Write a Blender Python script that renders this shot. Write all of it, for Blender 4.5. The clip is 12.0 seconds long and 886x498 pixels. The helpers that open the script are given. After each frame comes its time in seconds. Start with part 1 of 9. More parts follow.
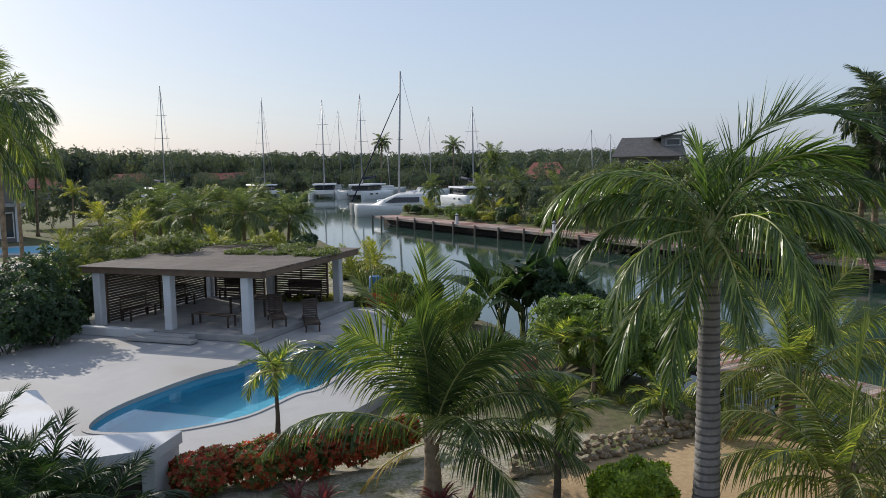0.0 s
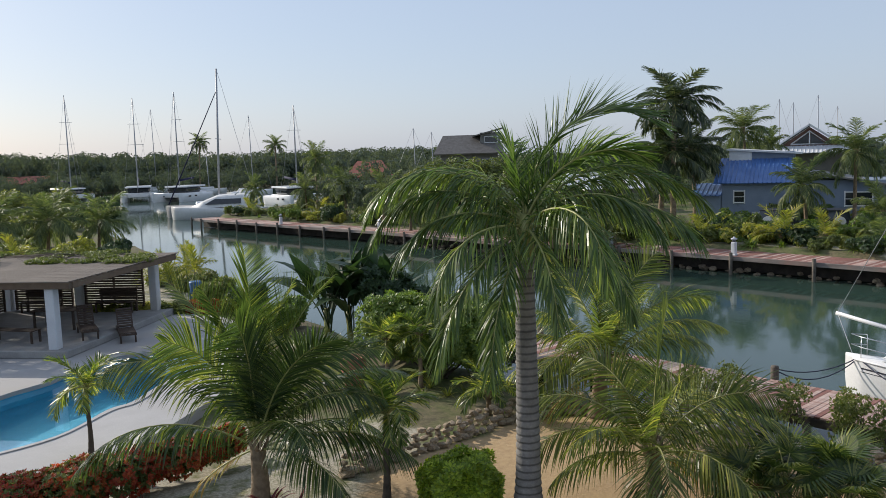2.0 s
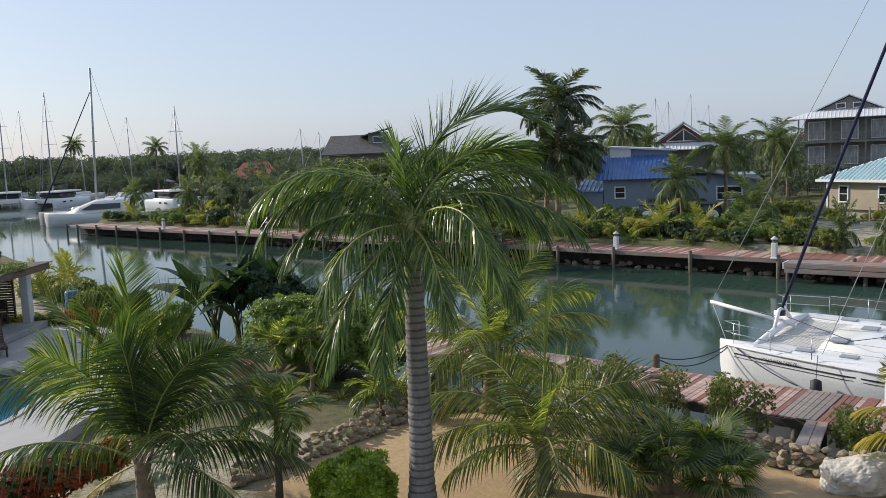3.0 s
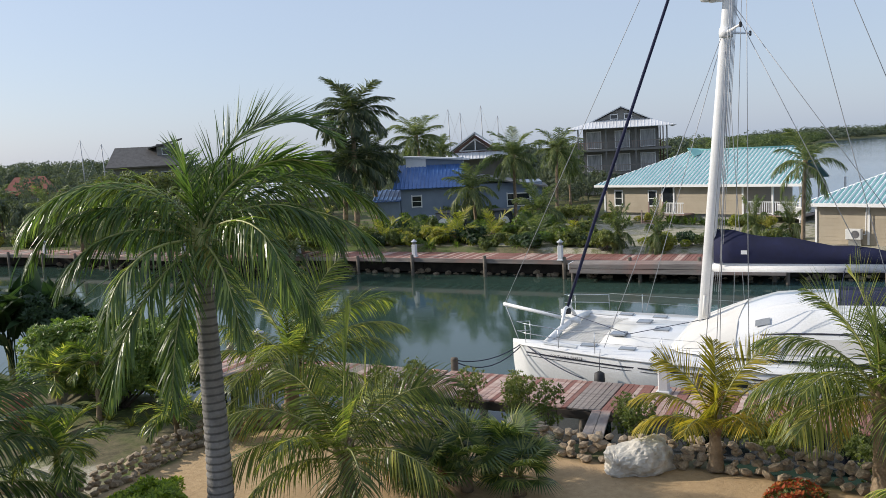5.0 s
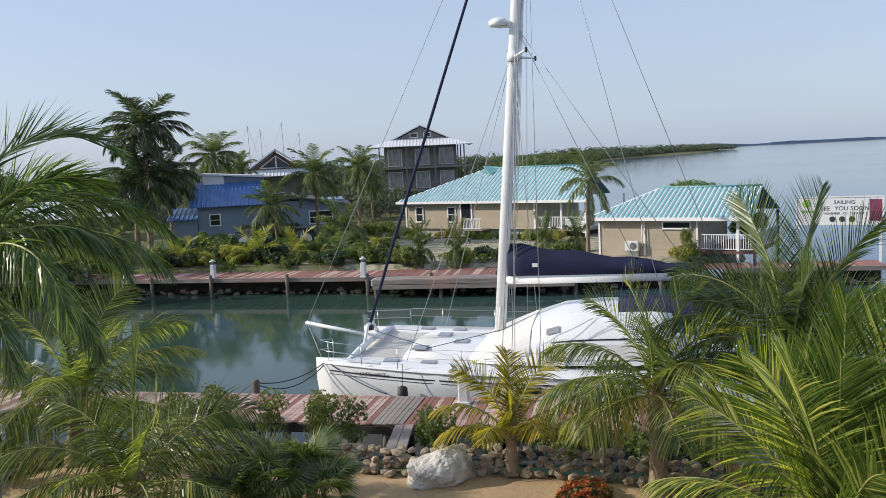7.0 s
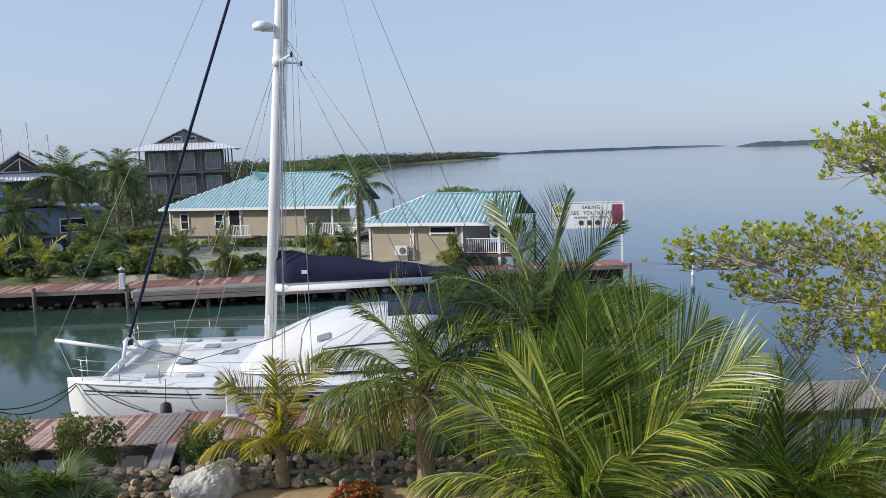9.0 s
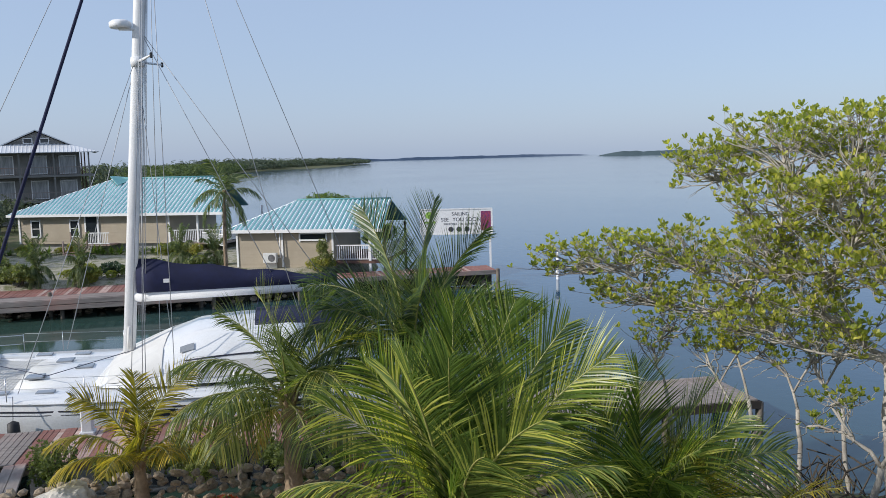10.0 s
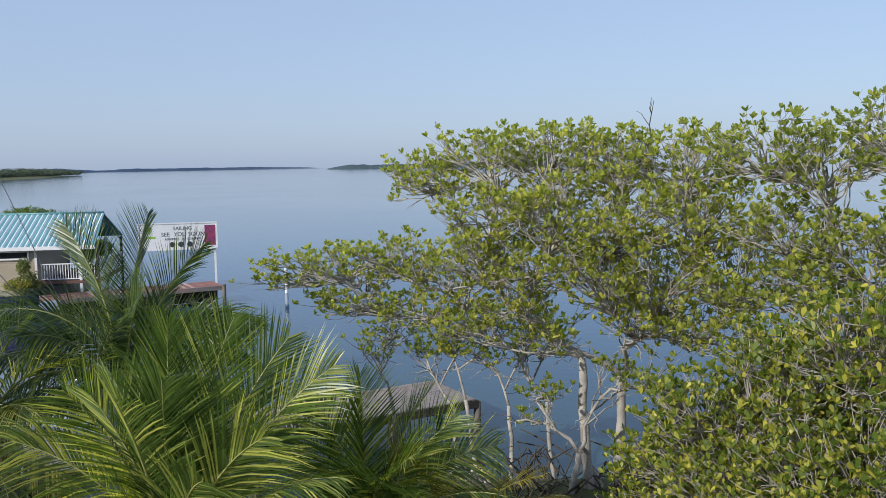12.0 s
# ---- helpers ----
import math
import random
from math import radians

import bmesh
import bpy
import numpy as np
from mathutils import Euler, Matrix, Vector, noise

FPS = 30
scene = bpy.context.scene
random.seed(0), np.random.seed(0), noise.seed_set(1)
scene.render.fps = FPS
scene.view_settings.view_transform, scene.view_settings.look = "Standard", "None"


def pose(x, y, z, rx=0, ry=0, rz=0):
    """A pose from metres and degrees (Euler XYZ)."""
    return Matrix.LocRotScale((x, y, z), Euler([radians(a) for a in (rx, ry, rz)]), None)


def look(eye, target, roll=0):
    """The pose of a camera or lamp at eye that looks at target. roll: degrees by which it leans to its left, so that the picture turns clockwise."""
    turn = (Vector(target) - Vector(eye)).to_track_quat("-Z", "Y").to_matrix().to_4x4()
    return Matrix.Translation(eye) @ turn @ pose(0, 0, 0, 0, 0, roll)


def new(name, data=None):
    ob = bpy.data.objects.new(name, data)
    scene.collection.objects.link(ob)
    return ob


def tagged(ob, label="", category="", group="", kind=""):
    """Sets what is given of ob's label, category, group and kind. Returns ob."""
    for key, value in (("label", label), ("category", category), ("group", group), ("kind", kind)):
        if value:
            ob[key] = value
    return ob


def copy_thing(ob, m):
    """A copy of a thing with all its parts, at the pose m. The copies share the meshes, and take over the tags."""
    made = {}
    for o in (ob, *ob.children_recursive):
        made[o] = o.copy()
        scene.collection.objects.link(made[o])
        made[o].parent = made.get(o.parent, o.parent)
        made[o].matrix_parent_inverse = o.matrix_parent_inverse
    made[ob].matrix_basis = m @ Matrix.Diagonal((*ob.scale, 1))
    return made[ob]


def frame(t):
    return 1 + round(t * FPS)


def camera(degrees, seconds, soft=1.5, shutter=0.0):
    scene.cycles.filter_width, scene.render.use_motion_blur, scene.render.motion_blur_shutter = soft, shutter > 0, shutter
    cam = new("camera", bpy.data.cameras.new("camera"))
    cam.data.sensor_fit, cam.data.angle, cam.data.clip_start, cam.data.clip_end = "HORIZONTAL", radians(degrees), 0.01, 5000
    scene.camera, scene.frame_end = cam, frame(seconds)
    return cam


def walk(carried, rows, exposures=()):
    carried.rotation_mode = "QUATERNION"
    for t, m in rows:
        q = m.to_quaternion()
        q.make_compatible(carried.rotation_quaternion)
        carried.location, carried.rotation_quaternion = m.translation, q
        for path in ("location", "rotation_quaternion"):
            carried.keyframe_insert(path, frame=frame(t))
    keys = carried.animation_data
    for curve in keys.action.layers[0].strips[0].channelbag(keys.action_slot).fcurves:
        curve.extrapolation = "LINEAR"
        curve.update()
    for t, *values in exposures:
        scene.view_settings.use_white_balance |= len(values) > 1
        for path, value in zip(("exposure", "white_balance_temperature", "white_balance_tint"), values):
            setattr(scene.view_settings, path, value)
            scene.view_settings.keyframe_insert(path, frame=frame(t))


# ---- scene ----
# ---------------------------------------------------------------- camera
cam = camera(55.47, 12.0, 0.75)
EYE, ARM = 6.8, 0.5
ROWS = [
    (0.0, -10.97, -6.05, 1.19), (0.5, -14.00, -6.16, 1.57), (1.0, -18.52, -6.23, 1.76), (1.5, -20.64, -6.31, 1.74),
    (2.0, -22.74, -6.46, 1.88), (2.5, -26.16, -6.58, 2.21), (3.0, -30.15, -6.75, 2.49), (5.0, -43.68, -6.69, 2.98),
    (5.5, -46.71, -6.74, 2.82), (6.0, -50.77, -6.51, 2.68), (6.5, -54.06, -6.20, 2.61), (8.5, -67.66, -6.65, 2.57),
    (9.0, -72.43, -6.41, 2.04), (9.5, -77.12, -6.31, 1.63), (10.0, -81.18, -6.23, 1.41), (10.5, -85.75, -5.70, 1.35),
    (11.0, -89.50, -5.44, 1.20), (11.5, -94.42, -5.57, 0.99), (12.0, -99.45, -5.71, 0.82),
]


def held(yaw, pitch, roll):
    a = radians(yaw)
    return pose(-ARM * math.sin(a), ARM * math.cos(a), EYE, 90 + pitch, 0, yaw) @ pose(0, 0, 0, 0, 0, -roll)


walk(cam, [(t, held(yaw, pitch, roll)) for t, yaw, pitch, roll in ROWS],
     [(0.0, -0.10, 6550, 10), (2.5, 0.04, 6750, 10), (6.5, 0.12, 6650, 10), (9.0, 0.03, 6350, 10), (10.5, -0.06, 6150, 10), (12.0, -0.06, 6100, 10)])

# ---------------------------------------------------------------- sky and sun
SUN_AZ, SUN_EL = -32.0, 27.0
world = bpy.data.worlds.new("world")
scene.world = world
world.use_nodes = True
wn, wl = world.node_tree.nodes, world.node_tree.links
wn.clear()
sky = wn.new("ShaderNodeTexSky")
sky.sky_type, sky.sun_disc = "NISHITA", False
sky.sun_elevation, sky.sun_rotation = radians(SUN_EL), radians(SUN_AZ)
sky.altitude, sky.air_density, sky.dust_density, sky.ozone_density = 0, 1.0, 1.3, 3.0
haze = wn.new("ShaderNodeMixRGB")
haze.inputs[0].default_value = 0.60
haze.inputs[2].default_value = (4.65, 5.55, 7.3, 1)
bg = wn.new("ShaderNodeBackground")
bg.inputs[1].default_value = 0.12
wo = wn.new("ShaderNodeOutputWorld")
wl.new(sky.outputs[0], haze.inputs[1])
wl.new(haze.outputs[0], bg.inputs[0])
wl.new(bg.outputs[0], wo.inputs[0])
sun_data = bpy.data.lights.new("sun", "SUN")
sun_data.energy, sun_data.angle, sun_data.color = 4.2, radians(0.6), (1.0, 0.93, 0.83)
sun = new("sun", sun_data)
sd = Vector((math.sin(radians(SUN_AZ)) * math.cos(radians(SUN_EL)), math.cos(radians(SUN_AZ)) * math.cos(radians(SUN_EL)), math.sin(radians(SUN_EL))))
sun.matrix_world = look(sd * 60, (0, 0, 0))
# ---------------------------------------------------------------- materials
def nodes_of(name):
    m = bpy.data.materials.new(name)
    m.use_nodes = True
    n, l = m.node_tree.nodes, m.node_tree.links
    return m, n, l, n["Principled BSDF"], n["Material Output"]


def ramp_of(n, stops):
    r = n.new("ShaderNodeValToRGB")
    while len(r.color_ramp.elements) < len(stops):
        r.color_ramp.elements.new(0.5)
    for e, (p, c) in zip(r.color_ramp.elements, stops):
        e.position, e.color = p, (*c, 1)
    return r


def surface(name, c1, c2, scale=3.0, rough=0.7, bump=0.2, fine=40.0, metal=0.0, vary=0.15, dirt=None, dirt_scale=0.6, coat=0.0, spec=0.5, stretch=(1, 1, 1)):
    """A surface of two tones with broad stains, fine grain, relief, and a change of tone from piece to piece."""
    m, n, l, p, out = nodes_of(name)
    tc = n.new("ShaderNodeTexCoord")
    mp = n.new("ShaderNodeMapping")
    mp.inputs["Scale"].default_value = stretch
    l.new(tc.outputs["Object"], mp.inputs[0])
    a = n.new("ShaderNodeTexNoise")
    a.inputs["Scale"].default_value, a.inputs["Detail"].default_value, a.inputs["Roughness"].default_value = scale, 6, 0.65
    l.new(mp.outputs[0], a.inputs["Vector"])
    r = ramp_of(n, [(0.32, c1), (0.68, c2)])
    l.new(a.outputs["Fac"], r.inputs[0])
    col = r.outputs[0]
    if dirt:
        d = n.new("ShaderNodeTexNoise")
        d.inputs["Scale"].default_value, d.inputs["Detail"].default_value = dirt_scale, 8
        l.new(tc.outputs["Object"], d.inputs["Vector"])
        dr = ramp_of(n, [(0.5, (0, 0, 0)), (0.72, (1, 1, 1))])
        l.new(d.outputs["Fac"], dr.inputs[0])
        mx = n.new("ShaderNodeMixRGB")
        mx.inputs[2].default_value = (*dirt, 1)
        l.new(dr.outputs[0], mx.inputs[0])
        l.new(col, mx.inputs[1])
        col = mx.outputs[0]
    f = n.new("ShaderNodeTexNoise")
    f.inputs["Scale"].default_value, f.inputs["Detail"].default_value = fine, 4
    l.new(mp.outputs[0], f.inputs["Vector"])
    oi = n.new("ShaderNodeObjectInfo")
    ge = n.new("ShaderNodeNewGeometry")
    s1 = n.new("ShaderNodeMath")
    s1.operation = "ADD"
    l.new(oi.outputs["Random"], s1.inputs[0])
    l.new(ge.outputs["Random Per Island"], s1.inputs[1])
    s2 = n.new("ShaderNodeMath")
    s2.operation = "MULTIPLY_ADD"
    s2.inputs[1].default_value, s2.inputs[2].default_value = vary, 1.0 - vary
    l.new(s1.outputs[0], s2.inputs[0])
    s3 = n.new("ShaderNodeMath")
    s3.operation = "MULTIPLY_ADD"
    s3.inputs[1].default_value, s3.inputs[2].default_value = 0.24, 0.88
    l.new(f.outputs["Fac"], s3.inputs[0])
    s4 = n.new("ShaderNodeMath")
    s4.operation = "MULTIPLY"
    l.new(s2.outputs[0], s4.inputs[0])
    l.new(s3.outputs[0], s4.inputs[1])
    hv = n.new("ShaderNodeHueSaturation")
    l.new(col, hv.inputs["Color"])
    l.new(s4.outputs[0], hv.inputs["Value"])
    l.new(hv.outputs[0], p.inputs["Base Color"])
    p.inputs["Roughness"].default_value, p.inputs["Metallic"].default_value = rough, metal
    p.inputs["Specular IOR Level"].default_value = spec
    p.inputs["Coat Weight"].default_value = coat
    if bump:
        b = n.new("ShaderNodeBump")
        b.inputs["Strength"].default_value, b.inputs["Distance"].default_value = bump, 0.02
        l.new(f.outputs["Fac"], b.inputs["Height"])
        l.new(b.outputs[0], p.inputs["Normal"])
    return m


def leaf(name, c1, c2, c3, trans=0.35, rough=0.42, tint=(1.0, 1.05, 0.5), spec=0.4):
    """Leaves: each one (an island) takes its own green, some older, some toned as lit or shaded; light passes through.
    """
    m, n, l, p, out = nodes_of(name)
    ge, oi = n.new("ShaderNodeNewGeometry"), n.new("ShaderNodeObjectInfo")
    mixv = n.new("ShaderNodeMath")
    mixv.operation = "MULTIPLY_ADD"
    mixv.inputs[1].default_value = 0.35
    l.new(oi.outputs["Random"], mixv.inputs[0])
    s = n.new("ShaderNodeMath")
    s.operation = "MULTIPLY"
    s.inputs[1].default_value = 0.65
    l.new(ge.outputs["Random Per Island"], s.inputs[0])
    l.new(s.outputs[0], mixv.inputs[2])
    r = ramp_of(n, [(0.0, c1), (0.6, c2), (1.0, c3)])
    l.new(mixv.outputs[0], r.inputs[0])
    tc = n.new("ShaderNodeTexCoord")
    no = n.new("ShaderNodeTexNoise")
    no.inputs["Scale"].default_value = 2.5
    l.new(tc.outputs["Object"], no.inputs["Vector"])
    hv = n.new("ShaderNodeHueSaturation")
    vv = n.new("ShaderNodeMath")
    vv.operation = "MULTIPLY_ADD"
    vv.inputs[1].default_value, vv.inputs[2].default_value = 0.7, 0.65
    l.new(no.outputs["Fac"], vv.inputs[0])
    l.new(vv.outputs[0], hv.inputs["Value"])
    l.new(r.outputs[0], hv.inputs["Color"])
    l.new(hv.outputs[0], p.inputs["Base Color"])
    p.inputs["Roughness"].default_value, p.inputs["Specular IOR Level"].default_value = rough, spec
    tr = n.new("ShaderNodeBsdfTranslucent")
    tm = n.new("ShaderNodeMixRGB")
    tm.blend_type = "MULTIPLY"
    tm.inputs[0].default_value = 1.0
    tm.inputs[2].default_value = (2.2 * tint[0], 2.2 * tint[1], 2.2 * tint[2], 1)
    l.new(hv.outputs[0], tm.inputs[1])
    l.new(tm.outputs[0], tr.inputs[0])
    mx = n.new("ShaderNodeMixShader")
    mx.inputs[0].default_value = trans
    l.new(p.outputs[0], mx.inputs[1])
    l.new(tr.outputs[0], mx.inputs[2])
    l.new(mx.outputs[0], out.inputs[0])
    return m


def water_material(name, deep, rough, wave, amount, wave2=0.0):
    m, n, l, p, out = nodes_of(name)
    tc = n.new("ShaderNodeTexCoord")
    a = n.new("ShaderNodeTexNoise")
    a.inputs["Scale"].default_value, a.inputs["Detail"].default_value = wave, 4
    l.new(tc.outputs["Object"], a.inputs["Vector"])
    b = n.new("ShaderNodeBump")
    b.inputs["Distance"].default_value = 0.06
    l.new(a.outputs["Fac"], b.inputs["Height"])
    sp = n.new("ShaderNodeSeparateXYZ")
    l.new(tc.outputs["Object"], sp.inputs[0])
    across = n.new("ShaderNodeMath")
    across.operation = "MULTIPLY_ADD"
    across.inputs[1].default_value = -1.0
    l.new(sp.outputs["Y"], across.inputs[0])
    l.new(sp.outputs["X"], across.inputs[2])
    lee = n.new("ShaderNodeMapRange")
    lee.interpolation_type = "SMOOTHSTEP"
    lee.inputs["From Min"].default_value, lee.inputs["From Max"].default_value = 14.0, 70.0
    lee.inputs["To Min"].default_value, lee.inputs["To Max"].default_value = amount, amount * 4.5
    l.new(across.outputs[0], lee.inputs["Value"])
    gust = n.new("ShaderNodeTexNoise")
    gust.inputs["Scale"].default_value, gust.inputs["Detail"].default_value = 0.012, 4
    stretch = n.new("ShaderNodeMapping")
    stretch.inputs["Scale"].default_value = (1.0, 0.25, 1.0)
    l.new(tc.outputs["Object"], stretch.inputs[0])
    l.new(stretch.outputs[0], gust.inputs["Vector"])
    gm2 = n.new("ShaderNodeMapRange")
    gm2.inputs["From Min"].default_value, gm2.inputs["From Max"].default_value = 0.35, 0.65
    gm2.inputs["To Min"].default_value, gm2.inputs["To Max"].default_value = 0.55, 1.25
    l.new(gust.outputs["Fac"], gm2.inputs["Value"])
    ripple = n.new("ShaderNodeMath")
    ripple.operation = "MULTIPLY"
    l.new(lee.outputs[0], ripple.inputs[0])
    l.new(gm2.outputs[0], ripple.inputs[1])
    l.new(ripple.outputs[0], b.inputs["Strength"])
    big = n.new("ShaderNodeTexNoise")
    big.inputs["Scale"].default_value, big.inputs["Detail"].default_value = 0.03, 3
    l.new(tc.outputs["Object"], big.inputs["Vector"])
    r = ramp_of(n, [(0.35, deep), (0.7, tuple(min(1, c * 1.5) for c in deep))])
    l.new(big.outputs["Fac"], r.inputs[0])
    # Open sea's base colour goes bluer, standing in for reflected sky.
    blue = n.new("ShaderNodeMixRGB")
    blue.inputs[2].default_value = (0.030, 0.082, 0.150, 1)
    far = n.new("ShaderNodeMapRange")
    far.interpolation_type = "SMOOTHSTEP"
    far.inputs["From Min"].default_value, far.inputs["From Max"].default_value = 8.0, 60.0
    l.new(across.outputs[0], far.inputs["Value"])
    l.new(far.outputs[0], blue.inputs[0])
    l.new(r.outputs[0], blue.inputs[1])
    l.new(blue.outputs[0], p.inputs["Base Color"])
    rr = n.new("ShaderNodeMath")
    rr.operation = "MULTIPLY_ADD"
    rr.inputs[1].default_value, rr.inputs[2].default_value = wave2, rough
    l.new(big.outputs["Fac"], rr.inputs[0])
    l.new(rr.outputs[0], p.inputs["Roughness"])
    p.inputs["IOR"].default_value = 1.33
    l.new(b.outputs[0], p.inputs["Normal"])
    return m


M = {}
M["sand"] = surface("sand", (0.36, 0.25, 0.145), (0.48, 0.35, 0.21), 0.8, 0.95, 0.5, 14, dirt=(0.29, 0.20, 0.12), dirt_scale=0.35)
M["soil"] = surface("soil", (0.07, 0.075, 0.035), (0.17, 0.15, 0.08), 0.5, 0.95, 0.6, 6, dirt=(0.07, 0.10, 0.03), dirt_scale=0.25)
M["gravel"] = surface("gravel", (0.26, 0.24, 0.17), (0.42, 0.38, 0.28), 2.2, 0.95, 0.8, 18, dirt=(0.10, 0.13, 0.05), dirt_scale=0.8)
def ground_material():
    """Soil, sand and gravel in one sheet, with ragged borders from the sheet's own masks."""
    m, n, l, p, out = nodes_of("ground")
    tc = n.new("ShaderNodeTexCoord")

    def tex(scale, detail=6):
        t = n.new("ShaderNodeTexNoise")
        t.inputs["Scale"].default_value, t.inputs["Detail"].default_value, t.inputs["Roughness"].default_value = scale, detail, 0.65
        l.new(tc.outputs["Object"], t.inputs["Vector"])
        return t.outputs["Fac"]

    def tone(fac, c1, c2, lo=0.3, hi=0.7):
        r = ramp_of(n, [(lo, c1), (hi, c2)])
        l.new(fac, r.inputs[0])
        return r.outputs[0]

    def mixc(fac, a, b):
        x = n.new("ShaderNodeMixRGB")
        l.new(fac, x.inputs[0])
        l.new(a, x.inputs[1])
        l.new(b, x.inputs[2])
        return x.outputs[0]

    def mask(name, ragged):
        a = n.new("ShaderNodeAttribute")
        a.attribute_name = name
        k = n.new("ShaderNodeMath")
        k.operation = "MULTIPLY_ADD"
        k.inputs[1].default_value = ragged
        l.new(tex(1.1, 8), k.inputs[0])
        l.new(a.outputs["Fac"], k.inputs[2])
        return tone(k.outputs[0], (0, 0, 0), (1, 1, 1), ragged * 0.5 - 0.06, ragged * 0.5 + 0.10)

    soil = mixc(tone(tex(0.45), (0, 0, 0), (1, 1, 1), 0.42, 0.62), tone(tex(5), (0.07, 0.065, 0.04), (0.20, 0.17, 0.10)), tone(tex(9), (0.05, 0.085, 0.02), (0.13, 0.16, 0.05)))
    sand = mixc(tone(tex(0.35), (0, 0, 0), (1, 1, 1), 0.45, 0.7), tone(tex(7), (0.40, 0.275, 0.155), (0.52, 0.375, 0.22)), tone(tex(12), (0.31, 0.215, 0.125), (0.44, 0.315, 0.19)))
    speck = tone(tex(28, 2), (0, 0, 0), (1, 1, 1), 0.66, 0.72)
    sand = mixc(speck, sand, tone(tex(3), (0.16, 0.12, 0.07), (0.24, 0.17, 0.10)))
    grav = mixc(tone(tex(1.6), (0, 0, 0), (1, 1, 1), 0.48, 0.6), tone(tex(16, 3), (0.22, 0.20, 0.15), (0.52, 0.48, 0.38)), tone(tex(11), (0.08, 0.10, 0.035), (0.26, 0.25, 0.14)))
    col = mixc(mask("gravel", 0.9), soil, grav)
    col = mixc(mask("sand", 0.5), col, sand)
    l.new(col, p.inputs["Base Color"])
    p.inputs["Roughness"].default_value, p.inputs["Specular IOR Level"].default_value = 0.95, 0.2
    b = n.new("ShaderNodeBump")
    b.inputs["Strength"].default_value, b.inputs["Distance"].default_value = 0.7, 0.03
    l.new(tex(9, 8), b.inputs["Height"])
    l.new(b.outputs[0], p.inputs["Normal"])
    return m


M["ground"] = ground_material()
M["deck"] = surface("pale_deck", (0.33, 0.325, 0.325), (0.41, 0.405, 0.40), 0.5, 0.8, 0.15, 25, dirt=(0.30, 0.28, 0.26), dirt_scale=0.25)
M["white"] = surface("white_plaster", (0.56, 0.575, 0.60), (0.64, 0.655, 0.67), 1.2, 0.75, 0.2, 30, vary=0.04, dirt=(0.52, 0.51, 0.49), dirt_scale=0.7)
M["pooltile"] = surface("pool_plaster", (0.05, 0.31, 0.46), (0.07, 0.36, 0.52), 1.5, 0.5, 0.1, 30, vary=0.05)
M["slat"] = surface("weathered_slat", (0.12, 0.095, 0.075), (0.20, 0.165, 0.135), 2.5, 0.8, 0.5, 30, vary=0.22, stretch=(0.3, 6, 6))
M["darkwood"] = surface("dark_wood", (0.045, 0.028, 0.020), (0.078, 0.050, 0.034), 3, 0.6, 0.4, 40, vary=0.2, stretch=(0.4, 5, 5))
M["beam"] = surface("brown_beam", (0.13, 0.085, 0.055), (0.19, 0.13, 0.085), 3, 0.65, 0.3, 40, vary=0.15)
M["redplank"] = surface("red_plank", (0.20, 0.085, 0.065), (0.32, 0.14, 0.11), 1.6, 0.8, 0.5, 30, vary=0.25, dirt=(0.36, 0.24, 0.20), dirt_scale=1.4, stretch=(0.5, 4, 4))
M["fadeplank"] = surface("faded_plank", (0.36, 0.20, 0.16), (0.56, 0.42, 0.36), 1.2, 0.85, 0.5, 30, vary=0.25, dirt=(0.64, 0.55, 0.49), dirt_scale=0.9, stretch=(0.5, 3, 3))
M["greyplank"] = surface("grey_plank", (0.20, 0.165, 0.15), (0.32, 0.28, 0.25), 1.6, 0.85, 0.5, 30, vary=0.22, dirt=(0.36, 0.20, 0.16), dirt_scale=0.4, stretch=(0.5, 4, 4))
M["pile"] = surface("pile_wood", (0.09, 0.075, 0.06), (0.19, 0.16, 0.13), 4, 0.9, 0.6, 25)
# Timber beneath decks and the bar roof, darkened for the shade there.
M["under"] = surface("shaded_timber", (0.03, 0.025, 0.02), (0.07, 0.055, 0.045), 2, 0.9, 0.5, 20)
M["stone"] = surface("field_stone", (0.17, 0.130, 0.09), (0.40, 0.32, 0.225), 3.0, 0.9, 0.8, 12, vary=0.35, dirt=(0.14, 0.11, 0.08), dirt_scale=2.0)
M["boulder"] = surface("coral_boulder", (0.46, 0.43, 0.38), (0.68, 0.64, 0.57), 2.5, 0.95, 1.0, 10, dirt=(0.26, 0.23, 0.19), dirt_scale=2.2)
M["gel"] = surface("white_gelcoat", (0.76, 0.77, 0.77), (0.82, 0.82, 0.82), 0.8, 0.28, 0.0, 20, vary=0.03, coat=0.3, dirt=(0.70, 0.70, 0.67), dirt_scale=0.5)
M["deckgrip"] = surface("deck_grip", (0.60, 0.61, 0.60), (0.67, 0.67, 0.65), 2, 0.85, 0.4, 60, vary=0.03)
M["canvas"] = surface("pale_canvas", (0.60, 0.59, 0.56), (0.68, 0.67, 0.64), 1.5, 0.9, 0.3, 60, vary=0.05)
M["navy"] = surface("navy_canvas", (0.005, 0.007, 0.032), (0.008, 0.012, 0.055), 2.5, 0.85, 0.4, 50, vary=0.1)
M["alu"] = surface("white_spar", (0.72, 0.73, 0.74), (0.80, 0.80, 0.80), 1, 0.35, 0.0, 20, vary=0.03)
M["steel"] = surface("steel", (0.55, 0.56, 0.58), (0.66, 0.67, 0.68), 3, 0.28, 0.0, 30, metal=0.9)
M["rope"] = surface("dark_rope", (0.02, 0.025, 0.05), (0.05, 0.055, 0.09), 8, 0.9, 0.3, 60)
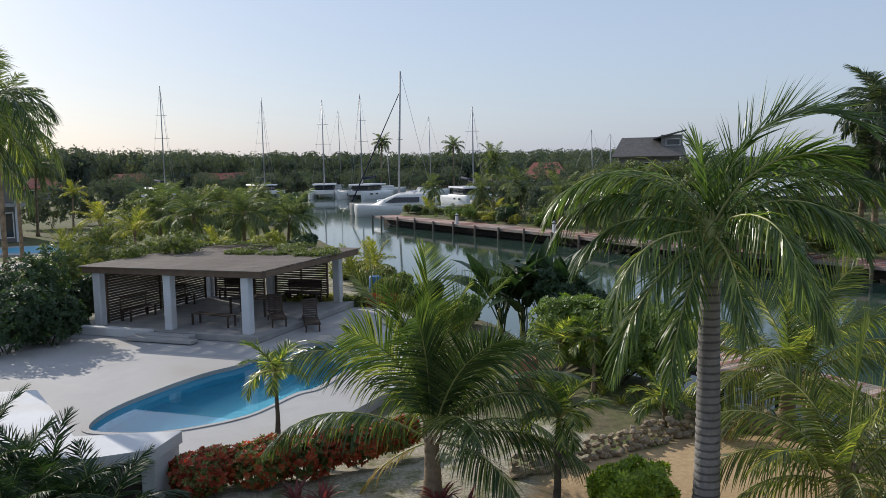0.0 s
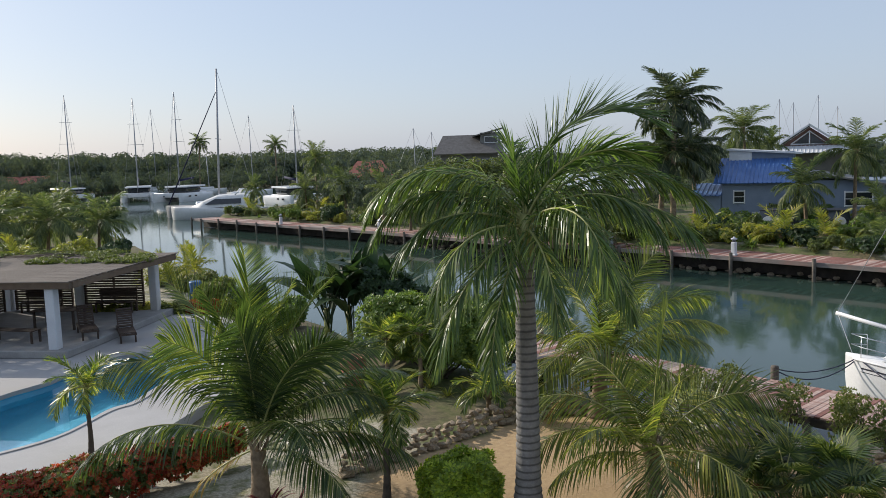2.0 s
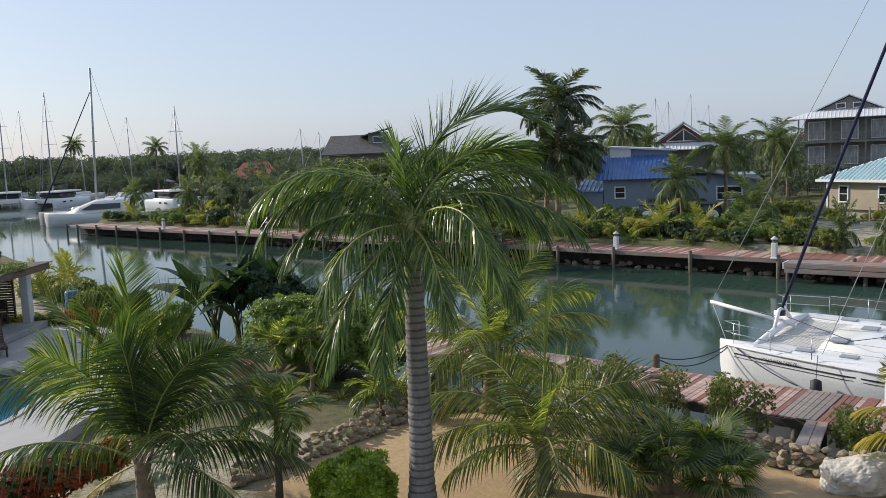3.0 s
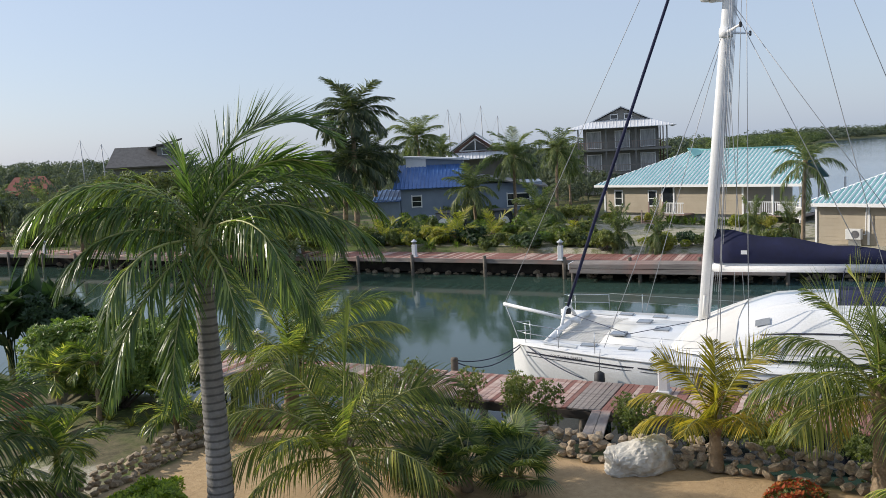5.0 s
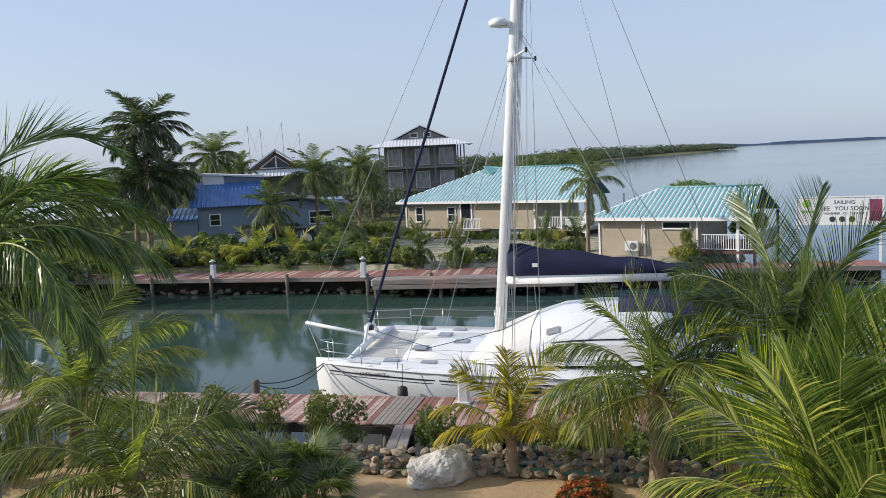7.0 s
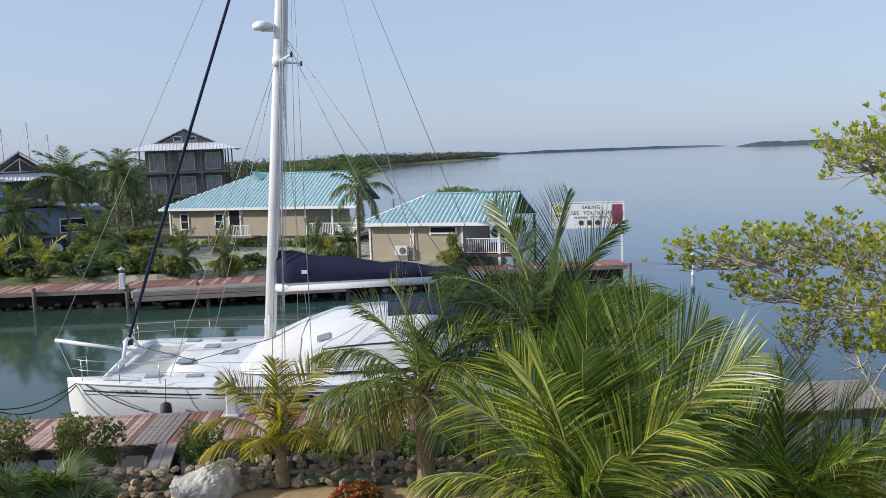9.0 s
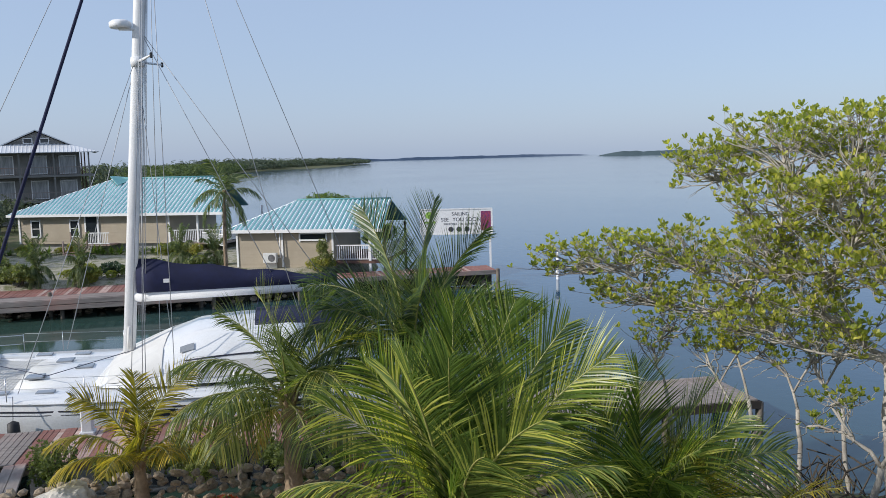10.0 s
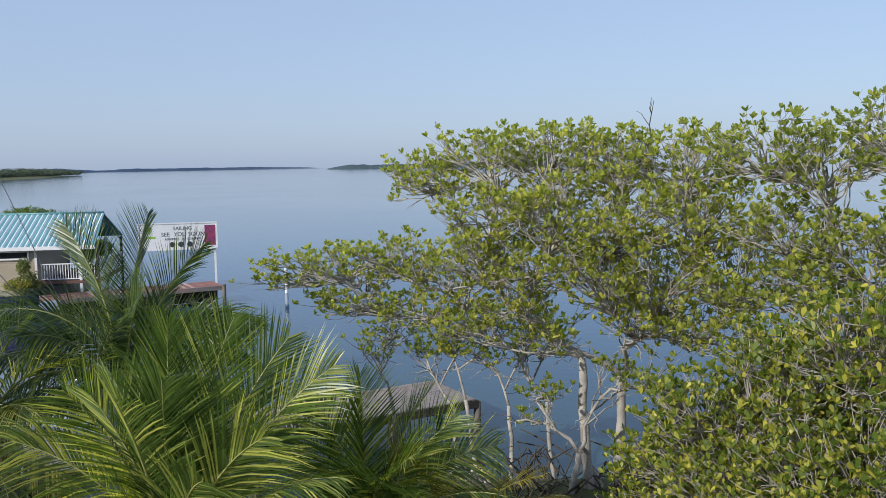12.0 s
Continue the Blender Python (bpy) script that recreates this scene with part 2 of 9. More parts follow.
M["wire"] = surface("rigging_wire", (0.30, 0.31, 0.33), (0.40, 0.41, 0.43), 4, 0.5, 0.0, 60, metal=0.3)
M["black"] = surface("black_rubber", (0.015, 0.015, 0.017), (0.03, 0.03, 0.033), 5, 0.6, 0.2, 40)
M["glass"] = surface("dark_glass", (0.015, 0.02, 0.025), (0.03, 0.035, 0.04), 1, 0.08, 0.0, 10, coat=0.5, vary=0.1)
M["curtain"] = surface("curtained_glass", (0.16, 0.17, 0.18), (0.42, 0.43, 0.44), 1.6, 0.2, 0.0, 10, coat=0.5, vary=0.3, stretch=(3, 1, 0.3))
M["hatch"] = surface("grey_hatch", (0.22, 0.24, 0.26), (0.30, 0.32, 0.34), 3, 0.15, 0.0, 10, coat=0.4)
M["cream"] = surface("cream_siding", (0.37, 0.315, 0.235), (0.41, 0.35, 0.265), 1.2, 0.75, 0.15, 30, vary=0.04, dirt=(0.34, 0.29, 0.215), dirt_scale=0.5)
M["trim"] = surface("white_trim", (0.74, 0.74, 0.73), (0.80, 0.80, 0.79), 2, 0.6, 0.1, 30, vary=0.06)
# Near-white ribs paint the sun's highlights onto the teal roofs.
M["tealrib"] = surface("sunlit_roof_rib", (0.74, 0.80, 0.80), (0.84, 0.87, 0.87), 1.2, 0.5, 0.1, 20, vary=0.06)
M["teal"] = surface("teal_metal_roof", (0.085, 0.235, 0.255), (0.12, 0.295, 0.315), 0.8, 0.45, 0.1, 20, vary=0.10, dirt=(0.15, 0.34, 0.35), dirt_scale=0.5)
M["bluewall"] = surface("blue_wall", (0.20, 0.25, 0.32), (0.245, 0.30, 0.375), 1, 0.8, 0.2, 25, vary=0.05, dirt=(0.14, 0.18, 0.25), dirt_scale=0.5)
M["blueroof"] = surface("blue_metal_roof", (0.05, 0.13, 0.34), (0.09, 0.19, 0.44), 0.8, 0.35, 0.1, 20, vary=0.08)
M["greywall"] = surface("grey_wall", (0.17, 0.165, 0.155), (0.23, 0.225, 0.21), 1, 0.85, 0.2, 20, vary=0.06)
M["whiteroof"] = surface("white_metal_roof", (0.62, 0.63, 0.65), (0.72, 0.73, 0.74), 0.8, 0.4, 0.1, 20, vary=0.08)
M["brownwall"] = surface("brown_gable", (0.11, 0.06, 0.045), (0.16, 0.085, 0.065), 1.5, 0.8, 0.2, 20)
M["brownroof"] = surface("brown_shingle", (0.12, 0.11, 0.10), (0.19, 0.175, 0.16), 2, 0.9, 0.5, 12)
M["redroof"] = surface("red_tile", (0.30, 0.10, 0.07), (0.42, 0.17, 0.12), 2, 0.85, 0.5, 10)
M["concrete"] = surface("concrete", (0.26, 0.255, 0.25), (0.36, 0.355, 0.34), 1.5, 0.9, 0.4, 20)
M["ac"] = surface("unit_metal", (0.60, 0.60, 0.58), (0.68, 0.68, 0.66), 3, 0.5, 0.0, 20)
M["signwhite"] = surface("sign_panel", (0.76, 0.76, 0.75), (0.82, 0.82, 0.81), 1, 0.5, 0.0, 20, vary=0.03)
M["ink"] = surface("dark_ink", (0.03, 0.03, 0.05), (0.05, 0.05, 0.07), 3, 0.6, 0.0, 20)
M["green_ink"] = surface("green_ink", (0.25, 0.45, 0.05), (0.32, 0.52, 0.08), 3, 0.6, 0.0, 20)
M["violet_ink"] = surface("violet_ink", (0.10, 0.03, 0.14), (0.40, 0.06, 0.10), 9, 0.6, 0.0, 20)
M["bluebarrel"] = surface("blue_plastic", (0.02, 0.10, 0.26), (0.03, 0.13, 0.32), 2, 0.5, 0.0, 20)
M["lampglass"] = surface("lamp_lens", (0.10, 0.10, 0.11), (0.2, 0.2, 0.2), 3, 0.2, 0.0, 20)
M["royaltrunk"] = surface("grey_palm_trunk", (0.24, 0.22, 0.20), (0.40, 0.37, 0.34), 3.0, 0.9, 0.6, 20, dirt=(0.12, 0.10, 0.085), dirt_scale=1.5)
M["trunk"] = surface("brown_palm_trunk", (0.17, 0.12, 0.075), (0.32, 0.24, 0.16), 4.0, 0.95, 0.9, 16, dirt=(0.09, 0.065, 0.04), dirt_scale=2.5)
M["bark"] = surface("pale_bark", (0.29, 0.265, 0.235), (0.50, 0.465, 0.415), 4.0, 0.95, 0.6, 24, dirt=(0.13, 0.105, 0.085), dirt_scale=2.0)
M["darkbark"] = surface("dark_bark", (0.05, 0.04, 0.03), (0.11, 0.09, 0.07), 4.0, 0.95, 0.6, 24)
M["rachis"] = surface("leaf_stalk", (0.20, 0.22, 0.065), (0.38, 0.36, 0.13), 3.0, 0.45, 0.2, 20)
# Coconut tones spread dark to bright, painting in uneven light between leaflets.
M["coconut"] = leaf("coconut_leaf", (0.018, 0.040, 0.016), (0.068, 0.108, 0.030), (0.32, 0.33, 0.095), 0.33, 0.33, spec=0.45)
M["coconutmid"] = leaf("sunlit_coconut_leaf", (0.030, 0.056, 0.018), (0.124, 0.160, 0.040), (0.50, 0.46, 0.12), 0.38, 0.34, spec=0.42)
M["coconutbright"] = leaf("bright_coconut_leaf", (0.024, 0.052, 0.014), (0.112, 0.166, 0.036), (0.60, 0.57, 0.14), 0.40, 0.31, spec=0.45)
M["coconutgold"] = leaf("golden_coconut_leaf", (0.060, 0.066, 0.014), (0.250, 0.215, 0.032), (0.62, 0.44, 0.065), 0.42, 0.36, spec=0.35)
M["royal"] = leaf("royal_leaf", (0.024, 0.052, 0.017), (0.082, 0.135, 0.038), (0.30, 0.35, 0.11), 0.38, 0.33, spec=0.45)
M["limeleaf"] = leaf("lime_leaf", (0.055, 0.105, 0.014), (0.210, 0.290, 0.036), (0.46, 0.50, 0.07), 0.36, 0.42)
M["dry"] = leaf("dry_leaf", (0.22, 0.13, 0.04), (0.36, 0.24, 0.08), (0.30, 0.28, 0.07), 0.3, 0.7)
# Far palm greens are lightened so the colour itself carries haze.
M["farpalm"] = leaf("hazy_palm_leaf", (0.056, 0.084, 0.046), (0.110, 0.145, 0.066), (0.25, 0.26, 0.11), 0.34, 0.5, spec=0.3)
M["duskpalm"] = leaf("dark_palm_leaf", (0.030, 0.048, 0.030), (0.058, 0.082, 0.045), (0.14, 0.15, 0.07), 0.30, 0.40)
M["hedgeleaf"] = leaf("hedge_leaf", (0.055, 0.100, 0.022), (0.115, 0.180, 0.036), (0.24, 0.29, 0.06), 0.30, 0.4)
M["shrubleaf"] = leaf("shrub_leaf", (0.060, 0.085, 0.025), (0.120, 0.150, 0.040), (0.24, 0.23, 0.075), 0.28, 0.5)
M["yellowleaf"] = leaf("yellow_shrub_leaf", (0.12, 0.15, 0.03), (0.24, 0.25, 0.045), (0.36, 0.29, 0.07), 0.34, 0.5)
M["darkleaf"] = leaf("dark_leaf", (0.020, 0.042, 0.018), (0.034, 0.066, 0.028), (0.070, 0.105, 0.045), 0.25, 0.45)
M["mangrove"] = leaf("mangrove_leaf", (0.095, 0.132, 0.028), (0.300, 0.318, 0.064), (0.84, 0.71, 0.18), 0.48, 0.45, spec=0.35)
M["bushgreen"] = leaf("bush_leaf", (0.034, 0.074, 0.014), (0.125, 0.170, 0.028), (0.54, 0.47, 0.08), 0.38, 0.42, spec=0.35)
# Distant trees: greyed, bluish leaf tones put aerial haze into the colour.
M["woods"] = leaf("hazy_woods_leaf", (0.070, 0.090, 0.072), (0.096, 0.118, 0.090), (0.140, 0.160, 0.115), 0.2, 0.9, spec=0.1)
M["coastleaf"] = leaf("coast_leaf", (0.060, 0.085, 0.045), (0.105, 0.135, 0.064), (0.17, 0.19, 0.09), 0.25, 0.9, spec=0.1)
M["redleaf"] = leaf("red_bract", (0.20, 0.022, 0.012), (0.36, 0.068, 0.022), (0.36, 0.16, 0.04), 0.28, 0.5, (1.1, 0.6, 0.45))
M["cordy"] = leaf("cordyline_leaf", (0.10, 0.03, 0.03), (0.19, 0.05, 0.05), (0.30, 0.10, 0.08), 0.25, 0.45, (1.1, 0.7, 0.6))
M["canalwater"] = water_material("canal_water", (0.030, 0.056, 0.044), 0.03, 2.2, 0.05, 0.06)
M["poolwater"] = None
# Distance haze is mixed into these two base colours as blue-grey.
M["islethaze"] = surface("islet_haze", (0.055, 0.085, 0.10), (0.08, 0.115, 0.125), 0.02, 0.95, 0.0, 0.05, vary=0.0)
M["farcoast"] = surface("hazy_coast", (0.145, 0.185, 0.245), (0.18, 0.225, 0.29), 0.01, 0.95, 0.0, 0.05, vary=0.0)


def ring_trunk_material():
    """Grey palm bark with dark leaf-scar rings at the rings' own spacing."""
    m = surface("ringed_bark", (0.17, 0.16, 0.15), (0.29, 0.275, 0.26), 4.0, 0.9, 0.5, 22, vary=0.05)
    n, l = m.node_tree.nodes, m.node_tree.links
    tc = n.new("ShaderNodeTexCoord")
    w = n.new("ShaderNodeTexWave")
    w.bands_direction = "Z"
    w.inputs["Scale"].default_value, w.inputs["Distortion"].default_value, w.inputs["Detail"].default_value, w.inputs["Detail Scale"].default_value = 2.35, 0.9, 3, 1.4
    l.new(tc.outputs["Object"], w.inputs["Vector"])
    r = ramp_of(n, [(0.0, (0.42, 0.42, 0.42)), (0.35, (1, 1, 1))])
    l.new(w.outputs["Fac"], r.inputs[0])
    p = n["Principled BSDF"]
    old = p.inputs["Base Color"].links[0].from_socket
    x = n.new("ShaderNodeMixRGB")
    x.blend_type = "MULTIPLY"
    x.inputs[0].default_value = 1.0
    l.new(old, x.inputs[1])
    l.new(r.outputs[0], x.inputs[2])
    l.new(x.outputs[0], p.inputs["Base Color"])
    return m


M["royaltrunk"] = ring_trunk_material()
M["poolwater"], _n, _l, _p, _o = nodes_of("pool_water")
_p.inputs["Base Color"].default_value = (0.75, 0.93, 0.97, 1)
_p.inputs["Transmission Weight"].default_value, _p.inputs["IOR"].default_value, _p.inputs["Roughness"].default_value = 1.0, 1.33, 0.02
_w, _b = _n.new("ShaderNodeTexNoise"), _n.new("ShaderNodeBump")
_w.inputs["Scale"].default_value = 3.0
_b.inputs["Strength"].default_value, _b.inputs["Distance"].default_value = 0.10, 0.05
_l.new(_w.outputs["Fac"], _b.inputs["Height"])
_l.new(_b.outputs[0], _p.inputs["Normal"])


# ---------------------------------------------------------------- mesh tools
class Mesh:
    """Collects vertices and faces and turns them into mesh data."""

    def __init__(self):
        self.v, self.f, self.smooth = [], [], []

    def add(self, verts, faces, smooth=False):
        o = len(self.v)
        self.v.extend(tuple(p) for p in verts)
        self.f.extend(tuple(o + i for i in f) for f in faces)
        self.smooth.extend([smooth] * len(faces))
        return self

    def box(self, c, s, m=None, bevel=0.0):
        cx, cy, cz = c
        hx, hy, hz = s[0] / 2, s[1] / 2, s[2] / 2
        if bevel <= 0:
            vs = [(cx + i * hx, cy + j * hy, cz + k * hz) for k in (-1, 1) for j in (-1, 1) for i in (-1, 1)]
            fs = [(0, 2, 3, 1), (4, 5, 7, 6), (0, 1, 5, 4), (2, 6, 7, 3), (0, 4, 6, 2), (1, 3, 7, 5)]
        else:
            b = min(bevel, hx * 0.9, hy * 0.9, hz * 0.9)
            vs, fs, idx = [], [], {}
            for i in (-1, 1):
                for j in (-1, 1):
                    for k in (-1, 1):
                        for ax in range(3):
                            idx[i, j, k, ax] = len(vs)
                            h = [hx - b, hy - b, hz - b]
                            h[ax] += b
                            vs.append((cx + i * h[0], cy + j * h[1], cz + k * h[2]))
            for ax in range(3):
                o1, o2 = (ax + 1) % 3, (ax + 2) % 3
                for s0 in (-1, 1):
                    q = []
                    for s1, s2 in ((-1, -1), (1, -1), (1, 1), (-1, 1)):
                        g = [0, 0, 0]
                        g[ax], g[o1], g[o2] = s0, s1, s2
                        q.append(idx[g[0], g[1], g[2], ax])
                    fs.append(tuple(q if s0 > 0 else q[::-1]))
                for s1 in (-1, 1):
                    for s2 in (-1, 1):
                        q = []
                        for s0, w in ((-1, o1), (1, o1), (1, o2), (-1, o2)):
                            g = [0, 0, 0]
                            g[ax], g[o1], g[o2] = s0, s1, s2
                            q.append(idx[g[0], g[1], g[2], w])
                        fs.append(tuple(q if s1 * s2 > 0 else q[::-1]))
            for i in (-1, 1):
                for j in (-1, 1):
                    for k in (-1, 1):
                        q = (idx[i, j, k, 0], idx[i, j, k, 1], idx[i, j, k, 2])
                        fs.append(q if i * j * k > 0 else q[::-1])
        if m is not None:
            vs = [m @ Vector(p) for p in vs]
        return self.add(vs, fs)

    def tube(self, pts, radii, sides=8, cap=True, squash=1.0):
        pts = [Vector(p) for p in pts]
        if not hasattr(radii, "__len__"):
            radii = [radii] * len(pts)
        vs, fs = [], []
        ref = Vector((0, 0, 1))
        t0 = (pts[1] - pts[0]).normalized()
        if abs(t0.dot(ref)) > 0.9:
            ref = Vector((1, 0, 0))
        for i, p in enumerate(pts):
            t = (pts[min(i + 1, len(pts) - 1)] - pts[max(i - 1, 0)]).normalized()
            a = t.cross(ref).normalized()
            b = a.cross(t).normalized()
            for k in range(sides):
                g = 2 * math.pi * k / sides
                vs.append(p + radii[i] * (math.cos(g) * a + math.sin(g) * squash * b))
        for i in range(len(pts) - 1):
            for k in range(sides):
                k2 = (k + 1) % sides
                fs.append((i * sides + k, i * sides + k2, (i + 1) * sides + k2, (i + 1) * sides + k))
        self.add(vs, fs, True)
        if cap:
            o = len(self.v) - len(vs)
            self.f.append(tuple(o + k for k in range(sides))[::-1])
            self.f.append(tuple(o + (len(pts) - 1) * sides + k for k in range(sides)))
            self.smooth += [False, False]
        return self

    def lathe(self, profile, sides=12, c=(0, 0, 0)):
        vs, fs = [], []
        for r, z in profile:
            for k in range(sides):
                g = 2 * math.pi * k / sides
                vs.append((c[0] + r * math.cos(g), c[1] + r * math.sin(g), c[2] + z))
        for i in range(len(profile) - 1):
            for k in range(sides):
                k2 = (k + 1) % sides
                fs.append((i * sides + k, i * sides + k2, (i + 1) * sides + k2, (i + 1) * sides + k))
        self.add(vs, fs, True)
        o = len(self.v) - len(vs)
        self.f.append(tuple(o + k for k in range(sides))[::-1])
        self.f.append(tuple(o + (len(profile) - 1) * sides + k for k in range(sides)))
        self.smooth += [False, False]
        return self

    def prism(self, poly, z0, z1):
        n = len(poly)
        vs = [(x, y, z0) for x, y in poly] + [(x, y, z1) for x, y in poly]
        fs = [tuple(range(n))[::-1], tuple(range(n, 2 * n))] + [(i, (i + 1) % n, n + (i + 1) % n, n + i) for i in range(n)]
        return self.add(vs, fs)

    def slab(self, corners, thick):
        """A plate over four or more corners in one plane, thick downwards."""
        n = len(corners)
        c = [Vector(p) for p in corners]
        nr = (c[1] - c[0]).cross(c[2] - c[0]).normalized()
        if nr.z < 0:
            c, nr = c[::-1], -nr
        lo = [p - nr * thick for p in c]
        fs = [tuple(range(n)), tuple(range(n, 2 * n))[::-1]] + [((i + 1) % n, i, n + i, n + (i + 1) % n) for i in range(n)]
        return self.add(c + lo, fs)

    def data(self, name, mat=None):
        me = bpy.data.meshes.new(name)
        me.from_pydata([tuple(p) for p in self.v], [], self.f)
        me.polygons.foreach_set("use_smooth", self.smooth)
        if mat is not None:
            me.materials.append(mat)
        me.update()
        return me


def part(name, mesh, mat, parent, label="", m=None):
    """One mesh object under a thing or a part."""
    me = mesh.data(name, mat) if isinstance(mesh, Mesh) else mesh
    ob = new(name, me)
    ob.parent = parent
    if m is not None:
        ob.matrix_basis = m
    if label:
        ob["label"] = label
    return ob


def thing(name, m, label, category, group="", kind=""):
    ob = new(name)
    ob.matrix_basis = m
    ob.empty_display_size = 0.2
    return tagged(ob, label, category, group, kind)


def single(name, mesh, mat, label, category, m=None, group="", kind=""):
    me = mesh.data(name, mat) if isinstance(mesh, Mesh) else mesh
    ob = new(name, me)
    if m is not None:
        ob.matrix_basis = m
    return tagged(ob, label, category, group, kind)


def polar(az, d, z=0.0):
    return Vector((d * math.sin(radians(az)), d * math.cos(radians(az)), z))


def canal(u, v, z=0.0):
    """Along the canal (u, towards the marina) and across it (v, away from the garden)."""
    return Vector((-0.345 * u + 0.9386 * v, 0.9386 * u + 0.345 * v, z))


CANAL_TURN = math.degrees(math.atan2(0.9386, -0.345))


# ---------------------------------------------------------------- plants
def frond_data(name, mat, length, rise, droop, pairs, leaf_len, width, hang, rng, fold=0.5, first=0.14, spread=62.0, twist=0.0, tip=0.35, stalk=0.022, plume=20.0, roll=35.0, shape=1.35, lay=0.0):
    """A feather leaf along +x: a bent stalk with two rows of narrow leaflets."""
    g = Mesh()
    n = 14
    pts, tan = [Vector((0, 0, 0))], []
    side = 0.0
    for i in range(n):
        s = (i + 0.5) / n
        a = radians(rise - droop * s ** shape)
        side = radians(twist) * s
        d = Vector((math.cos(a) * math.cos(side), math.cos(a) * math.sin(side), math.sin(a)))
        tan.append(d)
        pts.append(pts[-1] + d * (length / n))
    tan.append(tan[-1])
    g.tube(pts, [stalk * (1.0 - 0.85 * i / n) for i in range(n + 1)], 5, False)
    stalk_faces = len(g.f)
    for sgn in (-1, 1):
        for i in range(pairs):
            s = first + (1 - first) * (i + 0.5 * rng.random()) / pairs
            f = s * n
            k = min(int(f), n - 1)
            p = pts[k].lerp(pts[k + 1], f - k)
            t = tan[k].lerp(tan[k + 1], f - k).normalized()
            w = Vector((0, 0, 1)).cross(t)
            w = w.normalized() if w.length > 1e-4 else Vector((0, 1, 0))
            upv = t.cross(w).normalized()
            la = radians(lay) * (0.5 + 0.5 * s)
            w, upv = w * math.cos(la) + upv * math.sin(la), upv * math.cos(la) - w * math.sin(la)
            prof = 0.45 + 0.55 * math.sin(math.pi * min(1.0, 0.12 + 0.80 * (s - first) / (1 - first)))
            if s > 0.85:
                prof *= 1.0 - (1 - tip) * (s - 0.85) / 0.15
            ll = leaf_len * prof * rng.uniform(0.9, 1.08)
            sp = radians(spread - 30.0 * s + rng.uniform(-0.45, 0.45) * plume)
            fo = radians(fold * 40 + rng.uniform(-plume, plume))
            d = (math.cos(sp) * t + math.sin(sp) * (math.cos(fo) * sgn * w + math.sin(fo) * upv)).normalized()
            q, prev = p, p
            wd = width * rng.uniform(0.75, 1.2) * (0.6 + 0.4 * prof)
            ro = radians(rng.uniform(-roll, roll)) + 0.35
            hg = hang * rng.uniform(0.6, 1.4)
            vs = []
            for j in range(4):
                h = j / 3.0
                dd = (d - Vector((0, 0, 1)) * (hg * h * 1.25 + 0.02)).normalized()
                if j:
                    q = q + dd * (ll / 3.0)
                cr = dd.cross(upv)
                cr = cr.normalized() if cr.length > 1e-3 else w
                cr = (cr * math.cos(ro) + cr.cross(dd) * math.sin(ro) * sgn).normalized()
                ww = wd * (0.7, 1.0, 0.75, 0.0)[j]
                if j < 3:
                    vs += [q - cr * ww * 0.5, q + cr * ww * 0.5]
                else:
                    vs.append(q)
            g.add(vs, [(0, 1, 3, 2), (2, 3, 5, 4), (4, 5, 6)])
    me = g.data(name, mat)
    me.materials.append(M["rachis"])
    mi = [1 if i < stalk_faces else 0 for i in range(len(g.f))]
    me.polygons.foreach_set("material_index", mi)
    return me


def frond_set(kind, mat, rng, length, leaf_len, width, pairs, levels, hang, droop, fold=0.5, variants=2, twist=10, stalk=0.022, spread=62.0, plume=20.0, roll=35.0, first=0.14, shape=1.35):
    """Leaves of one palm from the upright young ones (first level) to the hanging old ones."""
    out = []
    for rise in levels:
        row = []
        for _ in range(variants):
            k = (90 - rise) / 110.0
            row.append(frond_data("frond", mat, length * rng.uniform(0.9, 1.08), rise + rng.uniform(-5, 5), min(rise + 88, droop * rng.uniform(0.8, 1.15) * (0.5 + 0.7 * k)), pairs, leaf_len, width, hang * (0.25 + 1.2 * k), rng, fold * (1.15 - 1.3 * k), twist=rng.uniform(-twist, twist), stalk=stalk, spread=spread, plume=plume, roll=roll, first=first, shape=shape))
        out.append(row)
    return out


def ringed_trunk(base_r, top_r, height, lean, rng, rings, sides=14, bulge=0.0, rough=0.04):
    g = Mesh()
    pts, rad = [], []
    steps = rings * 3
    for i in range(steps + 1):
        s = i / steps
        pts.append((lean[0] * s * s + 0.02 * math.sin(s * 5), lean[1] * s * s, height * s))
        r = base_r + (top_r - base_r) * s + bulge * math.sin(math.pi * s) + base_r * 0.45 * math.exp(-s * height / 0.25)
        rad.append(r * (1 + (rough if i % 3 == 0 else -rough * 0.4)) * rng.uniform(0.985, 1.015))
    g.tube(pts, rad, sides)
    return g, Vector(pts[-1])


def style_of(style, up):
    """Leaf settings of a palm kind; upright young leaves are stiffer and flatter than old ones."""
    k = dict(mat=M["coconut"], pairs=66, leaf=0.82, width=0.027, fold=0.45, first=0.15, spread=74, twist=12, tip=0.35, stalk=0.026, plume=6, roll=18, shape=1.5, lay=(25, 75))
    k.update(style)
    if up > 62:
        k["fold"], k["spread"] = k["fold"] + 0.2, k["spread"] - 6
    return k


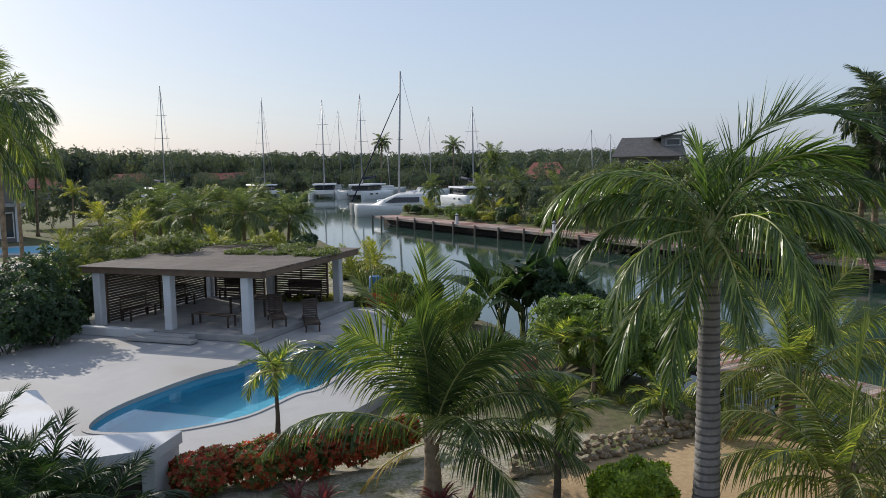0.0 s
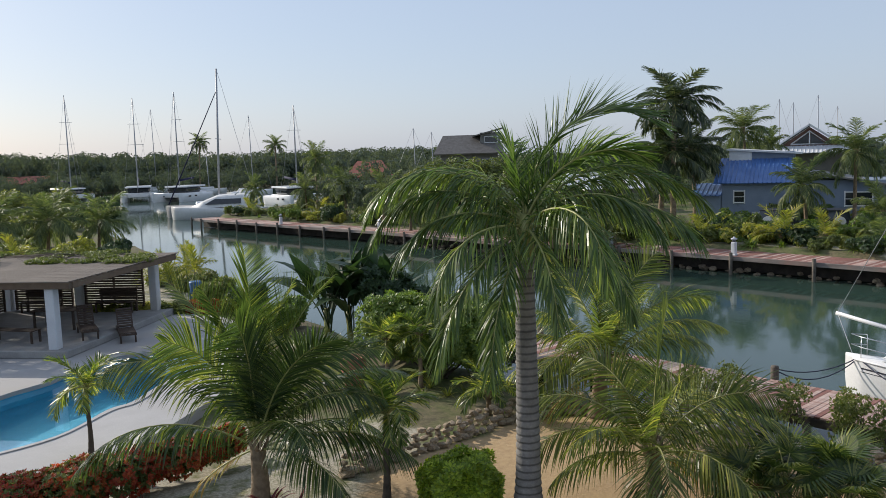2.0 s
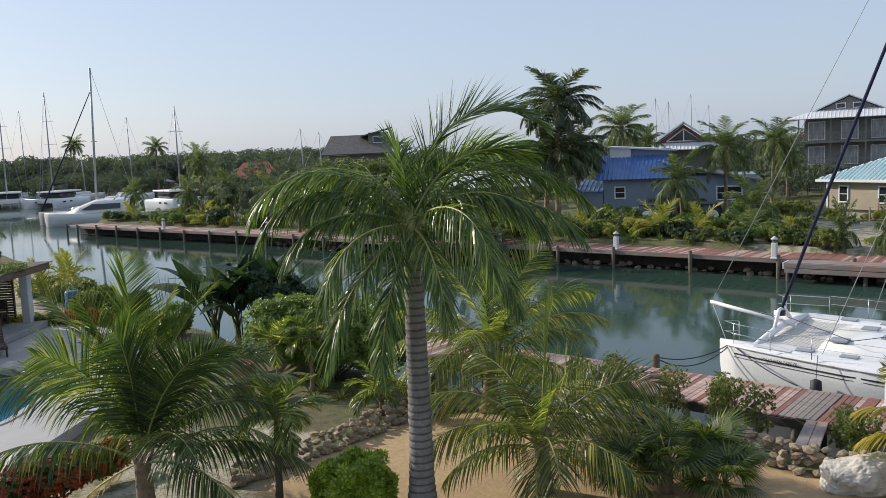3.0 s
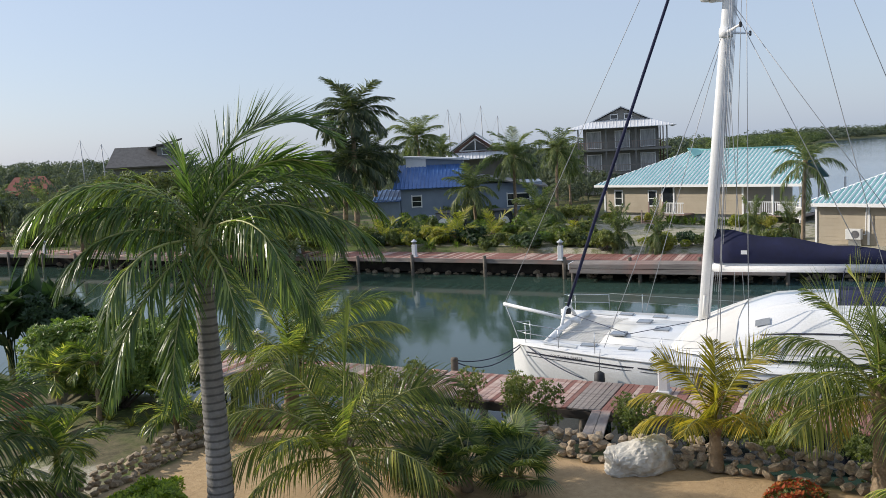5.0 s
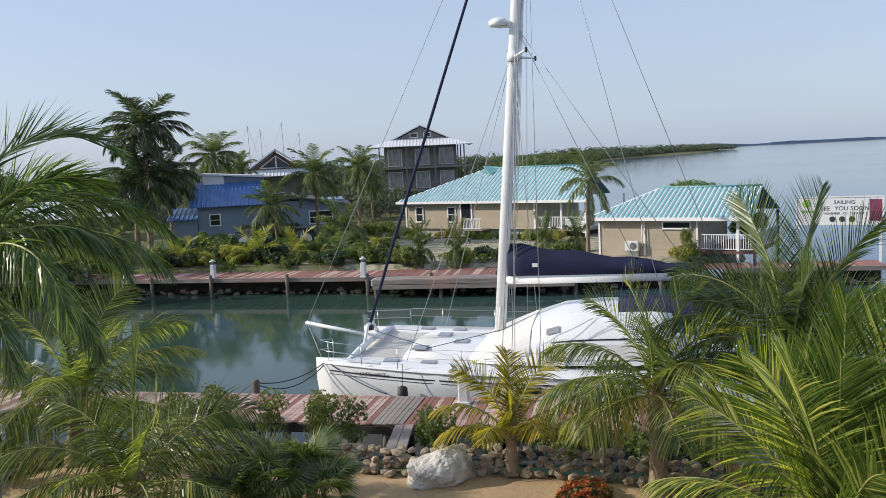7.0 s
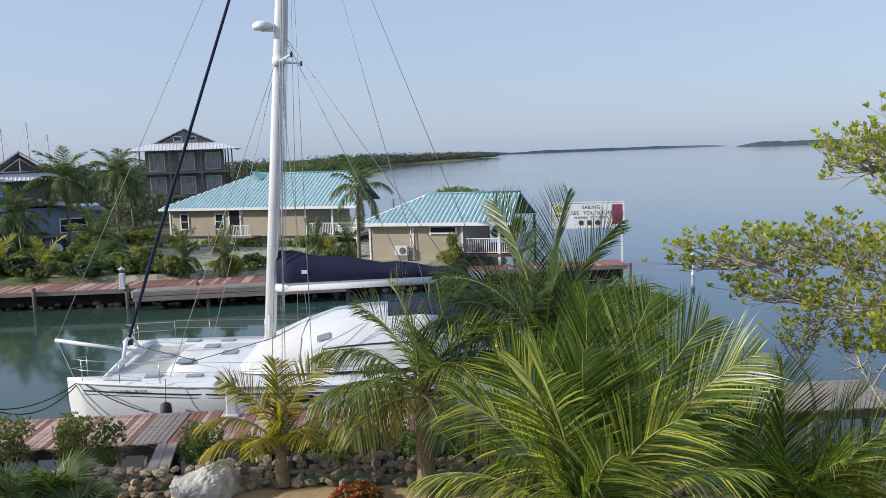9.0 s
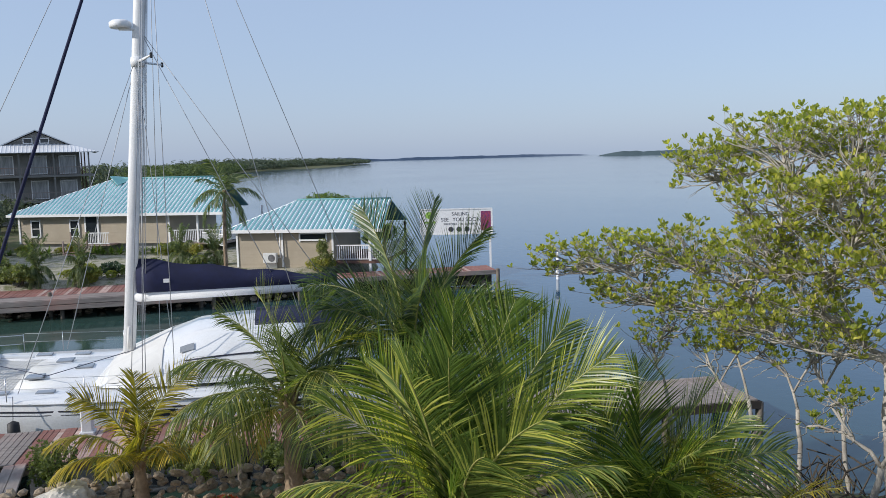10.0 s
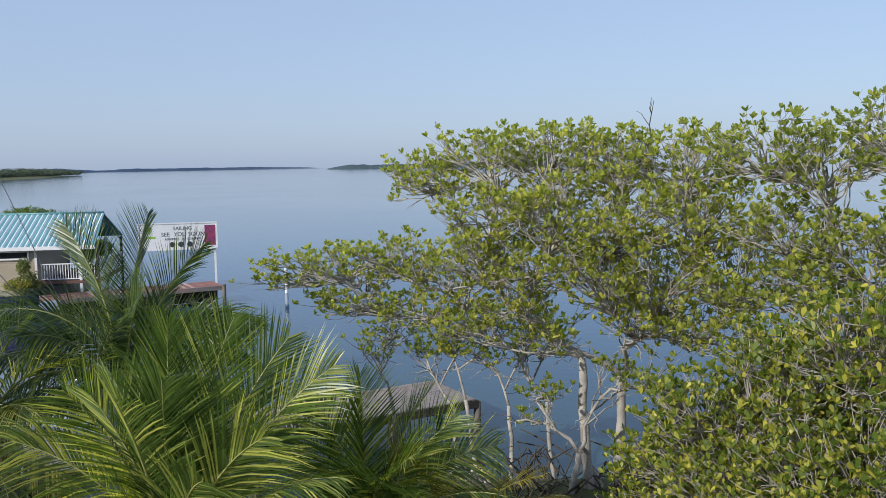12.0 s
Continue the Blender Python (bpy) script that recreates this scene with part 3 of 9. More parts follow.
def palm(name, at, height, lean, fronds, counts, rng, label, trunk=(0.16, 0.11), rings=16, trunk_mat="trunk", shaft=None, group="", spin=None, dry=0, dry_set=None, frond_label="", placed=None, view=0.0, size=1.0, posed=None, posed_style=None):
    """A palm: trunk, an optional crownshaft, and leaves level by level round the top."""
    ob = thing(name, pose(at[0], at[1], at[2]), label, "palm tree", group)
    g, top = ringed_trunk(trunk[0], trunk[1], height, lean, rng, rings)
    part("trunk", g, M[trunk_mat], ob)
    if shaft:
        s = Mesh().lathe([(trunk[1] * 1.05, -0.05), (trunk[1] * 1.25, 0.2 * shaft), (trunk[1] * 0.95, 0.65 * shaft), (trunk[1] * 0.5, shaft)], 12, top)
        part("crownshaft", s, M["rachis"], ob, "green crownshaft")
        top = top + Vector((0, 0, shaft * 0.85))
    else:
        s = Mesh()
        for k in range(9):
            a = k * 2.4
            d = Vector((math.cos(a), math.sin(a), 0))
            s.tube([top - Vector((0, 0, 0.15)) + d * trunk[1] * 0.6, top + Vector((0, 0, 0.12)) + d * trunk[1] * 1.3, top + Vector((0, 0, 0.3)) + d * trunk[1] * 1.2], [0.05, 0.045, 0.02], 5)
        part("leaf_sheath", s, M["trunk"], ob)
    turn = rng.uniform(0, 360) if spin is None else spin
    for side, up, droop, length, hang in posed or ():
        k = style_of(posed_style, up)
        me = frond_data("frond", k["mat"], length, up, droop, int(k["pairs"] * length / 3.0), k["leaf"] * (0.6 + 0.4 * length / 3.0), k["width"], hang, rng, k["fold"], k["first"], k["spread"], rng.uniform(-k["twist"], k["twist"]), k["tip"], k["stalk"], k["plume"], k["roll"], k["shape"], rng.choice((-1, 1)) * rng.uniform(*k["lay"]) if up > 58 else rng.uniform(-22, 22))
        part("frond", me, None, ob, frond_label, Matrix.Translation(top + Vector((0, 0, -0.12 * (90 - up) / 90))) @ pose(0, 0, 0, rng.uniform(-5, 5), 0, side - view))
    for j, (lv, side) in enumerate(placed or ()):
        part("frond", fronds[lv][j % len(fronds[lv])], None, ob, frond_label, Matrix.Translation(top - Vector((0, 0, 0.05 * lv))) @ pose(0, 0, 0, rng.uniform(-8, 8), rng.uniform(-4, 4), side - view + rng.uniform(-6, 6)) @ Matrix.Scale(size * rng.uniform(0.92, 1.06), 4))
    for lev, cnt in zip(fronds or (), () if placed or posed else counts):
        for k in range(cnt):
            turn += 137.5 + rng.uniform(-14, 14)
            part("frond", lev[k % len(lev)], None, ob, frond_label, Matrix.Translation(top + Vector((0, 0, -0.03 * k / max(cnt, 1)))) @ pose(0, 0, 0, rng.uniform(-9, 9), rng.uniform(-5, 5), turn) @ Matrix.Scale(size * rng.uniform(0.88, 1.08), 4))
    for k in range(dry):
        turn += 137.5
        part("frond", dry_set[k % len(dry_set)], None, ob, "dry brown frond", Matrix.Translation(top - Vector((0, 0, 0.06))) @ pose(0, 0, 0, rng.uniform(-12, 12), 0, turn))
    return ob


def leaf_quads(g, c, d, size, rng, wide=0.5, count=6, cup=0.6):
    """A rosette of pointed leaves round the direction d."""
    d = d.normalized()
    a = d.orthogonal().normalized()
    b = d.cross(a)
    t0 = rng.uniform(0, 6.28)
    for k in range(count):
        t = t0 + 6.283 * k / count + rng.uniform(-0.3, 0.3)
        o = math.cos(t) * a + math.sin(t) * b
        e = (o * rng.uniform(0.7, 1.1) + d * cup * rng.uniform(0.4, 1.4)).normalized()
        s = e.cross(d)
        s = s.normalized() if s.length > 1e-3 else a
        ln = size * rng.uniform(0.75, 1.2)
        w = ln * wide * 0.5
        m = c + e * ln * 0.55
        bend = d * ln * 0.06
        g.add([c, m + s * w - bend, c + e * ln, m - s * w - bend], [(0, 1, 2, 3)])


def leaf_cloud(rng, blobs, n, size, wide=0.5, count=6, shell=0.55, cup=0.5, flat=0.0, keep=None):
    """Leaf rosettes over the outer part of several ellipsoids (centre, radii), with gaps."""
    g = Mesh()
    vol = [b[1][0] * b[1][1] + b[1][0] * b[1][2] + b[1][1] * b[1][2] for b in blobs]
    tot = sum(vol)
    for (c, r), w in zip(blobs, vol):
        for _ in range(int(n * w / tot)):
            z = rng.uniform(-0.75, 1)
            t = rng.uniform(0, 6.283)
            q = math.sqrt(max(0, 1 - z * z))
            d = Vector((q * math.cos(t), q * math.sin(t), z))
            k = shell + (1 - shell) * rng.random() ** 0.6
            lump = 0.86 + 0.26 * noise.noise(d * 2.3 + Vector(c) * 1.7)
            p = Vector((c[0] + d.x * r[0] * k * lump, c[1] + d.y * r[1] * k * lump, c[2] + d.z * r[2] * k * lump))
            if keep and not keep(p):
                continue
            nd = Vector((d.x / r[0], d.y / r[1], d.z / r[2])).normalized() + Vector((rng.uniform(-0.5, 0.5), rng.uniform(-0.5, 0.5), rng.uniform(-0.1, 0.8)))
            leaf_quads(g, p, nd, size * rng.uniform(0.75, 1.25), rng, wide, count, cup)
    return g


def stems(rng, blobs, n, r=0.02, root=(0, 0, 0), spreadr=0.25):
    g = Mesh()
    for _ in range(n):
        c, rad = rng.choice(blobs)
        end = Vector(c) + Vector((rng.uniform(-0.7, 0.7) * rad[0], rng.uniform(-0.7, 0.7) * rad[1], rng.uniform(-0.3, 0.7) * rad[2]))
        s = Vector(root) + Vector((rng.uniform(-1, 1) * spreadr, rng.uniform(-1, 1) * spreadr, 0))
        mid = s.lerp(end, 0.5) + Vector((rng.uniform(-0.1, 0.1), rng.uniform(-0.1, 0.1), 0.1))
        g.tube([s, mid, end], [r, r * 0.7, r * 0.3], 5)
    return g


def shrub(name, at, blobs, n, size, mat, rng, label, wide=0.5, count=6, group="", nstem=8, r=0.02, shell=0.5, cup=0.5, category="shrub", flowers=None):
    ob = thing(name, pose(*at), label, category, group)
    part("stem", stems(rng, blobs, nstem, r), M["darkbark"], ob)
    part("foliage", leaf_cloud(rng, blobs, n, size, wide, count, shell, cup), M[mat], ob)
    if flowers:
        fm, fn, fs = flowers
        part("bloom", leaf_cloud(rng, [(c, tuple(k * 1.02 for k in q)) for c, q in blobs], fn, fs, 0.6, 6, 0.92, 0.4), M[fm], ob, "red flower heads")
    return ob


def spiky(name, at, n, length, width, mat, rng, label, rise=(10, 85), droop=45, group="", category="shrub"):
    """A tuft of long strap leaves."""
    ob = thing(name, pose(*at), label, category, group)
    g = Mesh()
    for k in range(n):
        a = rng.uniform(0, 6.283)
        e = radians(rng.uniform(*rise))
        ln = length * rng.uniform(0.7, 1.1)
        p = Vector((0.03 * math.cos(a), 0.03 * math.sin(a), 0))
        w = Vector((-math.sin(a), math.cos(a), 0))
        vs = []
        for j in range(5):
            s = j / 4
            th = e - radians(droop) * s * s
            if j:
                p = p + Vector((math.cos(a) * math.cos(th), math.sin(a) * math.cos(th), math.sin(th))) * ln / 4
            ww = width * (0.6, 1.0, 0.95, 0.6, 0.05)[j] * 0.5
            vs += [p - w * ww, p + w * ww]
        g.add(vs, [(2 * j, 2 * j + 1, 2 * j + 3, 2 * j + 2) for j in range(4)], True)
    part("foliage", g, M[mat], ob)
    return ob


def fan_palm(name, at, n, length, mat, rng, label, height=0.4, group=""):
    """A low palm with round, split fan leaves on stalks."""
    ob = thing(name, pose(*at), label, "palm", group)
    part("trunk", Mesh().tube([(0, 0, 0), (0.02, 0, height)], [0.12, 0.1], 8), M["trunk"], ob)
    g0 = Mesh()
    seg = 30
    stalk = length * 0.8
    g0.tube([(0, 0, 0), (stalk * 0.6, 0, stalk * 0.12), (stalk, 0, stalk * 0.1)], [0.018, 0.013, 0.01], 5)
    ns = len(g0.f)
    for i in range(seg):
        t = radians(-125 + 250 * i / (seg - 1))
        d = Vector((math.cos(t), math.sin(t), -0.1))
        s = Vector((-math.sin(t), math.cos(t), 0))
        c = Vector((stalk, 0, stalk * 0.1))
        ln = length * (0.75 + 0.25 * math.cos(t))
        g0.add([c, c + d * ln * 0.55 + s * 0.021 + Vector((0, 0, 0.02)), c + d * ln - Vector((0, 0, ln * 0.22)), c + d * ln * 0.55 - s * 0.021 + Vector((0, 0, 0.02))], [(0, 1, 2, 3)])
    me = g0.data("fan_leaf", M[mat])
    me.materials.append(M["rachis"])
    me.polygons.foreach_set("material_index", [1 if i < ns else 0 for i in range(len(g0.f))])
    for k in range(n):
        part("fan_leaf", me, None, ob, "", Matrix.Translation((0, 0, height)) @ pose(0, 0, 0, rng.uniform(-15, 15), -rng.uniform(-5, 70), k * 137.5) @ Matrix.Scale(rng.uniform(0.8, 1.1), 4))
    return ob
# ---------------------------------------------------------------- ground and water
WATER = -1.1
YARD = 0.3


def inside_distance(px, py, poly):
    """Signed distance of points to a polygon, positive inside."""
    d = np.full(px.shape, 1e9)
    ins = np.zeros(px.shape, bool)
    n = len(poly)
    for i in range(n):
        (x0, y0), (x1, y1) = poly[i], poly[(i + 1) % n]
        dx, dy = x1 - x0, y1 - y0
        t = np.clip(((px - x0) * dx + (py - y0) * dy) / (dx * dx + dy * dy), 0, 1)
        d = np.minimum(d, np.hypot(px - x0 - t * dx, py - y0 - t * dy))
        c = ((y0 > py) != (y1 > py)) & (px < dx * (py - y0) / (dy if abs(dy) > 1e-9 else 1e-9) + x0)
        ins ^= c
    return np.where(ins, d, -d)


NEAR_LAND = [(15.2, -30), (17.5, -12), (18.4, -3), (18.0, 4), (16.6, 10.2), (15.2, 14), (13.6, 18.5), (11.6, 24.5), (9.8, 31), (8.6, 42), (6.6, 56), (4.2, 78), (0, 110), (-20, 190), (-60, 240), (-800, 260), (-3000, 260), (-3000, -3000), (0, -3000)]
FAR_LAND = [(45.6, 21.2), (41.2, 31.6), (37.9, 41.3), (35.1, 49.4), (30.5, 58.0), (25.8, 73.2), (19.9, 88.2), (14.1, 103.4), (14.0, 107.0), (24, 120), (46, 150), (70, 190), (60, 235), (-60, 262), (-3000, 300), (-3000, 3000), (900, 3000), (1420, 420), (1360, 322), (600, 236), (140, 72), (92, 50), (66, 24), (61, 14), (55, 13.4), (49.0, 14.2)]


def axis(lo, hi, step, far):
    a = list(np.arange(lo, hi + step * 0.5, step))
    s, x = step, hi
    while x < far:
        s *= 1.35
        x += s
        a.append(x)
    s, x = step, lo
    while x > -far:
        s *= 1.35
        x -= s
        a.insert(0, x)
    return np.array(a)


gx, gy = axis(-14, 62, 0.7, 4300), axis(-16, 120, 0.8, 4300)
GX, GY = np.meshgrid(gx, gy)
near, farl = inside_distance(GX, GY, NEAR_LAND), inside_distance(GX, GY, FAR_LAND)


def step01(d, w):
    t = np.clip(d / w * 0.5 + 0.5, 0, 1)
    return t * t * (3 - 2 * t)


GZ = -3.2 + (YARD + 3.2) * step01(near, 1.6) + (0.22 + 3.2) * step01(farl, 1.4)
rise = np.array([[noise.noise((x * 0.35, y * 0.35, 0)) * 0.05 + noise.noise((x * 0.06, y * 0.06, 5)) * 0.10 for x in gx] for y in gy])
GZ += rise * np.where(np.hypot(GX, GY) < 40, 0.5, 1.5)
pool_hole = (np.hypot((GX + 0.7) / 7.5, (GY - 26) / 6.6) < 1.25)
GZ = np.where(pool_hole, np.minimum(GZ, 0.1), GZ)
POOL_LINE = [(-4.75, 22.0), (-4.5, 23.5), (-3.5, 25.3), (-2.4, 26.8), (-1.25, 27.8), (-0.5, 29.0), (0.8, 30.2), (2.5, 30.2), (3.7, 29.0), (3.3, 27.2), (2.05, 26.1), (0.95, 24.2), (0.3, 23.7), (-0.9, 22.0), (-2.7, 21.2), (-4.1, 21.4)]
pool_pit = inside_distance(GX, GY, POOL_LINE) > -0.7
GZ = np.where(pool_pit, -1.6, GZ)
nx, ny = len(gx), len(gy)
ground = Mesh()
ground.v = [(GX[j, i], GY[j, i], GZ[j, i]) for j in range(ny) for i in range(nx)]
ground.f = [(j * nx + i, j * nx + i + 1, (j + 1) * nx + i + 1, (j + 1) * nx + i) for j in range(ny - 1) for i in range(nx - 1)]
ground.smooth = [True] * len(ground.f)
gm = ground.data("ground", M["ground"])
SAND = [(2, 6), (3.6, 13), (5.2, 16.8), (7.6, 17.4), (9.3, 18.1), (11.2, 17.7), (12.3, 16.7), (13, 15), (13.8, 12.2), (13.7, 11), (14.2, 10), (15, 8.6), (15.5, 6.8), (15.8, 4.4), (15.8, 0), (12, -3), (4, -2)]
sand_mask = inside_distance(GX, GY, SAND)
bank = np.minimum(farl - 2.0, 6.0 - farl) + np.where(GY > 62, -6.0, 0)
grav_mask = np.maximum.reduce([(1 - np.hypot((GX - 2.6) / 4.4, (GY - 18.2) / 3.8)) * 3, np.minimum.reduce([near - 1.2, GY - 38, 64 - GY, 12 - GX]), bank, np.minimum.reduce([farl - 0.5, 16 - np.hypot(GX - 56, GY - 28)])])
for mask_name, values in (("sand", sand_mask), ("gravel", grav_mask)):
    att = gm.attributes.new(mask_name, "FLOAT", "POINT")
    att.data.foreach_set("value", np.clip(values * 0.5, -1, 1).ravel().astype(np.float32))
tagged(new("ground", gm), "sandy garden soil and low land reaching the horizon", "ground", kind="structure")

wm = Mesh()
wx, wy = axis(-60, 60, 20, 4600), axis(-60, 200, 20, 4600)
wm.v = [(x, y, WATER) for y in wy for x in wx]
wm.f = [(j * len(wx) + i, j * len(wx) + i + 1, (j + 1) * len(wx) + i + 1, (j + 1) * len(wx) + i) for j in range(len(wy) - 1) for i in range(len(wx) - 1)]
wm.smooth = [True] * len(wm.f)
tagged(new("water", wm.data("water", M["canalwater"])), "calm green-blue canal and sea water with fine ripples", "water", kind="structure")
# ---------------------------------------------------------------- pool terrace
def smooth_loop(pts, k=5):
    """A closed smooth curve through points."""
    out, n = [], len(pts)
    for i in range(n):
        p0, p1, p2, p3 = (Vector(pts[(i + j - 1) % n]) for j in range(4))
        for j in range(k):
            t = j / k
            out.append(tuple(0.5 * ((2 * p1) + (p2 - p0) * t + (2 * p0 - 5 * p1 + 4 * p2 - p3) * t * t + (3 * p1 - p0 - 3 * p2 + p3) * t ** 3)))
    return out


POOL = smooth_loop(POOL_LINE)
DECK = smooth_loop([(-1.9, 18.9), (-0.2, 19.5), (1.8, 21.8), (3.9, 25.2), (5.2, 29.0), (5.4, 33.5), (4.2, 36.8), (0.6, 38.4), (-3.6, 37.8), (-8.0, 36.0), (-10.6, 32.2), (-10.8, 26.5), (-9.2, 21.5), (-6.0, 18.4)])
DECK_Z = 0.4


PC = Vector((-0.4, 25.2))


def by_angle(loop, count=160):
    """The loop again, at even angles round the pool's middle."""
    out = []
    for k in range(count):
        a = 2 * math.pi * k / count
        d = Vector((math.cos(a), math.sin(a)))
        best = 0.0
        for i in range(len(loop)):
            p, q = Vector(loop[i]) - PC, Vector(loop[(i + 1) % len(loop)]) - PC
            e = q - p
            det = d.x * -e.y + d.y * e.x
            if abs(det) < 1e-9:
                continue
            t = (p.x * -e.y + p.y * e.x) / det
            u = (d.x * p.y - d.y * p.x) / det
            if t > 0 and -1e-6 <= u <= 1 + 1e-6:
                best = max(best, t)
        out.append(tuple(PC + d * best))
    return out


POOL, DECK = by_angle(POOL), by_angle(DECK)


def ring_between(g, outer, inner, z):
    """A flat plate between two loops of equal length."""
    k = len(outer)
    g.add([(x, y, z) for x, y in inner] + [(x, y, z) for x, y in outer], [(i, k + i, k + (i + 1) % k, (i + 1) % k) for i in range(k)])


terrace = Mesh()
ring_between(terrace, DECK, POOL, DECK_Z)
nd = len(DECK)
terrace.add([(x, y, DECK_Z) for x, y in DECK] + [(x, y, -0.3) for x, y in DECK], [(i, nd + i, nd + (i + 1) % nd, (i + 1) % nd) for i in range(nd)])
terrace_ob = single("terrace", terrace, M["deck"], "pale plastered pool terrace with curved edge", "terrace", kind="structure")

pool = thing("swimming_pool", pose(0, 0, 0), "kidney-shaped swimming pool of clear blue water", "pool")
shell = Mesh()
n = len(POOL)
shell.add([(x, y, DECK_Z - 0.002) for x, y in POOL] + [(x, y, -0.9) for x, y in POOL], [((i + 1) % n, n + (i + 1) % n, n + i, i) for i in range(n)])
shell.add([(x, y, -0.9) for x, y in POOL] + [(PC.x, PC.y, -0.9)], [(i, (i + 1) % n, n) for i in range(n)])
part("basin", shell, M["pooltile"], pool, "blue plastered basin")
coping = Mesh()
pc = PC
inner = [tuple(Vector(p) + (pc - Vector(p)).normalized() * 0.03) for p in POOL]
outer = [tuple(Vector(p) - (pc - Vector(p)).normalized() * 0.16) for p in POOL]
coping.add([(x, y, DECK_Z + 0.03) for x, y in inner] + [(x, y, DECK_Z + 0.03) for x, y in outer] + [(x, y, DECK_Z - 0.1) for x, y in inner] + [(x, y, DECK_Z - 0.05) for x, y in outer],
           [(i, (i + 1) % n, n + (i + 1) % n, n + i) for i in range(n)] + [(2 * n + i, 2 * n + (i + 1) % n, (i + 1) % n, i) for i in range(n)] + [(n + i, n + (i + 1) % n, 3 * n + (i + 1) % n, 3 * n + i) for i in range(n)])
part("coping", coping, M["deck"], pool, "pale rounded rim")
wp = part("water_surface", Mesh().add([(x, y, DECK_Z - 0.12) for x, y in POOL] + [(PC.x, PC.y, DECK_Z - 0.12)], [(i, (i + 1) % n, n) for i in range(n)]), M["poolwater"], pool, "clear rippled water")
wp.visible_shadow = False

# ---------------------------------------------------------------- pergola
PA, PE = Vector((-0.855, 0.518, 0)), Vector((0.518, 0.855, 0))
PM = Matrix.Translation((-1.16, 31.45, DECK_Z)) @ Matrix(((PA.x, PE.x, 0, 0), (PA.y, PE.y, 0, 0), (0, 0, 1, 0), (0, 0, 0, 1)))
pergola = thing("pergola", PM, "open timber pergola with white round-edged posts and slatted screens", "pergola")
for x, y in ((0, 0), (3.4, 0), (6.7, 0), (0, 7.1), (3.4, 7.1), (6.7, 7.1)):
    part("post", Mesh().box((x, y, 1.17), (0.34, 0.34, 2.34), None, 0.03), M["white"], pergola, "white plastered post")
for y in (-0.25, 7.35):
    part("beam", Mesh().box((3.15, y, 2.46), (8.1, 0.16, 0.24), None, 0.02), M["beam"], pergola, "brown stained beam")
for x in (-0.85, 7.15):
    part("beam", Mesh().box((x, 3.55, 2.452), (0.14, 7.44, 0.22), None, 0.02), M["beam"], pergola, "brown stained beam")
for k in range(9):
    part("rafter", Mesh().box((-0.3 + k * 0.88, 3.55, 2.43), (0.07, 7.44, 0.16)), M["beam"], pergola)
slat_me = Mesh().box((-0.25, 0, 0), (8.2, 0.105, 0.035), None, 0.006).data("slat", M["slat"])
for k in range(55):
    part("slat", slat_me, None, pergola, "", pose(3.4 + random.uniform(-0.03, 0.03), -0.42 + k * 0.147, 2.60, 0, 0, random.uniform(-0.25, 0.25)))
part("floor_plinth", Mesh().box((3.55, 3.6, 0.13), (8.4, 8.0, 0.26), None, 0.03), M["concrete"], pergola, "grey raised floor")
part("plinth_wall", Mesh().box((5.6, -0.62, 0.17), (3.6, 0.3, 0.34), None, 0.03), M["white"], pergola)
for k in range(2):
    part("step", Mesh().box((3.1 - 0.1 * k, -0.75 - 0.35 * k, 0.17 - 0.07 * k), (2.4 + 0.5 * k, 0.4, 0.14), None, 0.02), M["deck"], pergola)


def screen(m, length):
    s = part("screen", Mesh().box((length / 2, 0.05, 1.25), (0.07, 0.07, 2.0)), M["darkwood"], pergola, "dark slatted screen", m)
    for x in (0.04, length - 0.04):
        part("screen_post", Mesh().box((x, 0.05, 1.25), (0.07, 0.07, 2.0)), M["darkwood"], s)
    me = Mesh().box((length / 2, 0, 0), (length, 0.025, 0.085)).data("screen_slat", M["darkwood"])
    for k in range(19):
        part("screen_slat", me, None, s, "", pose(0, 0, 0.34 + k * 0.105))


screen(pose(6.7, 0.3, 0, 0, 0, 90), 6.4)
screen(pose(0.5, 7.1, 0), 2.7)
screen(pose(3.75, 7.1, 0), 2.7)
vine_r = random.Random(4)
vine = thing("vine", PM @ pose(0, 0, 2.62), "green climbing vine with yellow leaves over the pergola roof", "climber")
blobs = [((vine_r.uniform(-0.6, 7.6), vine_r.uniform(4.2, 7.6), 0.05), (vine_r.uniform(0.4, 1.0), vine_r.uniform(0.3, 0.7), vine_r.uniform(0.06, 0.2))) for _ in range(26)] + [((6.4, 4.5, 0.3), (1.2, 1.4, 0.8)), ((7.4, 2.6, 0.15), (0.7, 1.0, 0.4))]
part("stem", stems(vine_r, blobs, 40, 0.012, (6.5, 7.0, 0), 0.5), M["darkbark"], vine)
part("foliage", leaf_cloud(vine_r, blobs, 3600, 0.10, 0.5, 5, 0.1), M["shrubleaf"], vine)


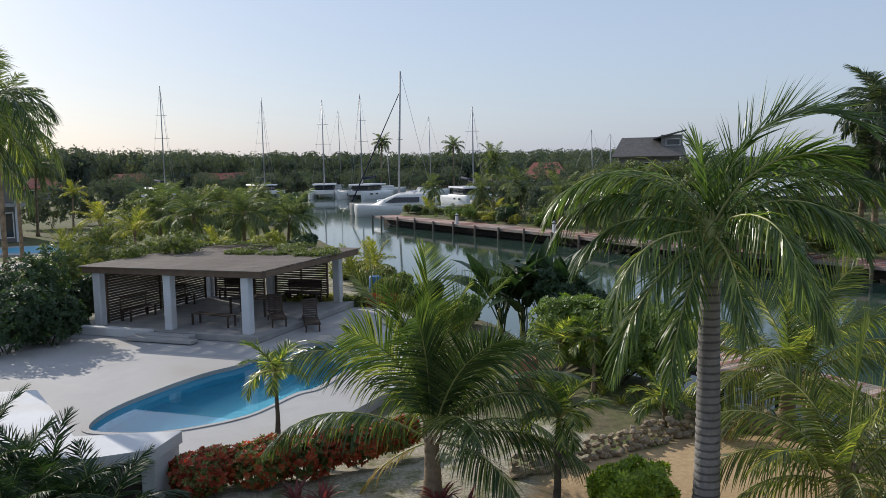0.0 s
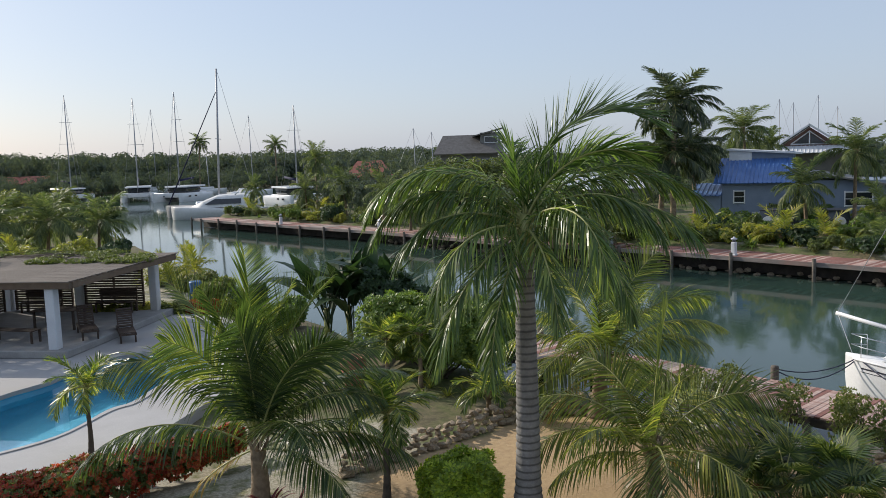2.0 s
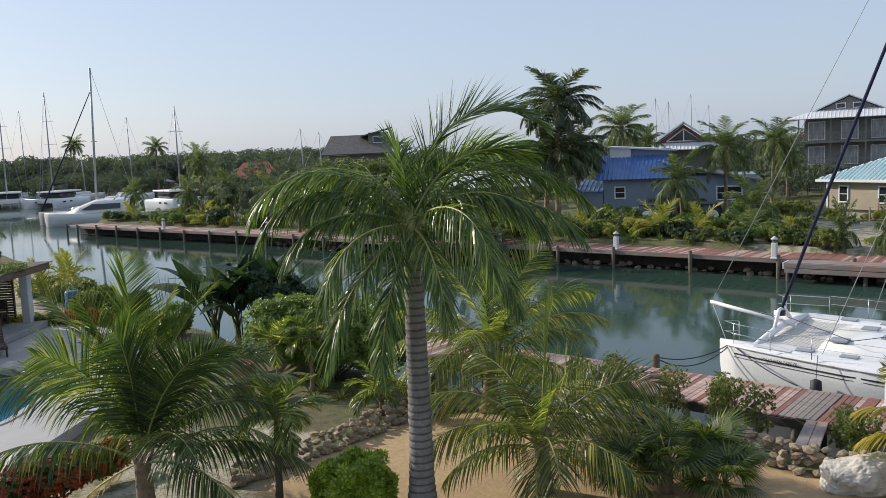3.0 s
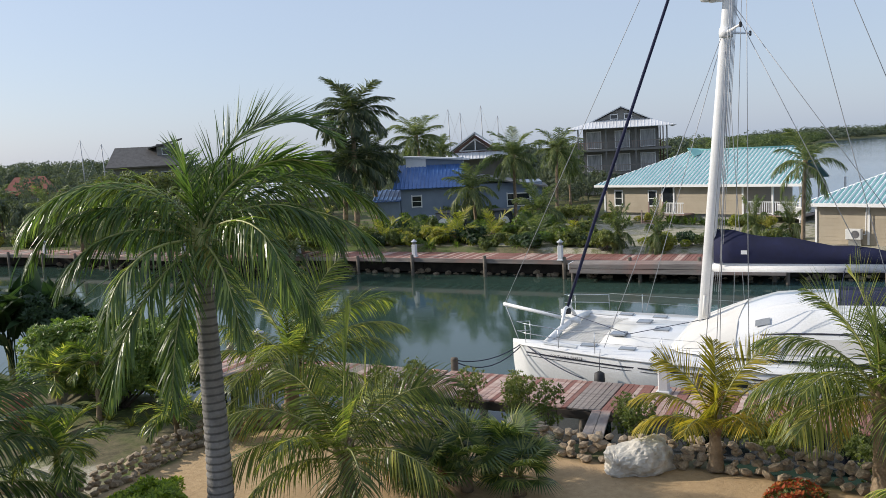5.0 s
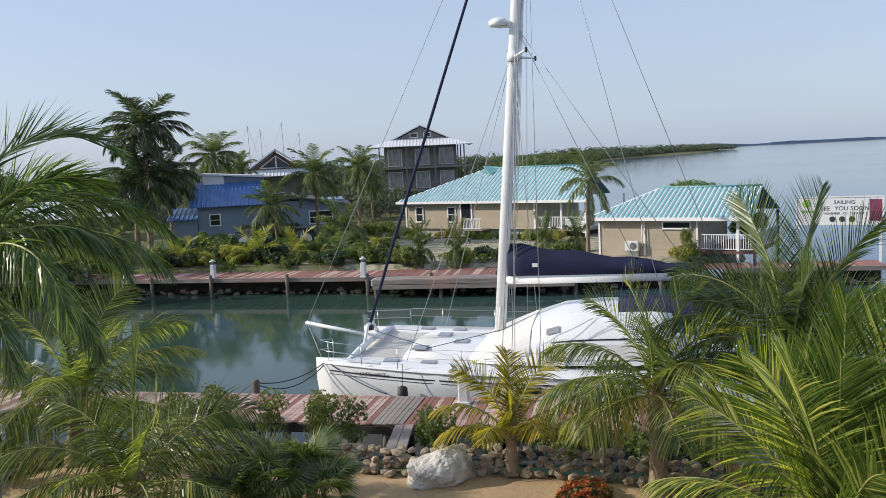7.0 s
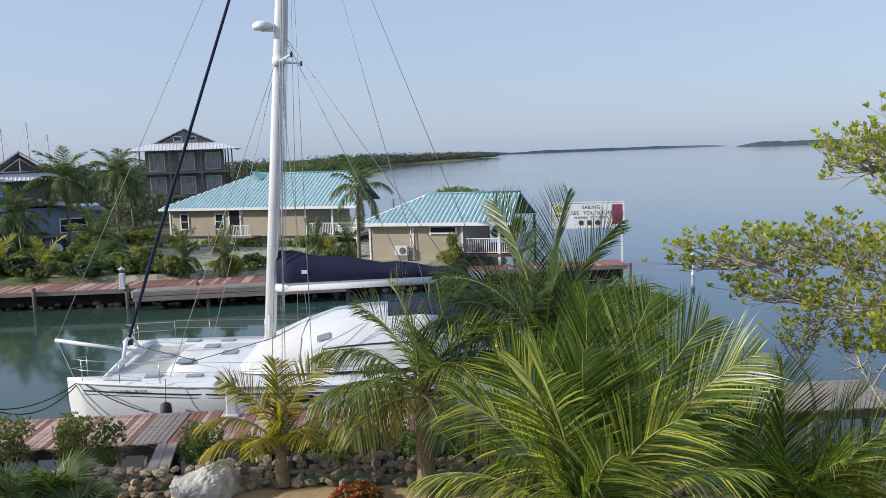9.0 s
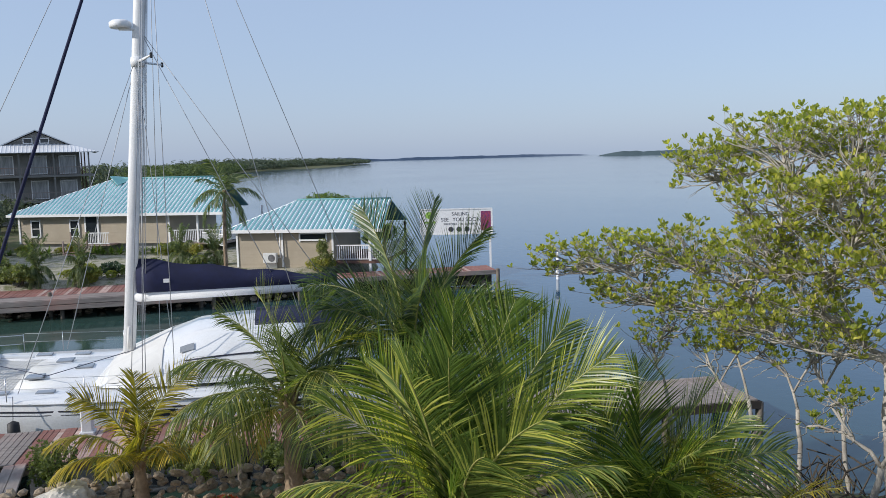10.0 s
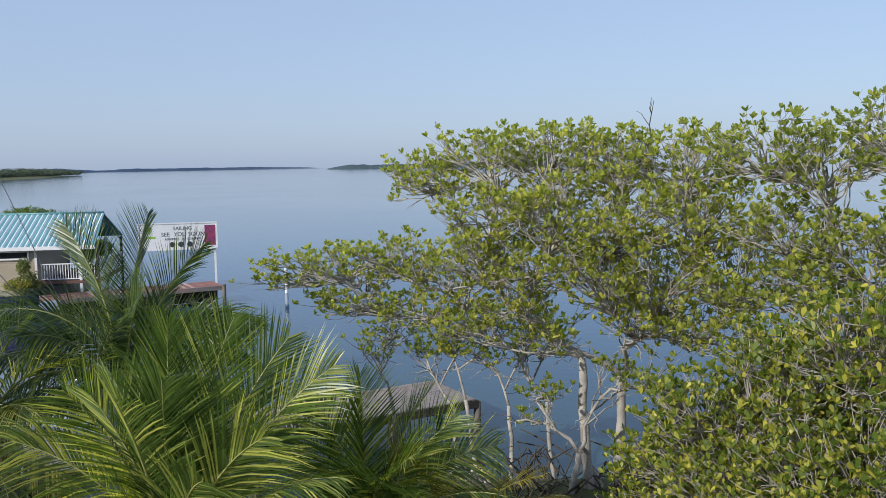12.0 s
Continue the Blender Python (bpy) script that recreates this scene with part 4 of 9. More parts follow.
def lounger(at, turn, label):
    ob = thing("sun_lounger", pose(at[0], at[1], at[2], 0, 0, turn), label, "lounger", "loungers by the pool")
    part("frame", Mesh().box((0, -0.27, 0.32), (1.95, 0.05, 0.08), None, 0.01).box((0, 0.27, 0.32), (1.95, 0.05, 0.08), None, 0.01).box((0.95, 0, 0.32), (0.05, 0.5, 0.07)).box((-0.95, 0, 0.32), (0.05, 0.5, 0.07)), M["darkwood"], ob)
    for x in (-0.85, 0.8):
        for y in (-0.25, 0.25):
            part("leg", Mesh().box((x, y, 0.15), (0.06, 0.06, 0.30), None, 0.008), M["darkwood"], ob)
    me = Mesh().box((0, 0, 0), (0.07, 0.56, 0.025), None, 0.005).data("slat", M["darkwood"])
    for k in range(13):
        part("slat", me, None, ob, "", pose(-0.9 + k * 0.09, 0, 0.375))
    back = part("backrest", Mesh().box((0.38, -0.25, 0), (0.78, 0.045, 0.05)).box((0.38, 0.25, 0), (0.78, 0.045, 0.05)), M["darkwood"], ob, "", pose(0.25, 0, 0.39, 0, -58, 0))
    for k in range(8):
        part("back_slat", me, None, back, "", pose(0.06 + k * 0.095, 0, 0.02))
    return ob


lounger((-0.15, 33.2, DECK_Z + 0.26), 96, "dark wooden slatted lounger with raised back on the pergola floor")
lounger((1.15, 33.2, DECK_Z), 92, "dark wooden slatted lounger with raised back on the terrace")


def bench(m, w, label, back=True):
    ob = thing("garden_bench", m, label, "bench", "benches under the pergola")
    for k in range(5):
        part("seat_slat", Mesh().box((0, -0.2 + k * 0.1, 0.44), (w, 0.08, 0.03), None, 0.006), M["darkwood"], ob)
    for x in (-w / 2 + 0.06, w / 2 - 0.06):
        for y in (-0.2, 0.2):
            part("leg", Mesh().box((x, y, 0.215), (0.07, 0.07, 0.43), None, 0.008), M["darkwood"], ob)
    if back:
        for k in range(4):
            part("back_slat", Mesh().box((0, 0.24, 0.56 + k * 0.11), (w, 0.03, 0.08), None, 0.006), M["darkwood"], ob)
        for x in (-w / 2 + 0.06, w / 2 - 0.06):
            part("back_post", Mesh().box((x, 0.2725, 0.46), (0.06, 0.035, 0.92), None, 0.006), M["darkwood"], ob)
    return ob


bench(PM @ pose(6.2, 1.6, 0.26, 0, 0, -90), 1.6, "dark wooden bench along the slatted screen")
bench(PM @ pose(6.2, 4.2, 0.26, 0, 0, -90), 1.6, "dark wooden bench along the slatted screen")
bench(PM @ pose(1.5, 6.6, 0.26), 1.7, "dark wooden bench against the rear screen")
bench(PM @ pose(4.9, 6.6, 0.26), 1.7, "dark wooden bench against the rear screen")
bench(PM @ pose(2.2, 1.0, 0.26, 0, 0, 8), 1.9, "low dark wooden bench without back", False)
tb = thing("dark_table", PM @ pose(2.0, 3.4, 0.26), "dark wooden dining table under the pergola", "table")
part("tabletop", Mesh().box((0, 0, 0.73), (1.8, 0.9, 0.04), None, 0.01), M["darkwood"], tb)
for x in (-0.8, 0.8):
    for y in (-0.38, 0.38):
        part("leg", Mesh().box((x, y, 0.355), (0.08, 0.08, 0.71), None, 0.008), M["darkwood"], tb)

# ---------------------------------------------------------------- white bar shelter by the pool
bar = thing("pool_bar", pose(0, 0, 0), "white plastered poolside bar shelter with dark open front", "bar")
part("roof_slab", Mesh().prism([(-4.15, 18.15), (-4.0, 16.6), (-2.42, 16.95), (-2.03, 17.95)], 1.16, 1.4).prism([(-5.9, 22.2), (-8.6, 22.4), (-7.2, 16.8), (-4.15, 18.15)], 1.16, 1.4).prism([(-4.15, 18.15), (-7.2, 16.8), (-4.0, 16.6)], 1.16, 1.4), M["white"], bar, "white flat slab")
part("end_wall", Mesh().prism([(-2.10, 17.92), (-2.36, 18.02), (-2.72, 17.1), (-2.46, 17.0)], -0.1, 1.158), M["white"], bar)
# This back wall takes a dark colour to hold the interior's shade.
part("back_wall", Mesh().prism([(-2.40, 17.99), (-4.18, 18.10), (-4.2, 17.95), (-2.46, 17.85)], -0.1, 1.158), M["darkwood"], bar, "back wall coloured dark for the shade inside")
part("back_wall", Mesh().prism([(-4.22, 18.12), (-5.93, 22.05), (-6.1, 21.97), (-4.38, 18.05)], -0.1, 1.158), M["white"], bar)
part("side_wall", Mesh().prism([(-5.3, 16.74), (-5.3, 20.0), (-5.5, 20.0), (-5.5, 16.75)], -0.1, 1.158), M["white"], bar)
part("counter", Mesh().box((-3.9, 17.4, 0.75), (2.6, 0.5, 0.08), None, 0.01).box((-3.9, 17.45, 0.5), (2.4, 0.3, 0.44)), M["under"], bar, "dark counter")

# ---------------------------------------------------------------- stone edging and boulder
def stone_data(rng, k):
    bm = bmesh.new()
    bmesh.ops.create_icosphere(bm, subdivisions=1, radius=0.5)
    off = Vector((k * 3.1, k * 1.7, 0))
    for v in bm.verts:
        q = 1 + 0.38 * noise.noise(v.co * 1.9 + off)
        v.co = Vector((v.co.x * q * rng.uniform(0.9, 1.1), v.co.y * q * rng.uniform(0.9, 1.1), max(-0.34, min(0.36, v.co.z * q * 0.8))))
    me = bpy.data.meshes.new("stone")
    bm.to_mesh(me)
    bm.free()
    me.materials.append(M["stone"])
    return me


stone_r = random.Random(11)
STONES = [stone_data(stone_r, k) for k in range(14)]


def stone_wall(name, line, courses, label, size=0.30, jitter=0.06):
    ob = thing(name, pose(0, 0, 0), label, "stone wall")
    for c in range(courses):
        for i in range(len(line) - 1):
            a, b = Vector(line[i]), Vector(line[i + 1])
            ln = (b - a).length
            k = max(1, int(ln / (size * 0.86)))
            for j in range(k):
                p = a.lerp(b, (j + stone_r.uniform(0.2, 0.8)) / k)
                nr = Vector((-(b - a).y, (b - a).x)).normalized()
                p = p + nr * (stone_r.uniform(-jitter, jitter) + 0.08 * c)
                s = size * stone_r.uniform(0.75, 1.35) * (1.0 if c == 0 else 0.85)
                part("stone", stone_r.choice(STONES), None, ob, "", pose(p.x, p.y, YARD + 0.06 + c * size * 0.52, stone_r.uniform(-25, 25), stone_r.uniform(-25, 25), stone_r.uniform(0, 360)) @ Matrix.Diagonal((s * 1.25, s, s * 0.95, 1)))
    return ob


stone_wall("garden_stone_wall", [(4.6, 16.5), (5.6, 16.9), (6.8, 17.2), (7.8, 17.5), (8.6, 17.9), (9.4, 18.2), (10.3, 18.2), (11.2, 17.8), (12.3, 16.8), (12.9, 15.5), (13.5, 14.2)], 4, "low dry wall of rough brown stones round the sand", 0.21, 0.10)
stone_wall("dock_stone_wall", [(13.85, 12.7), (13.65, 11.4), (13.95, 10.4), (14.8, 8.95), (15.2, 7.9), (15.45, 7.0), (15.7, 5.9), (15.8, 4.9), (15.9, 3.6), (16.1, 2.2), (16.3, 0.5)], 4, "low dry wall of tan rubble stones beside the dock", 0.24, 0.14)
bl = bmesh.new()
bmesh.ops.create_icosphere(bl, subdivisions=5, radius=0.56)
for v in bl.verts:
    q = 1 + 0.34 * noise.noise(v.co * 1.7 + Vector((9, 2, 4))) + 0.16 * noise.noise(v.co * 4.2) + 0.09 * abs(noise.noise(v.co * 9.0)) + 0.05 * noise.noise(v.co * 19.0)
    v.co = Vector((v.co.x * q * 1.15, v.co.y * q * 0.85, max(-0.25, v.co.z * q * 0.82)))
bme = bpy.data.meshes.new("boulder")
bl.to_mesh(bme)
bl.free()
bme.materials.append(M["boulder"])
single("boulder", bme, None, "large pitted white coral boulder on the sand", "rock", pose(14.15, 9.45, YARD + 0.16, 0, 0, -35))
# ---------------------------------------------------------------- docks
dock_r = random.Random(21)


def plank_run(parent, a, b, width, pitch, mats, z, skew=0.0, thick=0.045):
    """Boards laid across the way from a to b; width goes to the left of it."""
    a, b = Vector((a[0], a[1], 0)), Vector((b[0], b[1], 0))
    d = (b - a).normalized()
    ang = math.degrees(math.atan2(d.y, d.x))
    mes = [Mesh().box((0, width / 2, 0), (pitch * 0.93, width, thick), None, 0.006).data("plank", M[m]) for m in mats]
    for k in range(int((b - a).length / pitch)):
        p = a + d * (k + 0.5) * pitch
        part("plank", dock_r.choice(mes), None, parent, "", pose(p.x, p.y, z - thick / 2 + dock_r.uniform(-0.004, 0.004), 0, 0, ang + skew + dock_r.uniform(-0.3, 0.3)))


def piles(parent, a, b, step, r=0.13, top=0.25, bottom=-2.6):
    a, b = Vector((a[0], a[1], 0)), Vector((b[0], b[1], 0))
    n = max(1, int((b - a).length / step))
    me = Mesh().tube([(0, 0, bottom), (0, 0, top - 0.03), (0, 0, top)], [r, r, r * 0.85], 10).data("dock_post", M["pile"])
    for k in range(n + 1):
        p = a.lerp(b, k / n)
        part("dock_post", me, None, parent, "", pose(p.x, p.y, dock_r.uniform(-0.08, 0.08)))


def beam_between(a, b, z, h, w):
    a, b = Vector((a[0], a[1], z)), Vector((b[0], b[1], z))
    d = b - a
    return Mesh().box((d.length / 2, 0, 0), (d.length, w, h), None, 0.01), Matrix.Translation(a) @ pose(0, 0, 0, 0, 0, math.degrees(math.atan2(d.y, d.x)))


# near dock, along the garden
near_dock = thing("timber_dock", pose(0, 0, 0), "weathered red-stained timber dock along the canal", "dock")
c0, c1, c2, c3, c4 = canal(-13, 20.85), canal(2.5, 20.85), canal(6.2, 20.85), canal(9.8, 20.85), canal(26, 20.85)
for u0, u1, mats, skew in ((-13, -1, ["greyplank"], 0), (-1, 6.0, ["redplank", "redplank", "fadeplank"], 0), (6.0, 6.9, ["greyplank"], 0), (6.9, 11.4, ["fadeplank", "fadeplank", "redplank"], 0), (11.4, 26, ["greyplank", "fadeplank", "redplank"], 0)):
    plank_run(near_dock, canal(u1, 20.85), canal(u0, 20.85), 2.55, 0.145, mats, 0.0, skew)
for v in (20.9, 22.1, 23.3):
    g, m = beam_between(canal(-13, v), canal(26, v), -0.17, 0.22, 0.12)
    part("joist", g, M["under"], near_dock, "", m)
piles(near_dock, canal(-13, 20.95), canal(26, 20.95), 2.6, 0.11, -0.08)
piles(near_dock, canal(-13, 23.25), canal(26, 23.25), 2.6, 0.11, -0.08)
for u in (11.35, 20.2, 4.0, -6.6, -9.4):
    part("mooring_post", Mesh().lathe([(0.12, -2.4), (0.12, 0.34), (0.10, 0.38), (0.02, 0.40)], 12), M["pile"], near_dock, "dark timber mooring post", Matrix.Translation(canal(u, 23.52)))
shelf = thing("landing_shelf", Matrix.Translation(canal(10.4, 19.6, -0.32)) @ pose(0, 0, 0, 0, 0, CANAL_TURN), "pale grey landing board below the dock", "boards")
for k in range(3):
    part("board", Mesh().box((0, -0.2 + k * 0.2, 0), (4.6, 0.18, 0.06), None, 0.008), M["concrete"], shelf)
for k in (-1.8, 0, 1.8):
    part("prop", Mesh().box((k, 0, -0.9), (0.12, 0.3, 1.7)), M["under"], shelf)
ra, rb = Vector((14.3, 10.75, 0.62)), Vector((17.3, 12.65, 0.06))
rd = rb - ra
rm = Matrix.Translation(ra) @ pose(0, 0, 0, 0, 0, math.degrees(math.atan2(rd.y, rd.x))) @ pose(0, 0, 0, 0, -math.degrees(math.atan2(rd.z, math.hypot(rd.x, rd.y))), 0)
gang = thing("gangway_board", rm, "grey weathered plank gangway from the sand to the dock", "gangway")
for k in range(2):
    part("board", Mesh().box((rd.length / 2, -0.12 + 0.24 * k, 0), (rd.length, 0.23, 0.05), None, 0.008), M["greyplank"], gang)
for k in (0.3, 1.6, 2.9):
    part("cleat", Mesh().box((k, 0, -0.05), (0.08, 0.46, 0.05)), M["under"], gang)


def pillar(at, label, h=1.12, turn=0.0, group="dock lamp pillars"):
    """A white square dock pillar with a lamp under a small hat."""
    ob = thing("dock_lamp", Matrix.Translation(at) @ pose(0, 0, 0, 0, 0, turn), label, "lamp", group)
    part("column", Mesh().box((0, 0, h * 0.36), (0.28, 0.28, h * 0.72), None, 0.03).box((0, 0, h * 0.04), (0.36, 0.36, h * 0.08), None, 0.02), M["white"], ob)
    part("lantern", Mesh().lathe([(0.11, h * 0.72), (0.11, h * 0.86)], 12), M["lampglass"], ob, "dark lamp lens")
    part("hat", Mesh().lathe([(0.19, h * 0.86), (0.20, h * 0.90), (0.07, h * 0.96), (0.05, h * 1.0), (0.01, h * 1.02)], 14), M["white"], ob)
    return ob


pillar(Vector((19.75, 12.35, 0)), "white dock lamp pillar with a small round hat", 1.1, CANAL_TURN)
pillar(canal(18.4, 22.9), "white dock lamp pillar with a small round hat", 1.1, CANAL_TURN)

# far dock, across the canal
far_dock = thing("timber_dock", pose(0, 0, 0), "red-stained timber boardwalk along the opposite bank", "dock")
FD = [(11.7, 105.2), (12.5, 102.8), (18.3, 87.6), (24.2, 72.6), (28.9, 57.2), (33.4, 48.4), (36.2, 40.7), (39.5, 31.0), (43.9, 20.4), (48.3, 10.6), (50.6, 4.6)]
for i in range(len(FD) - 1):
    a, b = Vector(FD[i]), Vector(FD[i + 1])
    nr = Vector((-(b - a).y, (b - a).x)).normalized()
    pitch, mats = (0.4, ["greyplank", "redplank", "fadeplank"]) if i < 4 else (0.22, ["redplank", "redplank", "redplank", "fadeplank"])
    plank_run(far_dock, a, b, 2.9 if i < 8 else 2.2, pitch, mats, 0.0 if i % 2 else 0.003)
    g, m = beam_between(a, b, -0.13, 0.26, 0.10)
    part("fascia", g, M["greyplank"], far_dock, "grey edge board", m @ pose(0, -0.06, 0))
    g, m = beam_between(a, b, -0.62, 0.70, 0.2)
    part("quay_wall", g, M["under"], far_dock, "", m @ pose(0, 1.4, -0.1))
    piles(far_dock, a - nr * 0.2, b - nr * 0.2, 3.7 if i > 3 else 3.4, 0.11, 0.16)
rub_r = random.Random(5)
rub = thing("quay_rubble", pose(0, 0, 0), "dark rubble stones under the opposite boardwalk", "rubble", kind="stuff")
rg = Mesh()
for i in range(3, len(FD) - 1):
    a, b = Vector(FD[i]), Vector(FD[i + 1])
    for k in range(int((b - a).length / 0.5)):
        p = a.lerp(b, (k + rub_r.random()) / max(1, int((b - a).length / 0.5)))
        nr = Vector((-(b - a).y, (b - a).x)).normalized()
        s = STONES[k % 14]
        sc = rub_r.uniform(0.3, 0.55)
        off = Vector((p.x + nr.x * rub_r.uniform(0.4, 1.2), p.y + nr.y * rub_r.uniform(0.4, 1.2), WATER + rub_r.uniform(-0.1, 0.25)))
        rg.add([tuple(off + v.co * sc) for v in s.vertices], [tuple(f.vertices) for f in s.polygons])
part("stones", rg, M["stone"], rub)
for x, y, h in ((39.2, 31.1, 1.25), (36.5, 40.9, 1.15), (33.3, 49.4, 1.1), (29.1, 58.0, 1.1), (24.4, 73.0, 1.1), (18.6, 87.9, 1.1)):
    pillar(Vector((x, y, 0)), "white dock lamp pillar on the opposite boardwalk", h, 18, "dock lamp pillars opposite")
low = thing("dock_platform", pose(0, 0, 0), "grey timber boat landing in front of the boardwalk", "dock")
pa, pb = Vector((38.5, 29.9)), Vector((42.9, 19.3))
for k in range(2):
    g, m = beam_between(pa, pb, -0.16 - 0.28 * k, 0.25, 0.10)
    part("fascia", g, M["greyplank"], low, "", m @ pose(0, -0.08, 0))
g, m = beam_between(pa, pa + Vector((1.15, 0.5)), -0.2, 0.34, 0.08)
part("end_board", g, M["white"], low, "white painted end board", m @ pose(0, 0.08, 0))
for k in range(6):
    g, m = beam_between(pa, pb, -0.025, 0.045, 0.19)
    part("plank", g, M["greyplank"], low, "", m @ pose(0, 0.1 + 0.205 * k, 0))
piles(low, pa + Vector((0.4, 0.1)), pb + Vector((0.4, 0.1)), 3.7, 0.11, -0.09)
# ---------------------------------------------------------------- houses across the canal
def ribbed(parent, corners, mat, pitch=0.3, name="roof", thick=0.06, rib=0.06):
    """A metal roof sheet over a four-cornered slope: eave a-b, ridge d-c, with raised ribs from eave to ridge."""
    a, b, c, d = (Vector(p) for p in corners)
    g = Mesh().slab([a, b, c, d], thick)
    ob = part(name, g, mat, parent)
    n = max(2, int((b - a).length / pitch))
    nr = (b - a).cross(d - a).normalized()
    if nr.z < 0:
        nr = -nr
    w = (b - a).normalized() * pitch * 0.25
    r = Mesh()
    for k in range(n + 1):
        s = k / n
        lo = a.lerp(b, s)
        la, lb = d, c
        hi = la.lerp(lb, s)
        tx = (b - a).normalized()
        # ribs run straight up the slope and stop at a hip
        q = lo + (d - a) - tx * (d - a).dot(tx)
        e0, e1 = (d - a).dot(tx), (c - a).dot(tx)
        x, full = (lo - a).dot(tx), (b - a).dot(tx)
        f = 1.0
        if x < e0:
            f = x / e0
        if x > e1:
            f = min(f, (full - x) / (full - e1))
        if f < 0.05:
            continue
        hi = lo.lerp(q, min(1, f))
        r.add([lo - w, lo + w, hi + w, hi - w, lo + nr * rib, hi + nr * rib], [(0, 4, 5, 3), (4, 1, 2, 5), (0, 1, 4), (3, 5, 2)])
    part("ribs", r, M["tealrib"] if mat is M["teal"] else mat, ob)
    return ob


def window(parent, m, w, h, panes=2, label="white framed window", pane="glass"):
    """A window set into a wall: dark glass behind a proud white frame; +y looks out."""
    fr = part("window", Mesh().box((-w / 2, 0.03, 0), (0.09, 0.07, h + 0.18)).box((w / 2, 0.03, 0), (0.09, 0.07, h + 0.18)).box((0, 0.03, h / 2), (w, 0.07, 0.09)).box((0, 0.045, -h / 2), (w, 0.10, 0.09)), M["trim"], parent, label, m)
    for k in range(1, panes):
        fr_m = Mesh().box((0, 0.025, -h / 2 + h * k / panes), (w - 0.09, 0.04, 0.05))
        part("glazing_bar", fr_m, M["trim"], fr)
    part("pane", Mesh().box((0, 0.012, 0), (w - 0.09, 0.02, h - 0.09)), M[pane], fr)
    return fr


def railing(parent, a, b, z, h=0.95, mat="trim", step=0.14, top=0.06):
    a, b = Vector((a[0], a[1], 0)), Vector((b[0], b[1], 0))
    d = b - a
    m = Matrix.Translation((a.x, a.y, z)) @ pose(0, 0, 0, 0, 0, math.degrees(math.atan2(d.y, d.x)))
    L = d.length
    r = part("railing", Mesh().box((L / 2, 0, h), (L, 0.09, top)).box((L / 2, 0, 0.1), (L, 0.06, 0.05)), M[mat], parent, "", m)
    me = Mesh().box((0, 0, h / 2 + 0.05), (0.035, 0.035, h - 0.12)).data("baluster", M[mat])
    for k in range(int(L / step)):
        part("baluster", me, None, r, "", pose((k + 0.5) * step, 0, 0))
    return r


def siding(parent, a, b, z0, z1, mat, name="wall", thick=0.15, board=0.2):
    """A clapboard wall from a to b; its outer side is to the right of the way a-b."""
    a, b = Vector((a[0], a[1], 0)), Vector((b[0], b[1], 0))
    d = b - a
    m = Matrix.Translation((a.x, a.y, 0)) @ pose(0, 0, 0, 0, 0, math.degrees(math.atan2(d.y, d.x)))
    L = d.length
    n = int((z1 - z0) / board)
    prof = [(thick, z0)]
    for k in range(n):
        prof += [(-0.012, z0 + (z1 - z0) * k / n), (0.0, z0 + (z1 - z0) * (k + 1) / n)]
    prof.append((thick, z1))
    c = len(prof)
    g = Mesh().add([(x, y, z) for x in (0, L) for y, z in prof], [(i, c + i, c + (i + 1) % c, (i + 1) % c) for i in range(c)] + [tuple(range(c)), tuple(range(c, 2 * c))[::-1]])
    return part(name, g, mat, parent, "", m)


def facing(x, y, z, turn):
    return pose(x, y, z, 0, 0, turn)


# cream cottage with a door (rear)
A = thing("cream_cottage", pose(0, 0, 0.2), "cream clapboard cottage with ribbed teal metal roof", "house", "cream cottages")
x0, x1, yl, yr, yp = 61.0, 69.5, 43.3, 30.6, 26.2
siding(A, (x0, yl), (x0, yr), 0.55, 2.9, M["cream"])
siding(A, (x0 + 0.01, yr - 0.0), (x1, yr), 0.55, 2.9, M["cream"])
siding(A, (x1, yl), (x0 + 0.01, yl), 0.55, 2.9, M["cream"])
siding(A, (x1, yr), (x1, yl), 0.55, 2.9, M["cream"])
part("plinth", Mesh().box(((x0 + x1) / 2 + 0.1, (yl + yr) / 2, 0.2), (x1 - x0 - 0.3, yl - yr - 0.3, 0.7)), M["concrete"], A)
part("porch_floor", Mesh().box(((x0 + x1) / 2, (yr + yp) / 2 - 0.05, 0.5), (x1 - x0, yr - yp - 0.1, 0.14)), M["greyplank"], A)
for x in (x0 + 0.1, x1 - 0.1):
    for y in (yp + 0.15, (yp + yr) / 2):
        part("porch_post", Mesh().box((x, y, 1.45), (0.14, 0.14, 2.9), None, 0.01), M["trim"], A)
railing(A, (x0 + 0.1, yr - 0.1), (x0 + 0.1, yp + 0.1), 0.57)
railing(A, (x0 + 0.1, yp + 0.1), (x1 - 0.1, yp + 0.1), 0.57)
ez, rz = 2.9, 5.45
xm = (x0 + x1) / 2
eL, eR = yl + 0.6, yp - 0.5
ribbed(A, [(x0 - 0.6, eL, ez), (x0 - 0.6, eR, ez), (xm, eR + 2.2, rz), (xm, yl - 5.9, rz)], M["teal"], 0.34)
ribbed(A, [(x1 + 0.6, eR + 2.2, ez), (x1 + 0.6, eL, ez), (xm, yl - 5.9, rz), (xm, eR + 2.2, rz)], M["teal"], 0.34)
ribbed(A, [(x1 + 0.6, eL, ez), (x0 - 0.6, eL, ez), (xm - 0.01, yl - 5.9, rz), (xm + 0.01, yl - 5.9, rz)], M["teal"], 0.34)
part("ridge_cap", Mesh().tube([(xm, yl - 6.0, rz + 0.04), (xm, eR + 2.2, rz + 0.04)], 0.09, 6), M["teal"], A)
